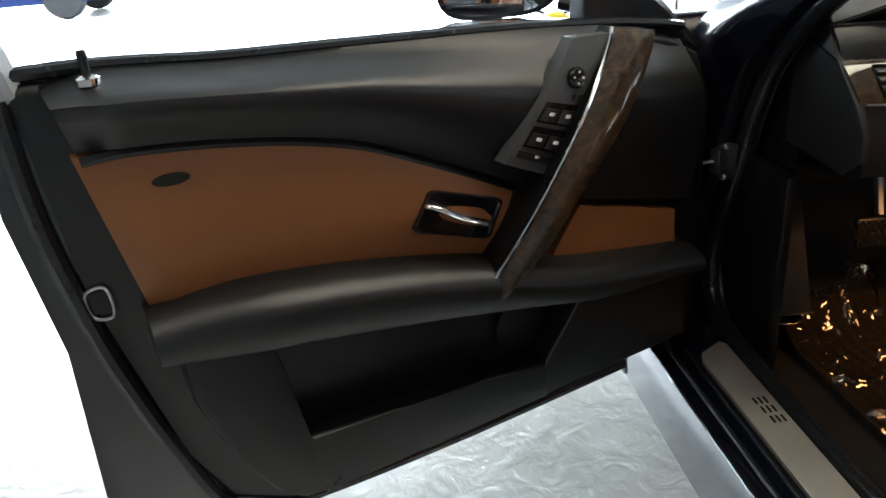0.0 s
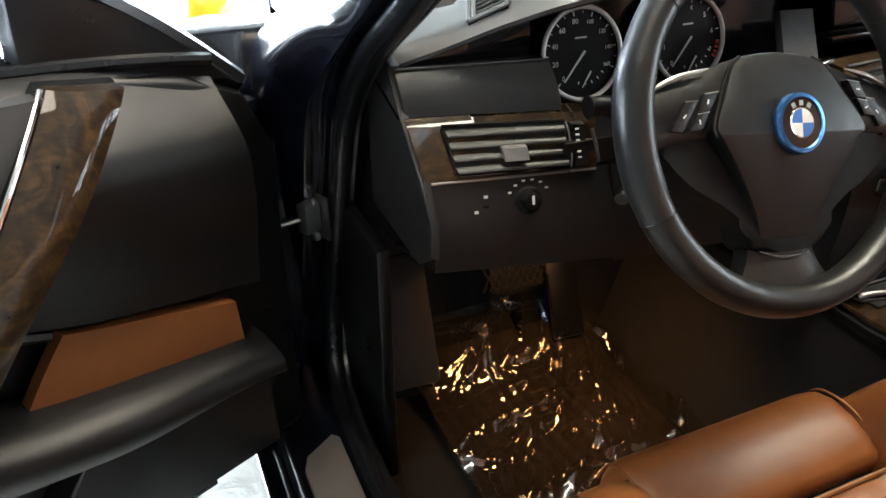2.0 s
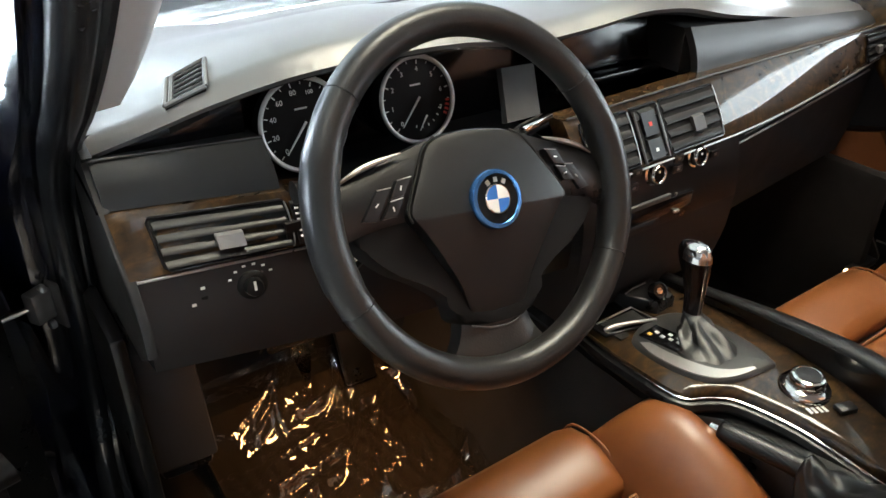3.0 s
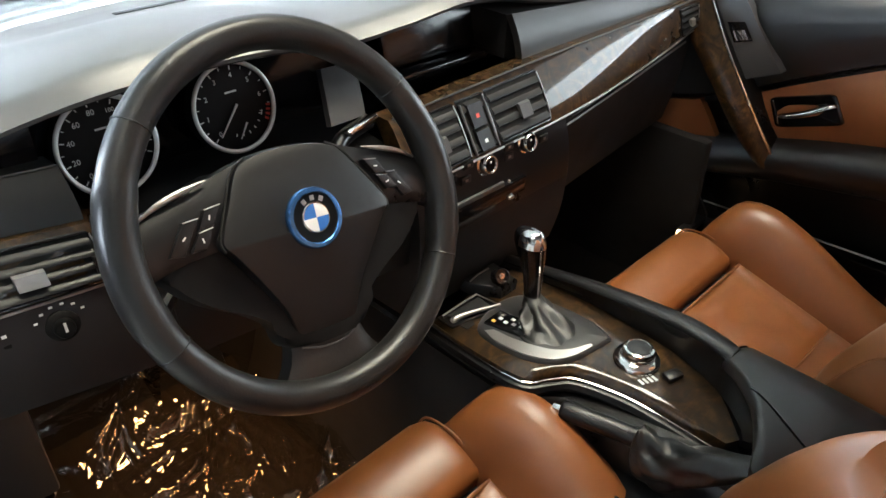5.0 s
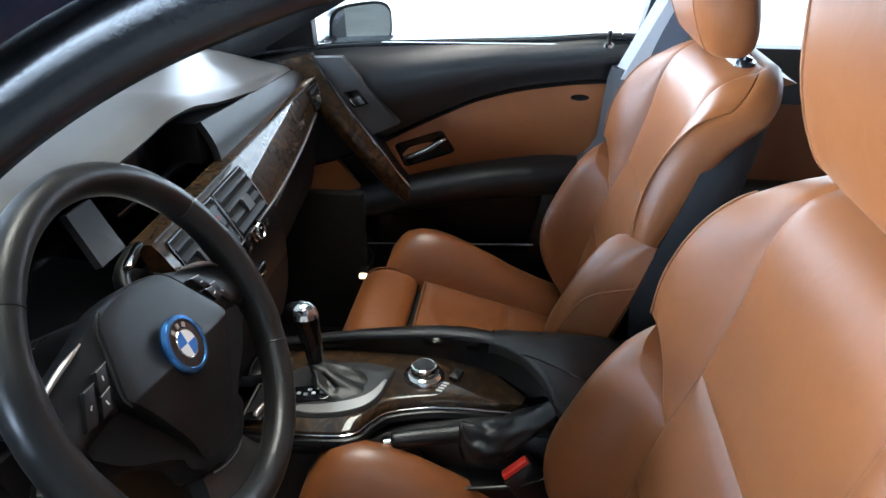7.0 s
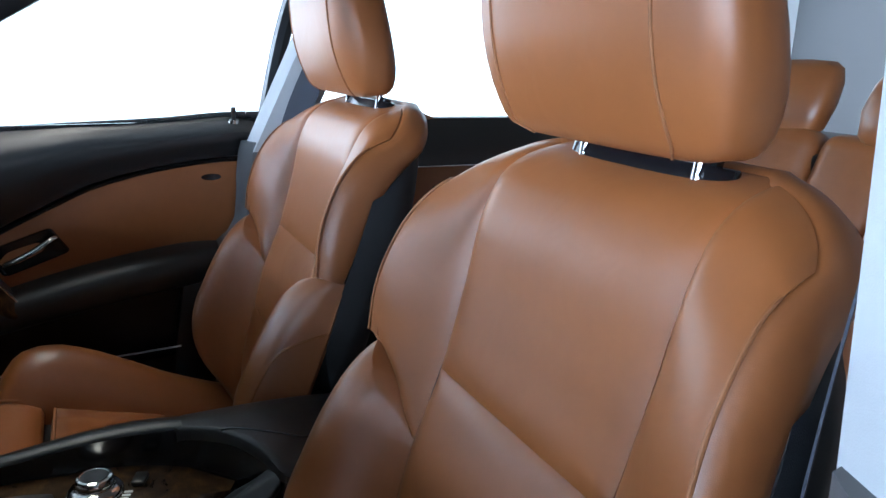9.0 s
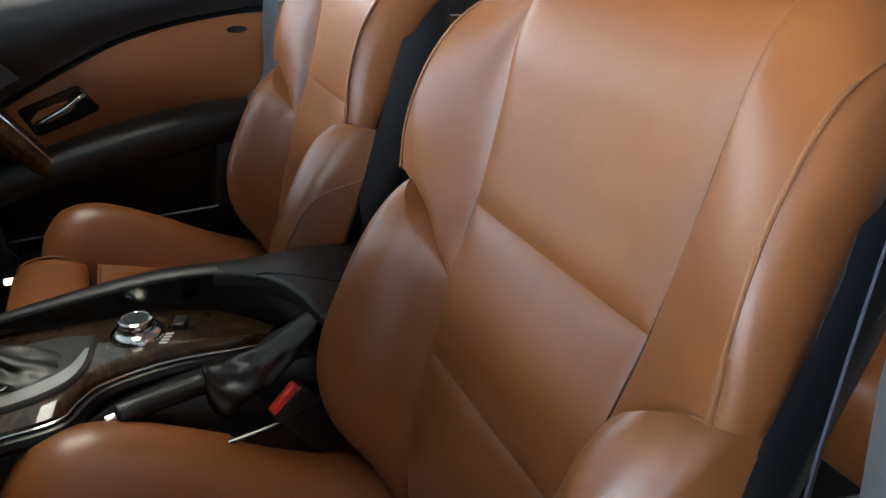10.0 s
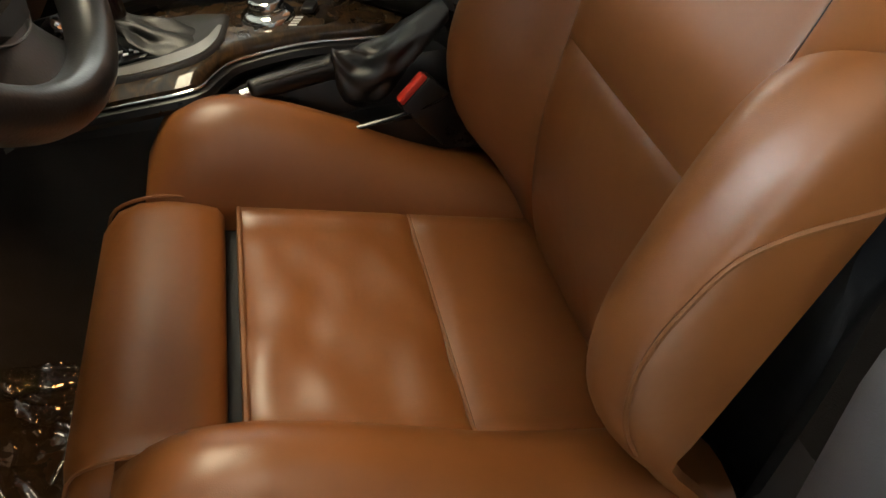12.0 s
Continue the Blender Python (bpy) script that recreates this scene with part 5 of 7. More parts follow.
# sloping shelf under the dials
xs, f = np.meshgrid(np.linspace(-0.53, -0.13, 24), np.linspace(0, 1, 8), indexing="ij")
ys, zs = 0.30 - 0.13 * f, 0.835 - 0.012 * f
part("column_shelf", slab(np.stack([xs, ys, zs], -1), np.stack([xs, ys, zs - 0.03], -1)), SOFT, dash)

# face band on the driver end, then the band before the passenger
def face_band(x0, x1, y_top, y_low, z_top, z_low, name, mat, lab, n=24, thick=0.04):
    """A sloping face between two lines given as (at x0, at x1) pairs."""
    f, s = np.meshgrid(np.linspace(0, 1, n), np.linspace(0, 1, 6), indexing="ij")
    x = x0 + (x1 - x0) * f
    yt, yl = y_top[0] + (y_top[1] - y_top[0]) * f, y_low[0] + (y_low[1] - y_low[0]) * f
    zt, zl = z_top[0] + (z_top[1] - z_top[0]) * f, z_low[0] + (z_low[1] - z_low[0]) * f
    y, z = yt + (yl - yt) * s - 0.006 * np.sin(np.pi * s), zt + (zl - zt) * s
    return part(name, slab(np.stack([x, y, z], -1), np.stack([x, y + thick, z - 0.004], -1)), mat, dash, lab)


face_band(-0.694, -0.520, (0.278, 0.237), (0.246, 0.201), (0.897, 0.900), (0.853, 0.852), "face_panel", PANEL, "dark grey panel over the air vent")
part("face_edge", tube(np.array([(-0.694, 0.277, 0.8985), (-0.52, 0.236, 0.901)]), 0.0015, 6), SWITCHPLATE, dash)
# black band painting the shadow in the slot between pad and panel
face_band(-0.692, -0.527, (0.302, 0.282), (0.292, 0.270), (0.915, 0.955), (0.890, 0.895), "shadow_slot", GLOSS, "")
band = face_band(0.150, 0.690, (0.196, 0.205), (0.168, 0.178), (0.940, 0.898), (0.868, 0.872), "face_panel", PANEL, "grey panel before the passenger", thick=0.012)
part("panel_core", prism([(0.152, 0.936), (0.69, 0.896), (0.69, 0.872), (0.152, 0.868)], 0.206, 0.30, lambda a, b, d: (a, d, b)), SHADEBLACK, dash)
# end cap beside the door
cap = [(0.268, 0.905), (0.292, 0.912), (0.36, 0.91), (0.36, 0.70), (0.20, 0.69), (0.158, 0.72), (0.160, 0.76), (0.185, 0.80), (0.243, 0.852), (0.280, 0.897)]
part("end_cap", prism(cap, -0.690, -0.7005, lambda a, b, d: (d, a, b), 0.003), PANEL, dash, "smooth dark dash end cap")
part("end_cap_joint", tube(np.array([(-0.7012, 0.245, 0.853), (-0.7012, 0.30, 0.870), (-0.7012, 0.355, 0.885)]), 0.0016, 5), GLOSS, dash)

# wood strips
def wood_band(x0, x1, top, low, name="wood_trim", lab="glossy burl wood strip"):
    """top, low: functions of x giving (y, z)."""
    x, s = np.meshgrid(np.linspace(x0, x1, 40), np.linspace(0, 1, 9), indexing="ij")
    a, b = np.array([[top(q) for q in r] for r in x]), np.array([[low(q) for q in r] for r in x])
    p = a + (b - a) * s[..., None]
    y = p[..., 0] - 0.0045 * np.sin(np.pi * s) ** 0.5
    return part(name, slab(np.stack([x, y, p[..., 1]], -1), np.stack([x, p[..., 0] + 0.03, p[..., 1]], -1)), WOOD, dash, lab)


def lerp2(x, x0, p0, x1, p1):
    f = (x - x0) / (x1 - x0)
    return (p0[0] + (p1[0] - p0[0]) * f, p0[1] + (p1[1] - p0[1]) * f)


L_TOP = lambda x: lerp2(x, -0.697, (0.243, 0.852), -0.49, (0.186, 0.851))
L_LOW = lambda x: lerp2(x, -0.690, (0.184, 0.801), -0.49, (0.168, 0.790))
wood_band(-0.696, -0.488, L_TOP, L_LOW)
C_TOP = lambda x: lerp2(x, -0.14, (0.150, 0.868), 0.15, (0.150, 0.877)) if x < 0.15 else lerp2(x, 0.15, (0.150, 0.877), 0.69, (0.160, 0.880))
C_LOW = lambda x: lerp2(x, -0.14, (0.100, 0.790), 0.15, (0.102, 0.796)) if x < 0.15 else (0.102 + 0.05 * ((x - 0.15) / 0.54) ** 1.6, 0.796 + 0.032 * ((x - 0.15) / 0.54) ** 1.3)
wood_band(-0.145, 0.692, C_TOP, C_LOW)
part("trim_strip", tube(np.array([(x, C_LOW(x)[0] - 0.002, C_LOW(x)[1] - 0.002) for x in np.linspace(-0.14, 0.69, 40)]), 0.0018, 6), SILVER, dash, "thin satin strip under the wood")
part("trim_strip", tube(np.array([(x, C_TOP(x)[0] - 0.002, C_TOP(x)[1] + 0.002) for x in np.linspace(-0.14, 0.69, 40)]), 0.0014, 6), SWITCHPLATE, dash)
part("trim_strip", tube(np.array([(x, L_LOW(x)[0] - 0.002, L_LOW(x)[1] - 0.002) for x in np.linspace(-0.69, -0.49, 10)]), 0.0016, 6), SILVER, dash)


def air_vent(x0, x1, top, low, tab, name="air_vent", blades=4, lab="black air vent with slim blades", tone=None):
    """A louvred outlet laid on a strip whose edges are top(x) and low(x); a near-black plate paints the shade behind
    the blades.
    """
    def at(fx, s, d):
        x = x0 + (x1 - x0) * fx
        t, b = top(x), low(x)
        return (x, t[0] + (b[0] - t[0]) * s - d, t[1] + (b[1] - t[1]) * s - d * 0.25)

    outline = [(0.0, 0.14), (0.02, 0.08), (0.97, 0.08), (1.0, 0.14), (1.0, 0.84), (0.97, 0.90), (0.05, 0.90), (0.015, 0.84)]
    outer = part(name, prism(outline, 0.000, 0.0062, lambda a, b, d: at(a, b, d), 0.0), SHADEBLACK, dash, lab)
    rim = [at(a, b, 0.0066) for a, b in outline]
    part("vent_frame", tube(np.array(rim), 0.0016, 6, True), GLOSS, outer, "gloss black vent frame")
    part("corner_clip", tube(spline([at(0.985, 0.09, 0.0075), at(1.0, 0.3, 0.0085), at(1.0, 0.7, 0.0085), at(0.985, 0.89, 0.0075)], 10), 0.0010, 6), BANDSILVER, outer, "thin chrome clip")
    for k in range(blades):
        s = 0.20 + 0.60 * k / (blades - 1)
        a, b = np.meshgrid(np.linspace(0.03, 0.97, 4), np.linspace(-1, 1, 5), indexing="ij")
        G = over(lambda p, q, d: at(p, s + 0.052 * q, d - 0.0050 * q * q + 0.0022 * q))
        part("blade", slab(G(a, b, 0.0110 + 0 * a), G(a, b, 0.0085 + 0 * a)), BLADE, outer)
    if tab:
        part("thumb_tab", slab(over(at)(*np.meshgrid([tab - 0.10, tab + 0.10], [0.41, 0.63], indexing="ij"), 0.016), over(at)(*np.meshgrid([tab - 0.10, tab + 0.10], [0.41, 0.63], indexing="ij"), 0.008)), tone or SILVER, outer, "satin thumb tab")
    return outer, at


vent_l, at_l = air_vent(-0.662, -0.522, L_TOP, L_LOW, 0.52)
part("thumbwheel", slab(over(at_l)(*np.meshgrid([1.03, 1.13], [0.14, 0.86], indexing="ij"), 0.0095), over(at_l)(*np.meshgrid([1.03, 1.13], [0.14, 0.86], indexing="ij"), 0.000)), PLASTIC, dash, "ribbed vent thumbwheel")
for k in range(6):
    part("wheel_mark", slab(over(at_l)(*np.meshgrid([1.05, 1.08], [0.2 + 0.1 * k, 0.225 + 0.1 * k], indexing="ij"), 0.0101), over(at_l)(*np.meshgrid([1.05, 1.08], [0.2 + 0.1 * k, 0.225 + 0.1 * k], indexing="ij"), 0.0085)), WHITE, vent_l)
part("trim_clip", tube(np.array([at_l(1.18, 0.2, 0.012), at_l(1.20, 0.5, 0.014), at_l(1.22, 0.8, 0.012)]), 0.0022, 6), SWITCHPLATE, dash)
air_vent(0.028, 0.148, C_TOP, C_LOW, 0.55, tone=SWITCHPLATE)
air_vent(-0.125, -0.035, C_TOP, C_LOW, 0.5, tone=SWITCHPLATE)
air_vent(0.605, 0.680, C_TOP, C_LOW, 0.5, blades=4)
_, at_c = air_vent(-0.030, 0.024, C_TOP, C_LOW, 0, "hazard_panel", 2, "black centre panel with hazard switch")
part("hazard_switch", slab(over(at_c)(*np.meshgrid([0.25, 0.75], [0.12, 0.48], indexing="ij"), 0.014), over(at_c)(*np.meshgrid([0.25, 0.75], [0.12, 0.48], indexing="ij"), 0.004)), PLASTIC, dash, "hazard switch with red triangle")
part("switch_mark", slab(over(at_c)(*np.meshgrid([0.45, 0.56], [0.28, 0.34], indexing="ij"), 0.0146), over(at_c)(*np.meshgrid([0.45, 0.56], [0.28, 0.34], indexing="ij"), 0.012)), REDPRINT, dash)
part("lock_switch", slab(over(at_c)(*np.meshgrid([0.25, 0.75], [0.54, 0.84], indexing="ij"), 0.014), over(at_c)(*np.meshgrid([0.25, 0.75], [0.54, 0.84], indexing="ij"), 0.004)), PLASTIC, dash, "central lock switch")
part("switch_mark", slab(over(at_c)(*np.meshgrid([0.45, 0.56], [0.68, 0.73], indexing="ij"), 0.0146), over(at_c)(*np.meshgrid([0.45, 0.56], [0.68, 0.73], indexing="ij"), 0.012)), WHITE, dash)
for fx in (0.06, 0.94):
    part("rocker_frame", tube(np.array([at_c(fx, 0.1, 0.010), at_c(fx, 0.9, 0.010)]), 0.0022, 6), SWITCHPLATE, dash, "satin rocker wheel")

# lower driver panel with the light switch
face_band(-0.695, -0.47, (0.186, 0.168), (0.160, 0.135), (0.799, 0.788), (0.700, 0.680), "knee_panel", SOFT, "dark lower dash panel", thick=0.12)
face_band(-0.47, -0.14, (0.165, 0.12), (0.135, 0.115), (0.790, 0.785), (0.675, 0.66), "knee_panel", SOFT, "dark knee panel round the column", thick=0.12)
face_band(-0.695, -0.14, (0.160, 0.115), (0.34, 0.34), (0.702, 0.665), (0.655, 0.635), "under_panel", PLASTIC, "dark underside of the dash", thick=0.03)
m = basis((-0.578, 0.166, 0.765), (1, -0.09, 0), (0, 0.25, 1))
sw = part("light_switch", lathe([(0.017, 0.0), (0.017, 0.002), (0.015, 0.004), (0.0105, 0.005), (0.010, 0.012), (0.009, 0.014), (0.002, 0.014)], m, 28), DIALBLACK, dash, "round black light switch")
part("switch_mark", rbox((0.0025, 0.010, 0.0016), m @ pose(0, 0.003, 0.0156), 0), WHITE, sw)
for k in range(6):
    a = radians(150 - 24 * k)
    part("switch_mark", rbox((0.0036, 0.0020, 0.0012), m @ pose(0.026 * math.cos(a), 0.024 * math.sin(a), 0.002), 0), WHITE, sw)
m2 = m @ pose(-0.052, -0.008, 0.0)
part("fog_switch", rbox((0.012, 0.024, 0.006), m2, 0.003), DIALBLACK, dash, "small rocker switch")
for dx, dz in ((-0.012, 0.004), (0.0, 0.02)):
    part("switch_mark", rbox((0.0045, 0.003, 0.0012), m2 @ pose(dx, dz, 0.004), 0), WHITE, dash)

# dials
GM = [basis((x, 0.268, 0.891), (1, 0.0, 0), (0, math.sin(radians(15)), math.cos(radians(15)))) for x in (-0.455, -0.294)]


def dial(m, numerals, name, redline=None):
    g = part(name, lathe([(0.0555, -0.02), (0.0555, 0.0), (0.052, 0.0), (0.001, 0.0)], m, 48), DIALBLACK, dash, "round black dial with white figures")
    part("dial_ring", tube(np.array([m @ Vector((0.0545 * math.cos(a), 0.0545 * math.sin(a), 0.003)) for a in np.linspace(0, 2 * math.pi, 56, endpoint=False)]), 0.0030, 8, True), DIALRING, g, "satin dial ring")
    n = len(numerals)
    for k, word in enumerate(numerals):
        a = radians(225 - 250 * k / (n - 1))
        if word:
            writing(word, 0.0088 if len(word) < 3 else 0.0070, m @ pose(0.0385 * math.cos(a), 0.0385 * math.sin(a), 0.001), WHITE, g)
        part("tick", rbox((0.005, 0.0013, 0.0006), m @ pose(0.0475 * math.cos(a), 0.0475 * math.sin(a), 0.001, 0, 0, math.degrees(a)), 0), WHITE, g)
        if k < n - 1:
            a2 = radians(225 - 250 * (k + 0.5) / (n - 1))
            part("tick", rbox((0.003, 0.001, 0.0006), m @ pose(0.0485 * math.cos(a2), 0.0485 * math.sin(a2), 0.001, 0, 0, math.degrees(a2)), 0), WHITE, g)
    a = radians(228)
    part("needle", tube(np.array([m @ Vector((-0.004 * math.cos(a), -0.004 * math.sin(a), 0.004)), m @ Vector((0.042 * math.cos(a), 0.042 * math.sin(a), 0.004))]), [0.0016, 0.0008], 6), WHITE, g, "white needle")
    part("needle", tube(np.array([m @ Vector((0.010, -0.022, 0.004)), m @ Vector((0.010 + 0.020 * math.cos(a), -0.022 + 0.024 * math.sin(a), 0.004))]), [0.0014, 0.0006], 6), WHITE, g, "small white needle")
    for k in range(6):
        a = radians(250 + 18 * k)
        part("tick", rbox((0.0035, 0.0012, 0.0006), m @ pose(0.004 + 0.034 * math.cos(a) * 0.9, -0.006 + 0.030 * math.sin(a), 0.001, 0, 0, math.degrees(a)), 0), WHITE, g)
    part("dial_print", rbox((0.016, 0.0022, 0.0005), m @ pose(0.0, 0.019, 0.001), 0), WHITE, g)
    if redline:
        for k in range(4):
            a = radians(redline - 7 * k)
            part("red_tick", rbox((0.006, 0.003, 0.0006), m @ pose(0.0475 * math.cos(a), 0.0475 * math.sin(a), 0.0012, 0, 0, math.degrees(a)), 0), REDPRINT, g)
    return g


dial(GM[0], ["0", "20", "40", "60", "80", "100", "120", "140", "160"], "speedometer")
dial(GM[1], ["0", "1", "2", "3", "4", "5", "6", "7"], "rev_counter", -10)

# grey card beside the dials
part("display_card", slab([[(-0.190, 0.226, 0.926), (-0.216, 0.176, 0.872)], [(-0.132, 0.228, 0.923), (-0.160, 0.176, 0.872)]], [[(-0.190, 0.236, 0.922), (-0.216, 0.186, 0.868)], [(-0.132, 0.238, 0.919), (-0.160, 0.186, 0.868)]]), PLATEGREY, dash, "plain grey slanted card")
# screen under its hood
part("screen", rbox((0.19, 0.012, 0.085), pose(0.035, 0.262, 0.925, -14, 0, 0), 0.006), SCREEN, dash, "dark switched-off screen")
part("screen_frame", rbox((0.22, 0.03, 0.012), pose(0.02, 0.235, 0.878), 0.004), GLOSS, dash)

# centre stack
face_band(-0.14, 0.20, (0.112, 0.112), (0.092, 0.092), (0.795, 0.795), (0.690, 0.690), "climate_panel", PLASTIC, "black climate control panel", thick=0.1)
for x, z in ((0.000, 0.774), (0.091, 0.780)):
    m = basis((x, 0.106, z), (1, 0, 0), (0, 0.2, 1))
    part("climate_knob", lathe([(0.0178, 0.0), (0.0178, 0.003), (0.0150, 0.005), (0.0146, 0.013), (0.0128, 0.0155), (0.0112, 0.0150), (0.0100, 0.0120), (0.001, 0.0118)], m, 32), CHROME, dash, "chrome climate knob")
    part("knob_face", lathe([(0.0104, 0.0122), (0.0100, 0.0136), (0.001, 0.0140)], m, 24), GLOSS, dash, "black knob face")
    part("switch_mark", rbox((0.0028, 0.0028, 0.001), m @ pose(0, 0.004, 0.0142), 0), WHITE, dash)
for x, z in ((-0.043, 0.789), (-0.046, 0.766), (-0.076, 0.778), (0.045, 0.789), (0.047, 0.772), (0.130, 0.776)):
    part("panel_button", rbox((0.020, 0.004, 0.012), pose(x, 0.0985, z), 0.0015), PLASTIC, dash)
    part("switch_mark", rbox((0.0055, 0.001, 0.0038), pose(x, 0.0963, z), 0), BANDSILVER, dash)
part("disc_slot", rbox((0.118, 0.006, 0.0085), pose(-0.031, 0.0885, 0.738), 0.002), SWITCHPLATE, dash, "grey radio slot bar")
part("radio_face", rbox((0.180, 0.006, 0.026), pose(-0.006, 0.0915, 0.719), 0.003), GLOSS, dash, "gloss black radio face")
part("panel_button", rbox((0.095, 0.005, 0.009), pose(-0.036, 0.0885, 0.703), 0.002), DARKGREY, dash, "black button row")
part("eject_button", rbox((0.012, 0.004, 0.005), pose(0.048, 0.0875, 0.707), 0.0015), SILVER, dash, "satin eject button")
part("switch_mark", rbox((0.004, 0.003, 0.004), pose(0.041, 0.0885, 0.737), 0.001), BANDSILVER, dash)
face_band(-0.14, 0.20, (0.092, 0.092), (0.112, 0.112), (0.690, 0.690), (0.560, 0.560), "ashtray_cover", DARKGREY, "black storage cover", thick=0.14)
# glovebox side
face_band(0.20, 0.69, (0.112, 0.158), (0.150, 0.185), (0.793, 0.824), (0.60, 0.62), "glovebox", DARKGREY, "dark glovebox lid", thick=0.14)
part("glovebox_line", tube(np.array([(x, 0.112 + 0.046 * (x - 0.20) / 0.49 - 0.002, 0.770 + 0.034 * ((x - 0.2) / 0.49) ** 1.2) for x in np.linspace(0.2, 0.66, 20)]), 0.002, 6), SILVER, dash, "thin satin line over the glovebox")
part("glovebox_line", tube(np.array([(x, 0.110 + 0.046 * (x - 0.20) / 0.49 - 0.003, 0.783 + 0.034 * ((x - 0.2) / 0.49) ** 1.2) for x in np.linspace(0.215, 0.42, 12)]), 0.0012, 6), SWITCHPLATE, dash)
face_band(0.20, 0.69, (0.150, 0.185), (0.36, 0.36), (0.60, 0.62), (0.58, 0.60), "under_panel", PLASTIC, "", thick=0.03)

# ---- steering wheel and column ----
WC, WT = Vector((-0.3744, 0.0212, 0.8771)), radians(27.6)
WM = basis(WC, (1, 0, 0), (0, math.sin(WT), math.cos(WT))) @ pose(0, 0, 0, 0, 0, -7)
wheel = thing("steering_wheel", "black leather steering wheel with a blue-ringed round badge", "steering wheel", tuple(WC))


def on_wheel(a, b, d):
    return WM @ Vector((a, b, d))


rim = []
for a in np.linspace(0, 2 * math.pi, 96, endpoint=False):
    thick = 0.0170 + 0.0012 * (abs(math.sin(a * 1.0)) < 0.35)
    ring = [on_wheel((0.1795 + thick * math.cos(t)) * math.cos(a), (0.1795 + thick * math.cos(t)) * math.sin(a), 1.12 * thick * math.sin(t)) for t in np.linspace(0, 2 * math.pi, 18, endpoint=False)]
    rim.append(ring)
rim.append(rim[0])
bm = join(loft(rim, caps=False))
bmesh.ops.remove_doubles(bm, verts=bm.verts, dist=1e-6)
rim_ob = part("rim", bm, WHEELLEATHER, wheel, "worn black leather rim", 80)
for deg in (142, 38, -28, 208):
    a = radians(deg)
    part("rim_seam", tube(np.array([on_wheel((0.1795 + 0.0172 * math.cos(t)) * math.cos(a), (0.1795 + 0.0172 * math.cos(t)) * math.sin(a), 0.0192 * math.sin(t)) for t in np.linspace(0, 2 * math.pi, 20, endpoint=False)]), 0.0008, 5, True), PLASTIC, rim_ob)


def pad_height(x, y):
    up, down = max(0, y + 0.012), max(0, -0.012 - y)
    return 0.0185 - 0.5 * x * x - 0.24 * up - 0.25 * up * up - 0.20 * down - 0.15 * down * down


half_pad = [(0.0, 0.071), (0.03, 0.069), (0.050, 0.064), (0.062, 0.055), (0.078, 0.028), (0.094, 0.0), (0.095, -0.010), (0.086, -0.022), (0.066, -0.052), (0.046, -0.086), (0.037, -0.112), (0.031, -0.124), (0.0, -0.131)]
pad_out = spline(half_pad + [(-x, y) for x, y in half_pad[-2:0:-1]], 120, True)
rings = [[on_wheel(x * s, (y + 0.01) * s - 0.01, pad_height(x * s, (y + 0.01) * s - 0.01) - e) for x, y in pad_out] for s, e in ((0.985, 0.035), (1.0, 0.012), (0.993, 0.004), (0.975, 0.0007), (0.93, 0), (0.8, 0), (0.65, 0), (0.5, 0), (0.3, 0), (0.02, 0))]
part("airbag_pad", loft(rings), SOFT, wheel, "dark moulded airbag pad", 30)
for side in (-1, 1):
    seam = spline([(side * x, y) for x, y in ((0.047, 0.066), (0.063, 0.055), (0.079, 0.028), (0.095, -0.002), (0.094, -0.014))], 20)
    # thin near-black rod draws the shaded crease between pad and spoke
    part("pad_groove_shade", tube(np.array([on_wheel(x, y, pad_height(x, y) - 0.0035) for x, y in seam]), 0.0016, 6), SHADEBLACK, wheel, "near-black rod painting the shade in the groove beside the pad")
# hub behind the pad, filling down to the lower spoke
hub = [(0.146, -0.010), (0.138, -0.036), (0.112, -0.060), (0.080, -0.078), (0.055, -0.098), (0.040, -0.126)]
part("hub", prism(spline([(-x, y) for x, y in hub] + hub[::-1] + [(0.06, 0.05), (-0.06, 0.05)], 60, True), -0.040, -0.004, on_wheel, 0.006), DIALBLACK, wheel, "black hub behind the pad")
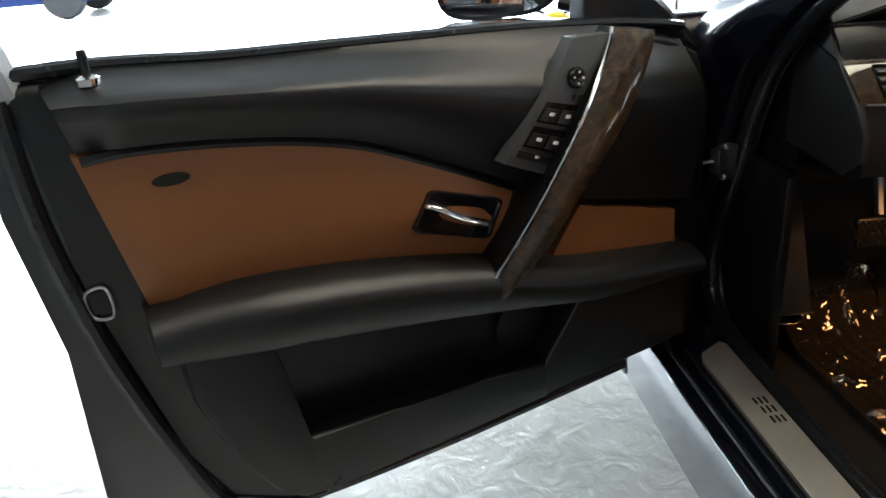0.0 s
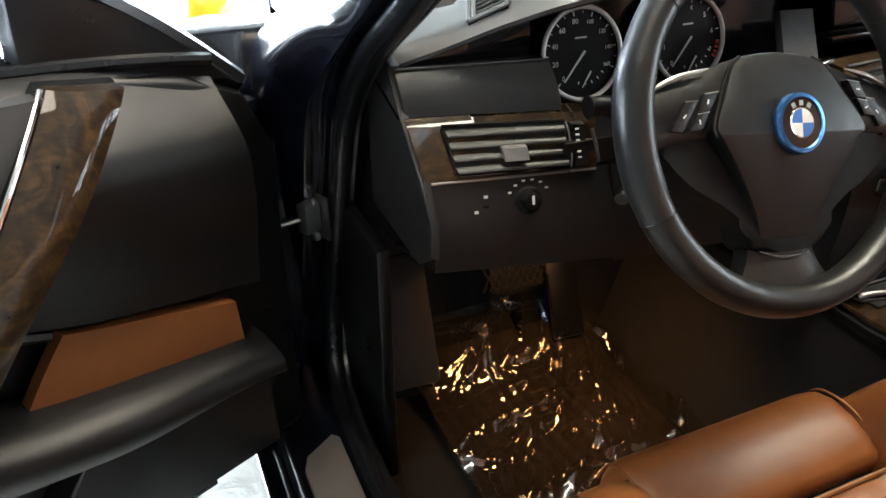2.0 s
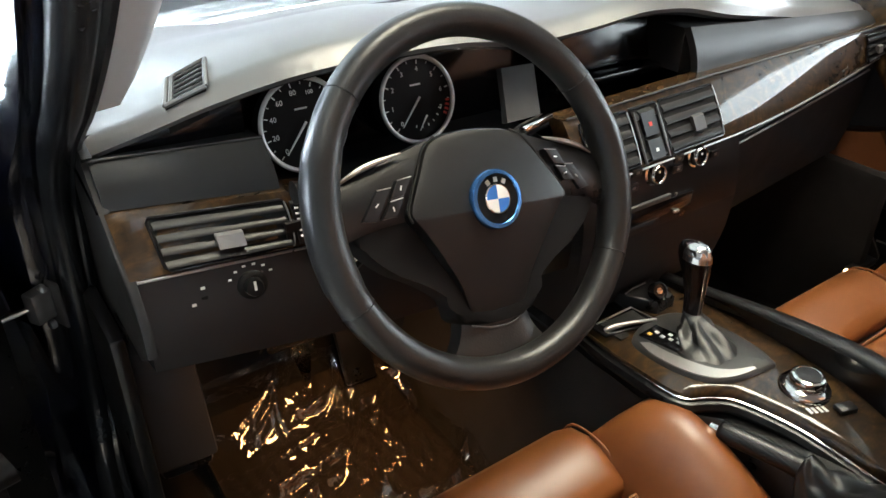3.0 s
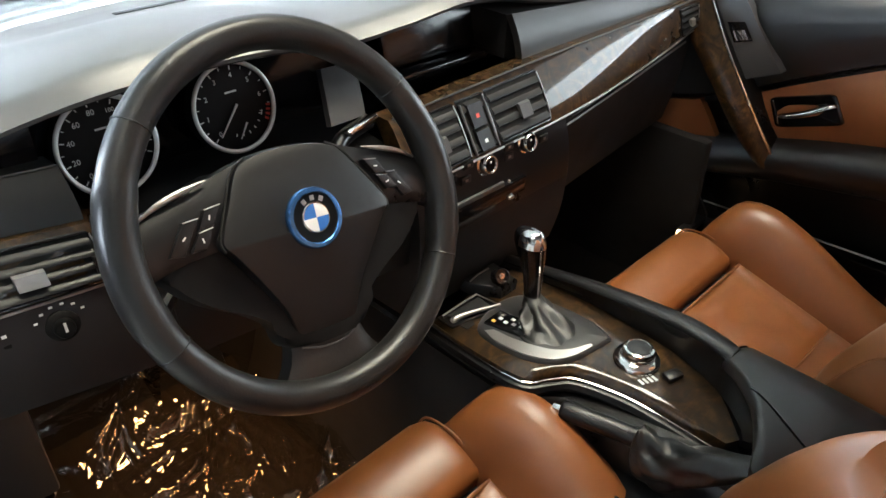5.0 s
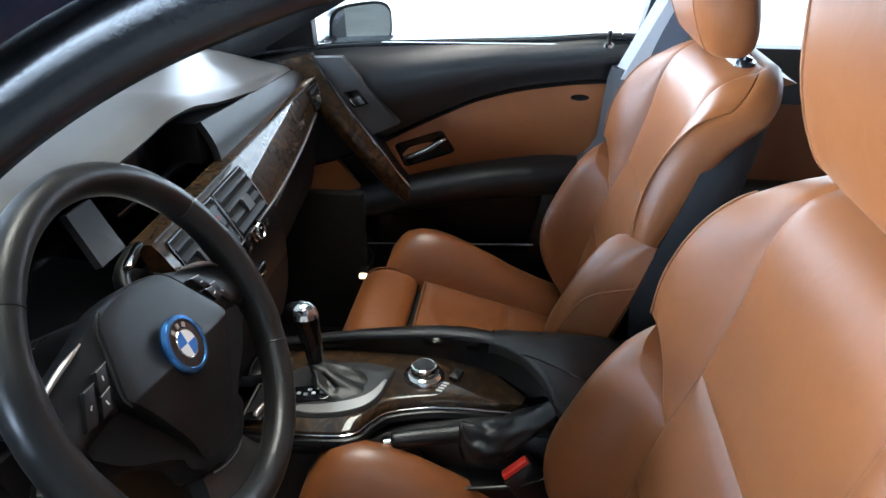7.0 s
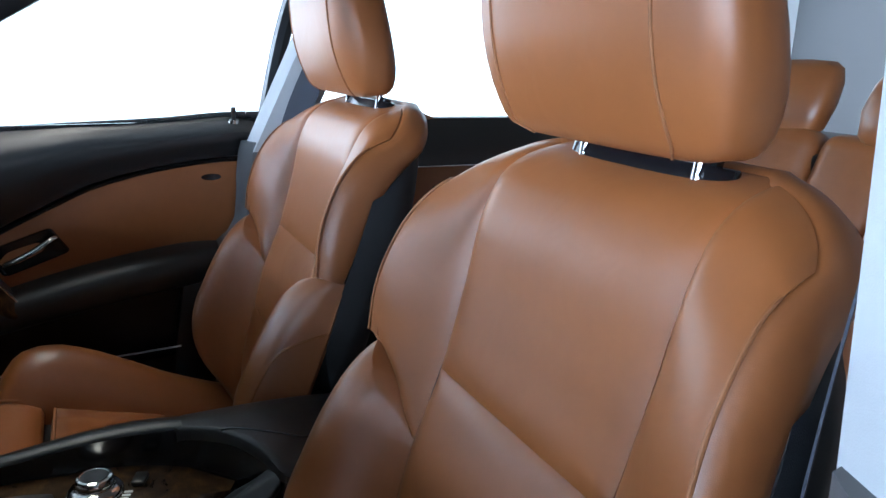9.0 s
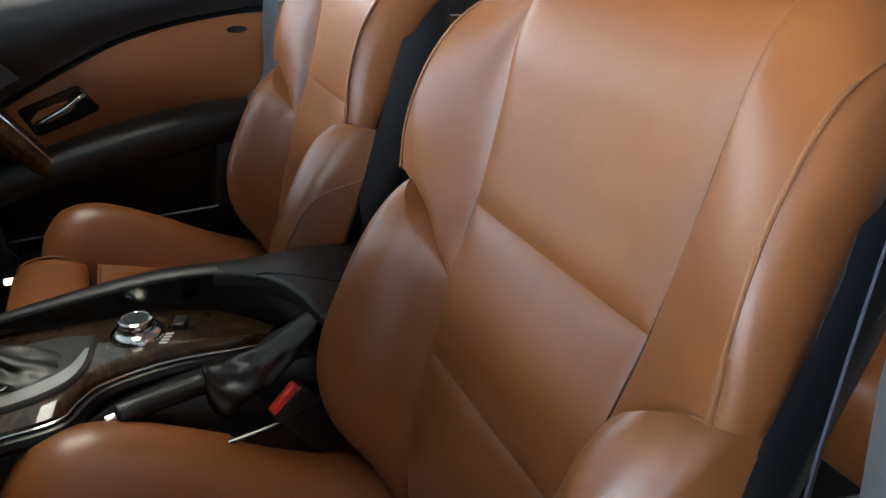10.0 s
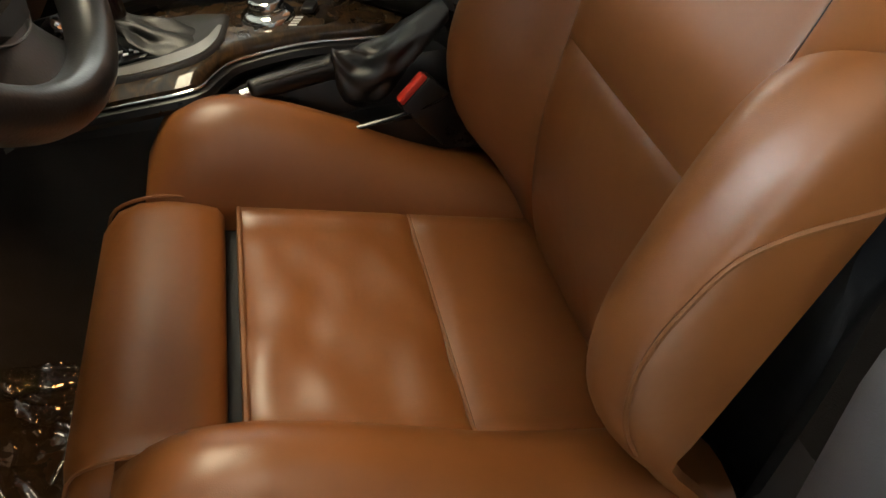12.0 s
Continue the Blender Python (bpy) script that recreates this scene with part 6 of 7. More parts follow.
# spokes
SWITCHES = [[(0.142, -0.006), (0.128, -0.008), (0.108, 0.022), (0.123, 0.021)], [(0.111, 0.011), (0.096, 0.013), (0.085, 0.030), (0.101, 0.028)], [(0.122, -0.007), (0.106, -0.006), (0.097, 0.011), (0.111, 0.009)]]
for side in (-1, 1):
    f, s = np.meshgrid(np.linspace(0, 1, 14), np.linspace(-1, 1, 11), indexing="ij")
    x = side * (0.052 + 0.125 * f)
    hi, lo = 0.064 - 0.040 * f + 0.006 * f**3, -0.010 - 0.006 * f - 0.016 * f**4
    y = (hi + lo) / 2 + (hi - lo) / 2 * s
    z = 0.002 - 0.002 * f**1.5 - 0.004 * np.abs(s) ** 4 - 0.007 * smooth(-0.2, 1, s)
    G = over(on_wheel)
    sp = part("spoke", slab(G(x, y, z), G(x, y, z - 0.022)), PLASTIC, wheel, "dark spoke with switch cluster")
    skew = 0.0 if side < 0 else 0.010
    for k, quad in enumerate(SWITCHES):
        quad = [(side * (a - 0.004 * (side > 0)), b + skew * (k > 0)) for a, b in quad]
        lift = 0.0030 - 0.0012 * (k == 0)
        sw = part("wheel_switch", prism(quad if side > 0 else quad[::-1], -0.004, lift + 0.003, on_wheel, 0.0012), SOFT, sp, "black wheel switch")
        mx, my = np.mean(quad, 0)
        part("switch_edge", tube(np.array([on_wheel(*quad[2], lift + 0.0026), on_wheel(*quad[3], lift + 0.0026)]), 0.0006, 5), SILVER, sw)
        part("switch_mark", rbox((0.0045, 0.0014, 0.0006), WM @ pose(mx, my, lift + 0.0031, 0, 0, side * -40 + 30 * k), 0), WHITE, sw)
    part("spoke_edge", tube(spline([on_wheel(side * q, w, d) for q, w, d in ((0.088, 0.0535, -0.004), (0.106, 0.0495, -0.004), (0.124, 0.0450, -0.005), (0.142, 0.0385, -0.006), (0.158, 0.030, -0.008))], 12), [0.0008, 0.0014, 0.002, 0.0026, 0.003, 0.0032, 0.0032, 0.003, 0.0026, 0.002, 0.0016, 0.001], 8), BANDSILVER, wheel, "thin satin spoke edge")
f, s = np.meshgrid(np.linspace(0, 1, 12), np.linspace(-1, 1, 11), indexing="ij")
half = 0.041 + 0.034 * f**2.5
x, y = half * s, -0.110 - 0.062 * f
z = -0.008 + 0.004 * f - 0.008 * np.abs(s) ** 3
part("spoke", slab(over(on_wheel)(x, y, z), over(on_wheel)(x, y, z - 0.02)), WHEELLEATHER, wheel, "wide lower spoke")
part("spoke_edge", tube(spline([on_wheel(x, y, -0.0055) for x, y in ((-0.036, -0.127), (-0.01, -0.134), (0.02, -0.133), (0.040, -0.119))], 16), 0.0010, 5), SWITCHPLATE, wheel)
# badge
bmx = WM @ pose(0, -0.004, 0.0180)
badge = part("badge", lathe([(0.0305, -0.003), (0.0305, 0.002), (0.029, 0.004), (0.0255, 0.0045), (0.0245, 0.0035), (0.0245, 0.001)], bmx, 48), BLUE, wheel, "round badge with a blue metal ring")
part("badge_face", lathe([(0.0246, 0.001), (0.0246, 0.0030), (0.001, 0.0032)], bmx, 40), GLOSS, badge)
part("badge_ring", tube(np.array([bmx @ Vector((0.0145 * math.cos(a), 0.0145 * math.sin(a), 0.0034)) for a in np.linspace(0, 2 * math.pi, 36, endpoint=False)]), 0.0008, 6, True), CHROME, badge)
for q in range(4):
    arc = [(0.0, 0.0)] + [(0.0138 * math.cos(a), 0.0138 * math.sin(a)) for a in np.linspace(q * math.pi / 2, (q + 1) * math.pi / 2, 9)]
    part("badge_quarter", prism(arc, 0.0028, 0.0040, lambda a, b, d: bmx @ Vector((a, b, d))), WHITE if q % 2 == 0 else BADGEBLUE, badge)
for a in (60, 90, 120):
    part("badge_mark", rbox((0.0045, 0.005, 0.0008), bmx @ pose(0.0195 * math.cos(radians(a)), 0.0195 * math.sin(radians(a)), 0.0034, 0, 0, a - 90), 0), SILVER, badge)
# column and stalks
axis = np.array(WM.to_3x3() @ Vector((0, 0, 1)))
c0 = np.array(WC)
part("column_shroud", tube(np.array([c0 - axis * 0.02, c0 - axis * 0.05, c0 - axis * 0.09, c0 - axis * 0.20]), [0.040, 0.052, 0.060, 0.062], 20), PLASTIC, wheel, "dark column shroud")
part("stalk", tube(spline([c0 - axis * 0.075 + (-0.05, 0, 0.0), c0 - axis * 0.085 + (-0.10, 0, 0.006), (-0.505, 0.125, 0.876), (-0.535, 0.13, 0.880)], 14), [0.009] * 8 + [0.011] * 5 + [0.013], 10), PLASTIC, wheel, "indicator stalk")
part("stalk", tube(spline([c0 - axis * 0.075 + (0.05, 0, 0.0), c0 - axis * 0.085 + (0.09, 0, 0.006), (-0.225, 0.150, 0.862), (-0.165, 0.165, 0.868)], 14), [0.009] * 8 + [0.010] * 6, 10), PLASTIC, wheel, "wiper stalk")
part("stalk_clip", rbox((0.06, 0.012, 0.010), pose(-0.19, 0.150, 0.876, 0, -4, 12), 0.004), CHROME, wheel)
part("column_lever", tube(spline([(-0.45, 0.12, 0.80), (-0.485, 0.11, 0.785), (-0.50, 0.10, 0.78)], 8), 0.008, 8), PLASTIC, wheel, "column adjuster lever")


# ---- centre console ----
console = thing("center_console", "black centre console with burl wood top and armrest", "console", (0, -0.2, 0.23))
# tub
rings = []
for y in np.linspace(0.14, -0.86, 30):
    z = 0.548 + 0.012 * smooth(-0.1, -0.3, y)
    low = 0.03 * smooth(-0.10, -0.14, y)
    rings.append([(-0.128 + low, y, 0.22), (-0.124 + low, y, z - 0.10), (-0.120 + low, y, z - 0.022), (-0.112 + low, y, z - 0.012), (0.10, y, z - 0.012), (0.118, y, z - 0.03), (0.124, y, 0.22)])
part("tub", loft(rings), PLASTIC, console, "black console body", 40)
# handbrake trough on the driver side
part("trough", slab([[(-0.135, -0.10, 0.478), (-0.03, -0.10, 0.486)], [(-0.135, -0.47, 0.50), (-0.03, -0.47, 0.50)]], [[(-0.135, -0.10, 0.44), (-0.03, -0.10, 0.44)], [(-0.135, -0.47, 0.44), (-0.03, -0.47, 0.44)]]), PLASTIC, console, "dark handbrake recess")
part("trough_edge", tube(spline([(-0.136, -0.10, 0.480), (-0.140, -0.22, 0.488), (-0.137, -0.34, 0.505), (-0.115, -0.42, 0.53)], 20), 0.003, 8), GLOSS, console)


def top_z(y):
    return 0.560 + 0.014 * smooth(0.1, -0.1, y) - 0.010 * smooth(-0.2, -0.34, y)


# wood top
left = spline([(-0.112, 0.090), (-0.120, 0.02), (-0.124, -0.06), (-0.116, -0.095), (-0.090, -0.112), (-0.064, -0.135), (-0.046, -0.19), (-0.036, -0.26), (-0.030, -0.335)], 40)
right = spline([(0.078, 0.090), (0.078, 0.03), (0.076, -0.05), (0.074, -0.10), (0.074, -0.13), (0.073, -0.17), (0.068, -0.23), (0.045, -0.29), (-0.010, -0.345)], 40)
f = np.linspace(0, 1, 13)
face = np.array([[(l[0] + (r[0] - l[0]) * k, l[1] + (r[1] - l[1]) * k, top_z(l[1] + (r[1] - l[1]) * k) - 0.008 * max(0, 1 - k / 0.07) ** 2) for k in f] for l, r in zip(left, right)])
part("wood_top", slab(face, face - (0, 0, 0.010)), WOOD, console, "glossy burl wood console top", 60)
edge = np.array([(l[0] - 0.002, l[1], top_z(l[1]) - 0.014) for l in left])
part("chrome_strip", tube(edge, 0.0019, 8), CHROME, console, "thin chrome edge strip")
edge = np.array([(l[0] - 0.001, l[1], top_z(l[1]) - 0.026) for l in left])
part("edge_band", tube(edge, 0.010, 8), PLASTIC, console, "gloss black edge")
# side rail rising to the armrest, with a gloss black wall sweeping round behind the wood
EDGE = spline([(0.070, 0.14, 0.566), (0.074, 0.05, 0.580), (0.073, -0.05, 0.598), (0.069, -0.15, 0.612), (0.062, -0.22, 0.620), (0.044, -0.285, 0.625), (0.012, -0.325, 0.628), (-0.019, -0.350, 0.628), (-0.058, -0.371, 0.624), (-0.098, -0.388, 0.616), (-0.118, -0.42, 0.598)], 66)
foot = np.array([(x, y - 0.002, top_z(y) - 0.012 if x > -0.03 else 0.56 - 0.10 * smooth(-0.03, -0.09, x)) for x, y, z in EDGE])
tan_e = np.gradient(EDGE, axis=0)
out_e = np.stack([-tan_e[:, 1], tan_e[:, 0], 0 * tan_e[:, 0]], 1)
out_e /= np.linalg.norm(out_e, axis=1)[:, None]
mid = (EDGE + foot) / 2 + out_e * 0.004
part("inner_wall", slab(np.stack([EDGE - (0, 0, 0.003), mid, foot], 1), np.stack([EDGE + out_e * 0.012 - (0, 0, 0.003), mid + out_e * 0.012, foot + out_e * 0.012], 1)), GLOSS, console, "gloss black inner wall of the rail", 60)
rings = []
for e in EDGE[:34]:
    w = 0.026 + 0.020 * smooth(0.1, -0.25, e[1])
    rings.append([tuple(e + np.array((dx * w, 0, dz))) for dx, dz in ((0.4, -0.06), (0.02, -0.004), (0.08, 0.001), (0.3, 0.004), (0.7, 0.002), (0.95, -0.008), (1.05, -0.06))])
part("side_rail", loft(rings), SOFT, console, "soft black side rail", 60)
# armrest lid
LEFT = np.concatenate([EDGE[32:62], np.linspace((-0.106, -0.43, 0.612), (-0.106, -0.66, 0.618), 12)])
LEFT = spline(LEFT[::3], 44)


def lid(t, s):
    """The lid's surface: t from its front seam back, s from the inner edge across."""
    left = np.array([np.interp(t * 43, np.arange(44), LEFT[:, k]) for k in range(3)])
    right = np.array((0.116, -0.2895 - 0.37 * t, 0.606))
    p = left + (right - left) * s
    p[2] += 0.030 * s * (1 - s) - 0.004 * math.exp(-((s / 0.02) ** 2)) + 0.006 * math.sin(math.pi * t) - 0.003 * math.exp(-((t / 0.01) ** 2)) - 0.020 * max(0, (s - 0.86) / 0.14) ** 2
    return p


face = np.array([[lid(t, s) for s in dense(26)] for t in np.linspace(0, 1, 60)])
part("armrest", slab(face, face - (0, 0, 0.014)), PANEL, console, "padded black armrest lid", 60)
part("armrest_seam", tube(np.array([lid(t, 0.02 + 0.40 * ((t - 0.22) / 0.78) ** 0.8) + (0, 0, 0.0004) for t in np.linspace(0.22, 0.95, 24)]), 0.0012, 6), GLOSS, console)
part("armrest_seam", tube(np.array([lid(0.0, s) + (0, 0.001, 0.001) for s in np.linspace(0.02, 0.98, 14)]), 0.0016, 6), GLOSS, console)
part("console_end", rbox((0.19, 0.24, 0.30), pose(0.025, -0.56, 0.42), 0.02, 3), PLASTIC, console, "black rear console box")
# storage tray ahead of the shifter: well and notch as near-black plates painting their shade, satin rims, finger lip,
# lighter knob
def on_top(a, b, h):
    return (a, b, top_z(b) + h)


part("tray", prism([(-0.112, 0.082), (-0.112, 0.050), (-0.024, 0.030), (-0.020, 0.082)], 0.001, 0.005, on_top, 0.001), GLOSS, console, "gloss black front tray")
part("tray_well_shade", prism([(-0.098, 0.076), (-0.096, 0.064), (-0.036, 0.040), (-0.030, 0.074)], 0.004, 0.0062, on_top), SHADEBLACK, console, "near-black plate painting the shade in the tray well")
part("tray_notch_shade", prism([(-0.100, 0.052), (-0.076, 0.048), (-0.082, 0.034), (-0.100, 0.032)], 0.001, 0.0035, on_top, 0.001), SHADEBLACK, console)
part("tray_rim", tube(np.array([on_top(a, b, 0.0075) for a, b in ((-0.104, 0.078), (-0.066, 0.079), (-0.029, 0.079))]), 0.0016, 6), SILVER, console, "satin tray rim")
part("tray_rim", tube(np.array([on_top(a, b, 0.0075) for a, b in ((-0.029, 0.079), (-0.027, 0.056), (-0.026, 0.036))]), 0.0012, 6), BANDSILVER, console)
part("tray_lid", tube(spline([on_top(a, b, h) for a, b, h in ((-0.105, 0.060, 0.005), (-0.090, 0.056, 0.009), (-0.062, 0.046, 0.010), (-0.026, 0.033, 0.008))], 16), [0.003, 0.0048, 0.0052] + [0.0048 - 0.0002 * k for k in range(13)], 10), SILVER, console, "satin finger lip of the tray")
part("pedestal", prism([(-0.030, 0.125), (-0.030, 0.094), (-0.004, 0.050), (0.034, 0.050), (0.046, 0.125)], 0.0, 0.022, on_top, 0.006), PLASTIC, console, "black pedestal before the shifter")
part("tray_rim", tube(np.array([on_top(a, b, 0.024) for a, b in ((-0.028, 0.094), (-0.006, 0.098), (0.020, 0.098))]), 0.0014, 6), BANDSILVER, console)
m = pose(0.005, 0.062, 0.594, 52, 0, -16)
part("lighter_knob", lathe([(0.0135, -0.006), (0.0140, 0.004), (0.0125, 0.008), (0.0105, 0.0085), (0.0095, 0.006), (0.002, 0.0055)], m, 24), GLOSS, console, "black lighter knob")
part("lighter_mark", lathe([(0.0050, 0.0054), (0.0048, 0.0066), (0.001, 0.0068)], m, 16), CHROME, console)

# shifter plate
plate = spline([(-0.088, 0.024), (-0.102, -0.022), (-0.098, -0.07), (-0.080, -0.104), (-0.050, -0.122), (-0.005, -0.130), (0.016, -0.133), (0.0215, -0.133), (0.025, -0.127), (0.034, -0.09), (0.034, -0.02), (0.020, 0.030), (-0.03, 0.044)], 60, True)
c = plate.mean(0)
rings = [[(*(c + (q - c) * s), top_z((c + (q - c) * s)[1]) + h) for q in plate] for s, h in ((1.0, 0.0), (0.985, 0.0045), (0.93, 0.007), (0.5, 0.0075), (0.02, 0.0075))]
plate_ob = part("shifter_plate", loft(rings), PLATEGREY, console, "dark grey shifter surround", 60)
band = spline([(-0.090, 0.008), (-0.099, -0.024), (-0.095, -0.069), (-0.078, -0.101), (-0.049, -0.118), (-0.012, -0.125)], 34)
inner = band + (c - band) * (0.06 + 0.26 * np.sin(np.linspace(0.25, np.pi, 34)))[:, None]
zz = lambda q, h: (q[0], q[1], top_z(q[1]) + h)
part("plate_band", slab([[zz(a, 0.0078), zz(b, 0.0090)] for a, b in zip(band, inner)], [[zz(a, 0.002), zz(b, 0.002)] for a, b in zip(band, inner)]), BANDSILVER, console, "satin silver band")
part("gate_plate", prism([(-0.078, 0.020), (-0.070, -0.040), (-0.052, -0.052), (-0.036, -0.03), (-0.040, 0.022)], 0.0, 0.0115, lambda a, b, d: (a, b, top_z(b) + d), 0.002), GLOSS, console, "gloss black gear indicator")
for k, (a, b) in enumerate(((-0.068, 0.010), (-0.057, 0.006), (-0.060, -0.006), (-0.057, -0.018), (-0.048, -0.010), (-0.047, -0.024), (-0.055, -0.030))):
    part("gear_mark", rbox((0.0055, 0.006, 0.001), pose(a, b, top_z(b) + 0.0120), 0), AMBER if k == 0 else WHITE, console)
# shifter: pleated boot, lever, knob
shifter = thing("gear_shifter", "black gear lever with chrome cap and gathered leather boot", "gear lever", (-0.02, -0.04, 0.58))
rings = []
b0, b1 = np.array((-0.029, -0.060, top_z(-0.05) + 0.007)), np.array((-0.008, -0.010, 0.606))
for k in range(18):
    f = k / 17
    cc = b0 + (b1 - b0) * f**0.8
    ring = []
    for a in np.linspace(0, 2 * math.pi, 56, endpoint=False):
        swell = math.sin(math.pi * min(1, f * 1.1 + 0.04))
        fold = 1 + (0.44 * abs(math.sin(a * 2.5 + 2.6 * f)) - 0.20 + 0.10 * math.sin(a * 8 - 5 * f)) * swell
        r = (0.026 * (1 - f) ** 1.7 + 0.0135) * fold
        ring.append((cc[0] + r * math.cos(a), cc[1] + r * 1.06 * math.sin(a), cc[2] + 0.003 * math.sin(a * 5 + 1) * swell))
    rings.append(ring)
part("boot", loft(rings), BOOT, shifter, "gathered grey-black leather boot", 60)
part("boot_ring", tube(np.array([(b0[0] + 0.043 * math.cos(a), b0[1] + 0.046 * math.sin(a), b0[2] - 0.001) for a in np.linspace(0, 2 * math.pi, 40, endpoint=False)]), 0.003, 6, True), PLASTIC, shifter)
# grip: narrow at the boot, long in the driving direction under a chrome cap
GRIP = [(0.598, -0.0100, 0.0115, 0.0125), (0.615, -0.0085, 0.0118, 0.0130), (0.636, -0.0055, 0.0130, 0.0150), (0.658, -0.0005, 0.0150, 0.0190), (0.674, 0.0045, 0.0168, 0.0232), (0.686, 0.0075, 0.0174, 0.0255), (0.695, 0.0090, 0.0166, 0.0250), (0.702, 0.0095, 0.0140, 0.0215), (0.706, 0.0090, 0.0090, 0.0150), (0.7075, 0.0085, 0.0020, 0.0040)]


def grip_at(z, a, grow=0.0):
    """A point of the grip at height z, a degrees round from its rear."""
    y, rx, ry = (float(np.interp(z, [g[0] for g in GRIP], [g[k] for g in GRIP])) for k in (1, 2, 3))
    x = -0.008 + 0.005 * (z - 0.6) / 0.104
    a = radians(a)
    return (x + (rx + grow) * math.sin(a), y - (ry + grow) * math.cos(a), z + grow * 0.6 * float(smooth(0.69, 0.705, z)))


heights = spline([(g[0], 0) for g in GRIP], 30)[:, 0]
part("lever", loft([[grip_at(z, a) for a in range(0, 360, 12)] for z in heights]), GLOSS, shifter, "gloss black grip", 60)
cap_z = [z for z in heights if z > 0.684]
part("knob_cap", slab([[grip_at(z, a, 0.0012) for a in np.linspace(-105, 105, 22)] for z in cap_z], [[grip_at(z, a, -0.001) for a in np.linspace(-105, 105, 22)] for z in cap_z]), CHROME, shifter, "chrome knob cap", 60)
for a0, a1 in ((-22, -4), (22, 40)):
    strip_z = np.linspace(0.606, 0.686, 14)
    part("front_strip", slab([[grip_at(z, a, 0.0009) for a in np.linspace(a0, a1, 4)] for z in strip_z], [[grip_at(z, a, -0.001) for a in np.linspace(a0, a1, 4)] for z in strip_z]), CHROME, shifter, "chrome strip on the grip")
# rotary controller
ctrl = thing("rotary_controller", "round satin metal rotary control knob on the console", "control knob", (0.014, -0.18, 0.574))
m = Matrix.Translation((0.014, -0.180, top_z(-0.18)))
part("base_ring", lathe([(0.033, -0.004), (0.033, 0.003), (0.030, 0.007), (0.024, 0.009), (0.022, 0.007), (0.001, 0.006)], m, 40), CHROME, ctrl, "chrome base ring")
part("knob", lathe([(0.0205, 0.006), (0.0222, 0.011), (0.0222, 0.019), (0.0205, 0.0222), (0.0175, 0.0232), (0.016, 0.0222), (0.001, 0.0220)], m, 40), CHROME, ctrl, "satin metal knob", 30)
part("knob_face", lathe([(0.0158, 0.0222), (0.0158, 0.0232), (0.001, 0.0238)], m, 32), PLASTIC, ctrl, "dark knob face")
part("controller_button", rbox((0.026, 0.017, 0.008), pose(0.020, -0.232, top_z(-0.23) + 0.004, 0, 0, -20), 0.003), PLASTIC, console, "black menu button")
for k in range(4):
    part("print_bar", rbox((0.004, 0.010, 0.0006), pose(-0.020 + 0.0065 * k, -0.208 - 0.003 * k, top_z(-0.21) + 0.0004, 0, 0, -15), 0), WHITE, console)

# handbrake
brake = thing("handbrake", "black handbrake lever with gathered leather boot", "handbrake", (-0.08, -0.25, 0.5))
grip = spline([(-0.108, -0.146, 0.541), (-0.104, -0.165, 0.543), (-0.092, -0.205, 0.543), (-0.080, -0.250, 0.543)], 24)
part("grip", tube(grip, [0.007, 0.0105, 0.0125] + [0.0135] * 18 + [0.0145, 0.0145, 0.013], 16), PLASTIC, brake, "black grip")
part("release_button", tube(np.array([(-0.1105, -0.136, 0.5400), (-0.108, -0.148, 0.5412)]), 0.0062, 12), CHROME, brake, "chrome release button")
part("grip_strip", tube(grip[4:21] + np.array((-0.006, 0.000, 0.0108)), 0.0034, 6, flat=0.6), SWITCHPLATE, brake)
rings = []
path = spline([(-0.080, -0.246, 0.541), (-0.080, -0.262, 0.524), (-0.081, -0.295, 0.530), (-0.080, -0.340, 0.564), (-0.078, -0.385, 0.598)], 26)
for k, p in enumerate(path):
    f = k / 25
    ring = []
    w, h = 0.015 + 0.013 * math.sin(math.pi * min(1, f * 0.95)) ** 0.7, 0.014 + 0.020 * math.sin(math.pi * min(1, (f + 0.02) ** 0.6)) ** 0.8
    for a in np.linspace(0, 2 * math.pi, 40, endpoint=False):
        fold = 1 + (0.30 * abs(math.sin(2.0 * a + 5 * f)) - 0.15 + 0.10 * math.sin(7 * a - 14 * f)) * math.sin(math.pi * min(1, f + 0.05))
        ring.append((p[0] + w * fold * math.cos(a), p[1], p[2] + h * fold * math.sin(a)))
    rings.append(ring)
part("boot", loft(rings), BOOT, brake, "gathered black leather boot", 60)
# belt buckles
for cx, name in ((-0.118, "belt_buckle"), (0.165, "belt_buckle")):
    buckle = thing(name, "black belt buckle with a red release button", "belt buckle", (cx, -0.37, 0.45), group="belt buckles")
    m = pose(cx - 0.004, -0.358, 0.492, -38, 8, 10)
    part("housing", rbox((0.032, 0.052, 0.085), m, 0.007), PLASTIC, buckle, "black housing")
    part("release_button", rbox((0.016, 0.044, 0.010), m @ pose(-0.004, 0.0, 0.0435), 0.003), RED, buckle, "red release button")
    part("stem", tube(np.array([m @ Vector((0, 0, -0.035)), m @ Vector((0.01, -0.02, -0.14))]), 0.011, 8, flat=0.4), BELT, buckle)

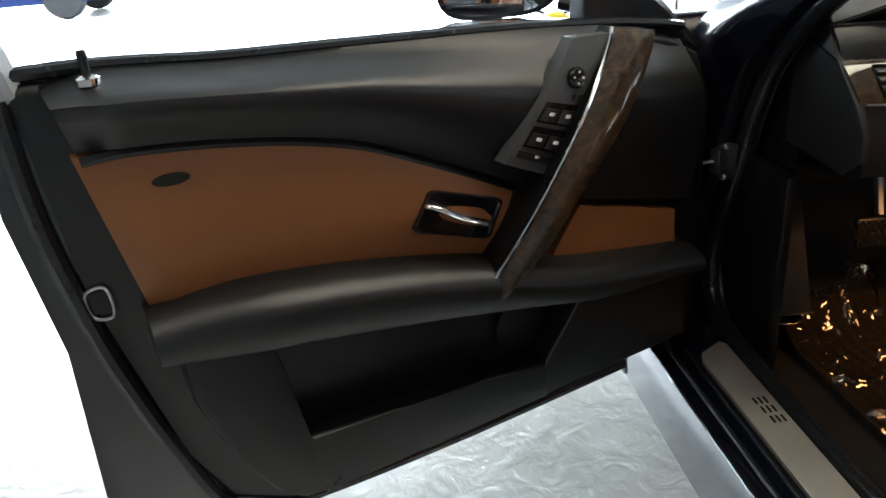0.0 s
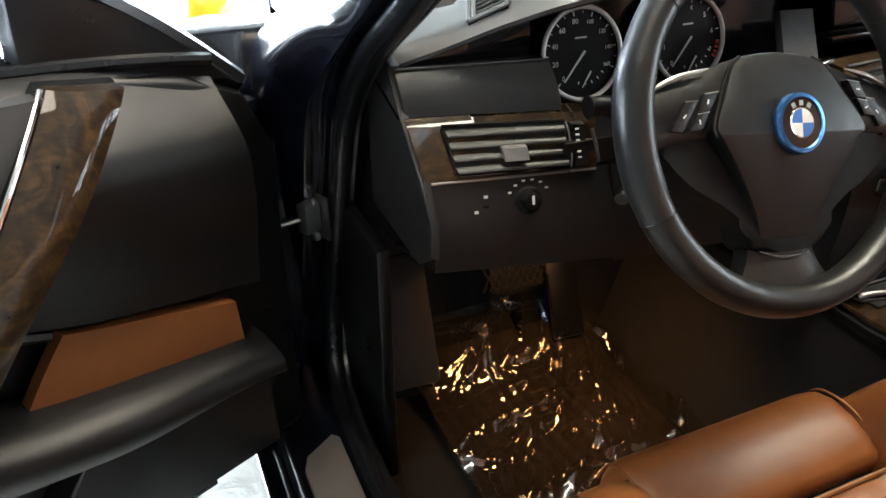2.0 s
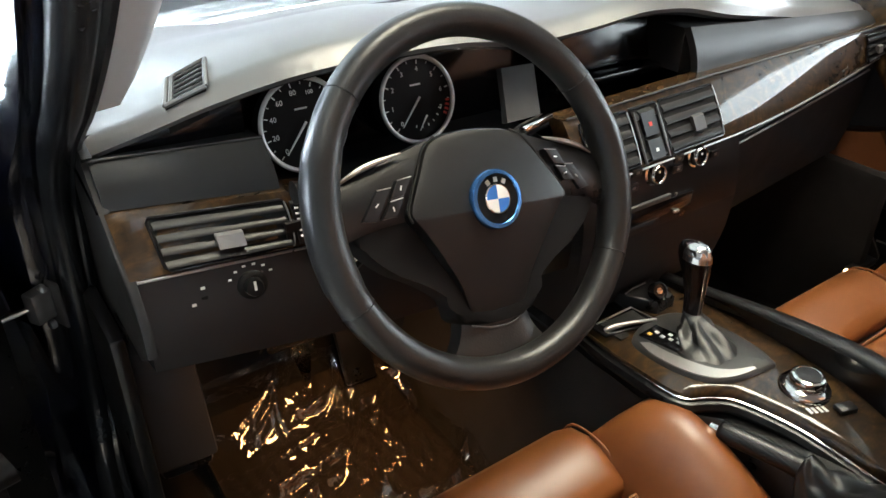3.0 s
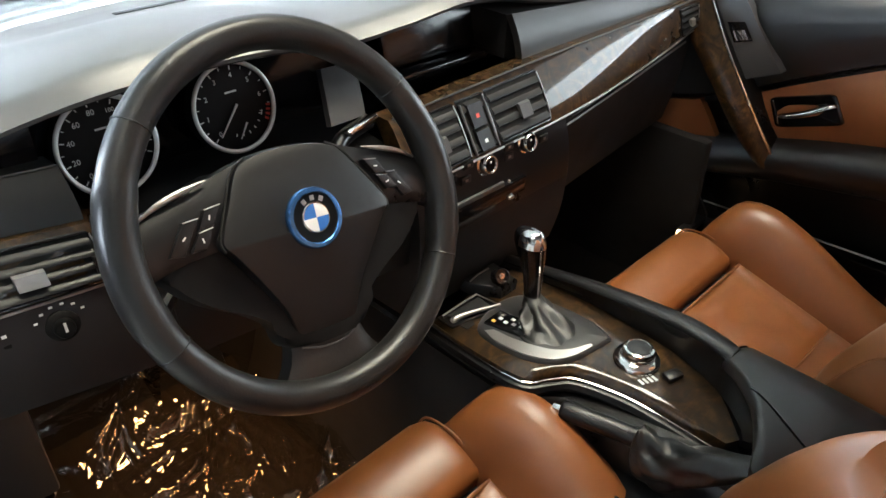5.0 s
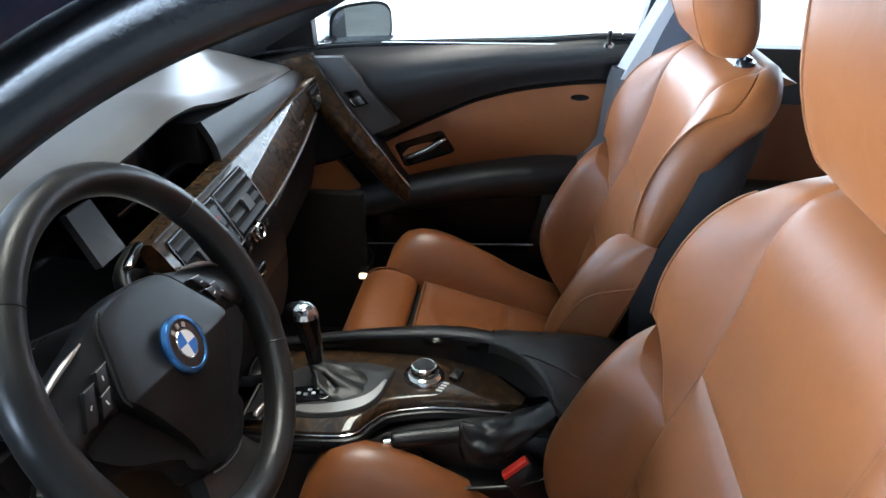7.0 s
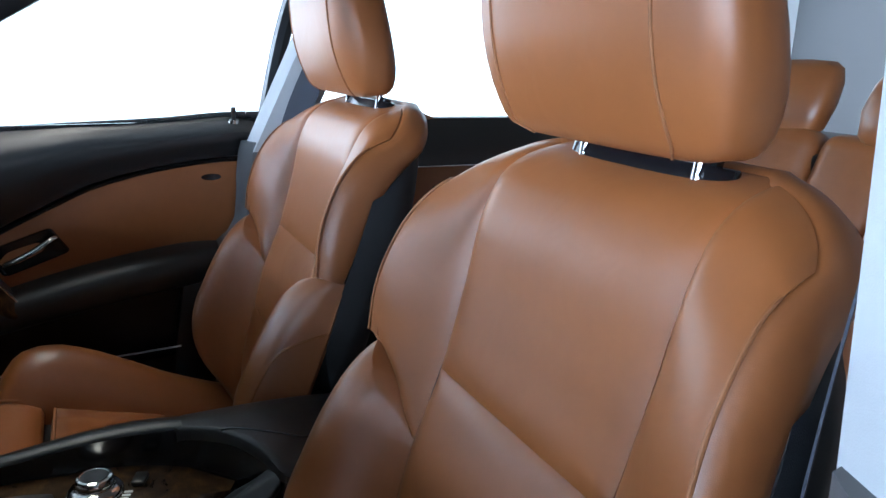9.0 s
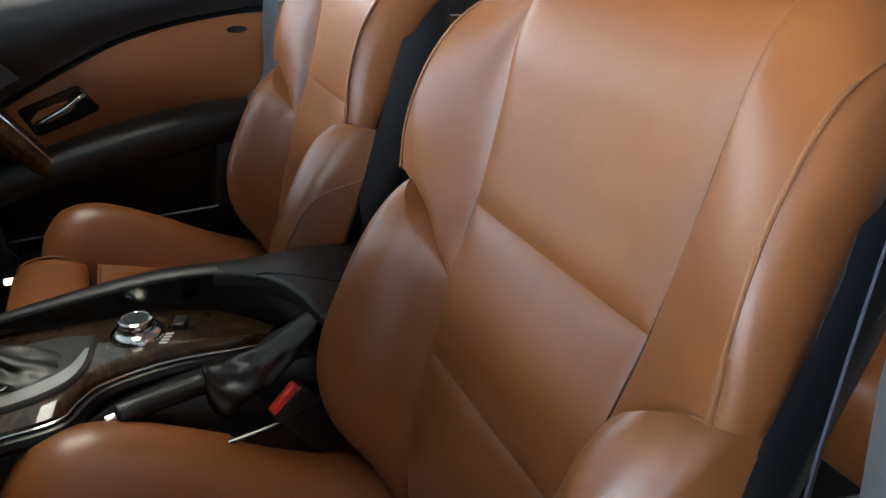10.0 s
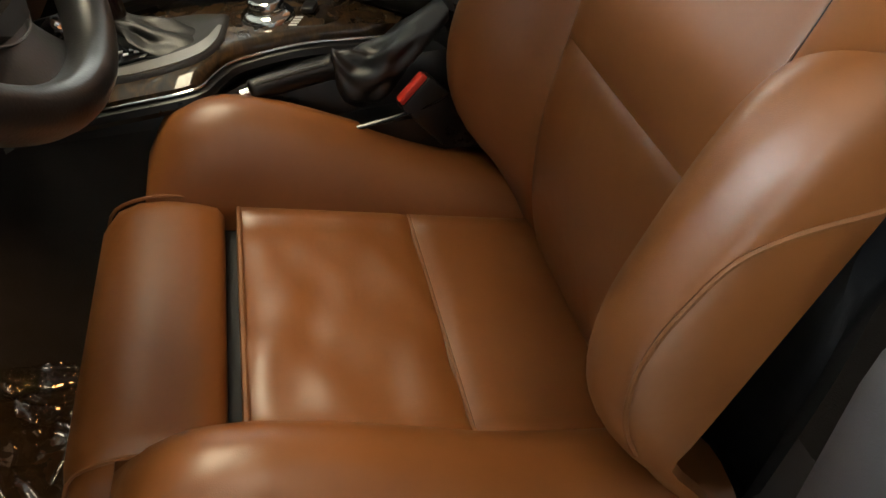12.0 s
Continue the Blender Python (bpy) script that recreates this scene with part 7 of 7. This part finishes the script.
# ---- footwell ----
pedal = thing("brake_pedal", "rubber-faced brake pedal with diamond tread", "pedal", (-0.42, 0.47, 0.45))
m = basis((-0.418, 0.462, 0.455), (1, -0.05, 0), (0.05, 0.28, 1))
part("pad", rbox((0.104, 0.066, 0.012), m, 0.008, 3), RUBBER, pedal, "black rubber pad")
for k in range(-4, 5):
    for tilt in (-1, 1):
        x = k * 0.013
        part("tread", rbox((0.0025, 0.052, 0.0025), m @ pose(x, 0, 0.0066, 0, 0, tilt * 28), 0.0), CARPET, pedal)
part("arm", tube(np.array([(-0.41, 0.475, 0.46), (-0.40, 0.52, 0.56), (-0.40, 0.54, 0.68)]), 0.011, 8), STEEL, pedal)
gas = thing("accelerator_pedal", "tall black hinged accelerator pedal", "pedal", (-0.30, 0.50, 0.25))
part("pad", rbox((0.062, 0.016, 0.22), pose(-0.295, 0.50, 0.385, -26, 0, -3), 0.006), PLASTIC, gas, "black ribbed pad")
rest = thing("foot_rest", "ribbed black dead pedal in the footwell", "pedal", (-0.64, 0.45, 0.25))
m = pose(-0.640, 0.425, 0.44, -24, 0, -4)
part("pad", rbox((0.094, 0.018, 0.22), m, 0.008), PEDALGREY, rest, "smooth grey rest plate")
part("rest_bracket", rbox((0.080, 0.05, 0.24), m @ pose(0, 0.036, -0.01), 0.01), PLASTIC, rest, "black bracket under the plate")
# tunnel side of the footwell
xs, f = np.meshgrid(np.linspace(0, 1, 10), np.linspace(0.50, -0.1, 14), indexing="ij")
part("tunnel_carpet", slab(np.stack([-0.215 + 0.09 * xs**0.8, f, 0.225 + 0.295 * xs], -1), np.stack([-0.18 + 0.09 * xs, f, 0.215 + 0.275 * xs], -1)), TUNNEL, console, "grey tunnel side carpet")
# ribbed floor mat and the crumpled film on it
xs, ys = np.meshgrid(np.linspace(-0.60, -0.235, 110), np.linspace(-0.05, 0.50, 40), indexing="ij")
zs = 0.236 + 0.07 * smooth(0.38, 0.54, ys) + 0.0028 * np.abs(np.sin((xs + 0.12 * ys) * math.pi / 0.026)) ** 0.6
whole("floor_mat", slab(np.stack([xs, ys, zs + 0.004], -1), np.stack([xs, ys, zs - 0.010], -1)), MAT, "dark brown ribbed carpet mat on the footwell floor", "floor mat")

# creases: tent-shaped folds, long ones across the near half, short ones along the middle and the far side
FOLDS = []
rng = random.Random(11)
for count, x0, x1, y0, y1, turn, reach, width, high in ((10, -0.59, -0.40, 0.16, 0.36, 12, 0.11, 0.022, 0.018), (9, -0.56, -0.40, 0.02, 0.26, 60, 0.06, 0.016, 0.017), (12, -0.50, -0.30, 0.40, 0.47, 35, 0.035, 0.010, 0.013), (20, -0.40, -0.20, 0.12, 0.40, 55, 0.045, 0.014, 0.022), (3, -0.55, -0.45, 0.44, 0.54, 80, 0.07, 0.010, 0.014)):
    for k in range(count):
        FOLDS.append((rng.uniform(x0, x1), rng.uniform(y0, y1), radians(turn + rng.uniform(-28, 28)), reach * rng.uniform(0.7, 1.3), width * rng.uniform(0.7, 1.3), high * rng.uniform(0.5, 1.2), rng.uniform(-7, 7)))


def crumple(x, y):
    h = 0.005 * noise.noise((x * 9, y * 9, 0.4))
    for cx, cy, a, reach, width, high, bend in FOLDS:
        dx, dy = x - cx, y - cy
        along, off = dx * math.cos(a) + dy * math.sin(a), -dx * math.sin(a) + dy * math.cos(a)
        if abs(along) < 2.2 * reach:
            d = abs(off - bend * along * along) / width
            if d < 1:
                h += high * (1 - d) ** 1.4 * math.exp(-((along / reach) ** 2))
    return h


xs, ys = np.meshgrid(np.linspace(-0.610, -0.185, 170), np.linspace(-0.02, 0.535, 210), indexing="ij")
zs = 0.254 + 0.085 * smooth(0.37, 0.55, ys) + np.vectorize(crumple)(xs, ys)
cover = np.stack([xs + 0.04 * smooth(0.44, 0.54, ys) * (xs < -0.4) - 0.10 * smooth(0.42, 0.54, ys) * smooth(-0.34, -0.185, xs), ys, zs], -1)
cover[:, -1, 2] += 0.012
me = as_mesh("film", cover.reshape(-1, 3), [(i * 210 + j, (i + 1) * 210 + j, (i + 1) * 210 + j + 1, i * 210 + j + 1) for i in range(169) for j in range(209)])
film = whole("protective_film", me, FILM, "crumpled clear plastic film lying on the floor mat", "plastic film", sharp=55)
if sum(f.normal.z for f in film.data.polygons) < 0:
    film.data.flip_normals()
film.visible_shadow = False

part("kick_panel", rbox((0.03, 0.62, 0.42), pose(0.672, 0.36, 0.41, 0, -4, 0), 0.01), CARPET, body, "dark carpeted side of the passenger footwell")
# ---- rear bench ----
bench = thing("rear_seat", "cognac leather rear bench behind the front seats", "rear seat", (0, -1.35, 0.3))
for cx in (-0.36, 0.36):
    part("backrest", rbox((0.56, 0.16, 0.62), pose(cx, -1.42, 0.70, 22, 0, 0), 0.05, 4), LEATHER, bench, "rear backrest half")
    part("cushion", rbox((0.60, 0.44, 0.18), pose(cx, -1.25, 0.41, 6, 0, 0), 0.05, 4), LEATHER, bench, "rear cushion half")
part("backrest", rbox((0.16, 0.14, 0.60), pose(0, -1.43, 0.70, 22, 0, 0), 0.04, 4), LEATHER, bench, "centre backrest")
for cx, w in ((-0.42, 0.25), (-0.07, 0.17), (0.19, 0.19)):
    rings = []
    for v, half, thick, lean in ((-0.005, 0.40, 0.030, 0), (0.010, 0.46, 0.042, 0), (0.055, 0.50, 0.050, -0.002), (0.100, 0.48, 0.046, -0.010), (0.128, 0.42, 0.036, -0.016), (0.140, 0.32, 0.020, -0.020), (0.143, 0.05, 0.004, -0.022)):
        rings.append([(cx + w * half * math.copysign(abs(math.cos(a)) ** 0.6, math.cos(a)), -1.50 - 0.25 * v + lean + thick * math.copysign(abs(math.sin(a)) ** 0.75, math.sin(a)), 0.985 + v) for a in np.linspace(0, 2 * math.pi, 36, endpoint=False)])
    part("headrest", loft(rings), LEATHER, bench, "rounded rear headrest", 60)


# small lit lamp low on the passenger side
lamp = thing("courtesy_lamp", "small warm courtesy lamp low beside the passenger seat", "lamp", (0.66, 0.05, 0.41))
part("housing", rbox((0.09, 0.024, 0.016), pose(0.672, 0.055, 0.410), 0.004), PLASTIC, lamp)
part("lens", rbox((0.012, 0.020, 0.012), pose(0.624, 0.053, 0.410), 0.003), glow("warm_lens", 3.0, (1.0, 0.66, 0.32)), lamp, "glowing warm lens")


# ---- things standing in the hall ----
def wheel_parts(parent, x, y, r, w, turn):
    m = pose(x, y, r, 90, 0, turn)
    tyre = part("wheel", lathe([(r * 0.62, -w / 2), (r * 0.9, -w / 2), (r, -w * 0.36), (r, w * 0.36), (r * 0.9, w / 2), (r * 0.62, w / 2)], m, 32), TYRE, parent, "black tyre")
    part("rim", lathe([(r * 0.63, w * 0.40), (r * 0.60, w * 0.30), (r * 0.2, w * 0.34), (r * 0.12, w * 0.40), (0.001, w * 0.40)], m, 32), STEEL, tyre, "bright alloy rim")
    part("rim", lathe([(r * 0.63, -w * 0.40), (r * 0.60, -w * 0.30), (r * 0.2, -w * 0.34), (r * 0.12, -w * 0.40), (0.001, -w * 0.40)], m, 32), STEEL, tyre, "bright alloy rim")
    for k in range(5):
        for e in (-1, 1):
            part("spoke", rbox((r * 0.5, r * 0.12, w * 0.12), m @ pose(0, 0, e * w * 0.38, 0, 0, 72 * k) @ pose(r * 0.36, 0, 0), 0.008), SILVER, tyre)


def parked_car(x, y, mat, label):
    car = thing("parked_car", label, "car", (x, y, 0))
    prof = [(-2.25, 0.35), (-2.3, 0.62), (-2.2, 0.86), (-1.7, 0.95), (-1.05, 1.0), (-0.4, 1.38), (0.5, 1.42), (1.25, 1.05), (2.0, 0.92), (2.3, 0.72), (2.28, 0.35), (1.9, 0.26), (-1.9, 0.26)]
    rings = []
    for f in np.linspace(-1, 1, 9):
        k = 1 - 0.14 * abs(f) ** 4
        rings.append([(x + a * (0.97 + 0.03 * k), y + 0.9 * f * (1 - 0.16 * max(0, b - 0.95)), 0.26 + (b - 0.26) * k) for a, b in prof])
    part("body", loft(rings), mat, car, "glossy dark blue body", 50)
    for a in (-1.4, 1.42):
        for e in (-1, 1):
            wheel_parts(car, x + a, y + e * 0.80, 0.33, 0.22, 0)
    for a0, a1, z0, z1 in ((-0.85, -0.05, 1.02, 1.32), (0.05, 0.95, 1.02, 1.32)):
        part("window", box_mesh(x + a0, x + a1, y - 0.90, y - 0.80, z0, z1), GLOSS, car, "dark side window")
    return car


parked_car(-7.6, 13.2, CARBLUE, "dark blue parked car with alloy wheels on the floor")

bike = thing("scooter", "small yellow white and blue scooter standing on the floor", "scooter", (-0.35, 3.4, 0), group="scooters")
for dy in (-0.28, 0.34):
    wheel_parts(bike, -0.35, 3.4 + dy, 0.16, 0.09, 90)
part("body", loft([[(-0.35 + w * math.cos(a), 3.4 + y, z + h * math.sin(a)) for a in np.linspace(0, 6.283, 18, endpoint=False)] for y, z, w, h in ((0.30, 0.50, 0.05, 0.04), (0.20, 0.48, 0.13, 0.10), (0.0, 0.40, 0.15, 0.12), (-0.15, 0.42, 0.13, 0.14), (-0.30, 0.60, 0.16, 0.10), (-0.36, 0.62, 0.06, 0.05))]), WHITE, bike, "white lower bodywork", 60)
part("fairing", loft([[(-0.35 + w * math.cos(a), 3.4 + y, z + h * math.sin(a)) for a in np.linspace(0, 6.283, 18, endpoint=False)] for y, z, w, h in ((-0.40, 0.62, 0.03, 0.05), (-0.36, 0.66, 0.14, 0.13), (-0.26, 0.70, 0.19, 0.16), (-0.16, 0.74, 0.14, 0.10), (-0.12, 0.76, 0.05, 0.04))]), YELLOW, bike, "yellow front fairing", 60)
part("seat", loft([[(-0.35 + w * math.cos(a), 3.4 + y, z + h * math.sin(a)) for a in np.linspace(0, 6.283, 18, endpoint=False)] for y, z, w, h in ((0.02, 0.56, 0.06, 0.03), (0.10, 0.58, 0.11, 0.045), (0.30, 0.62, 0.10, 0.05), (0.40, 0.66, 0.05, 0.03))]), YELLOW, bike, "yellow seat", 60)
part("base", rbox((0.26, 0.62, 0.10), pose(-0.35, 3.42, 0.25), 0.04, 3), BADGEBLUE, bike, "blue footboard")
part("handlebar", tube(spline([(-0.62, 3.22, 0.86), (-0.48, 3.16, 0.84), (-0.35, 3.15, 0.80), (-0.22, 3.16, 0.84), (-0.08, 3.22, 0.86)], 16), 0.016, 8), TYRE, bike, "black handlebar")
bike.location, bike.scale = (-0.58, 3.05, 0.0), (0.62, 0.62, 0.62)
copy_thing(bike, pose(-0.20, 3.75, 0, 0, 0, -35))
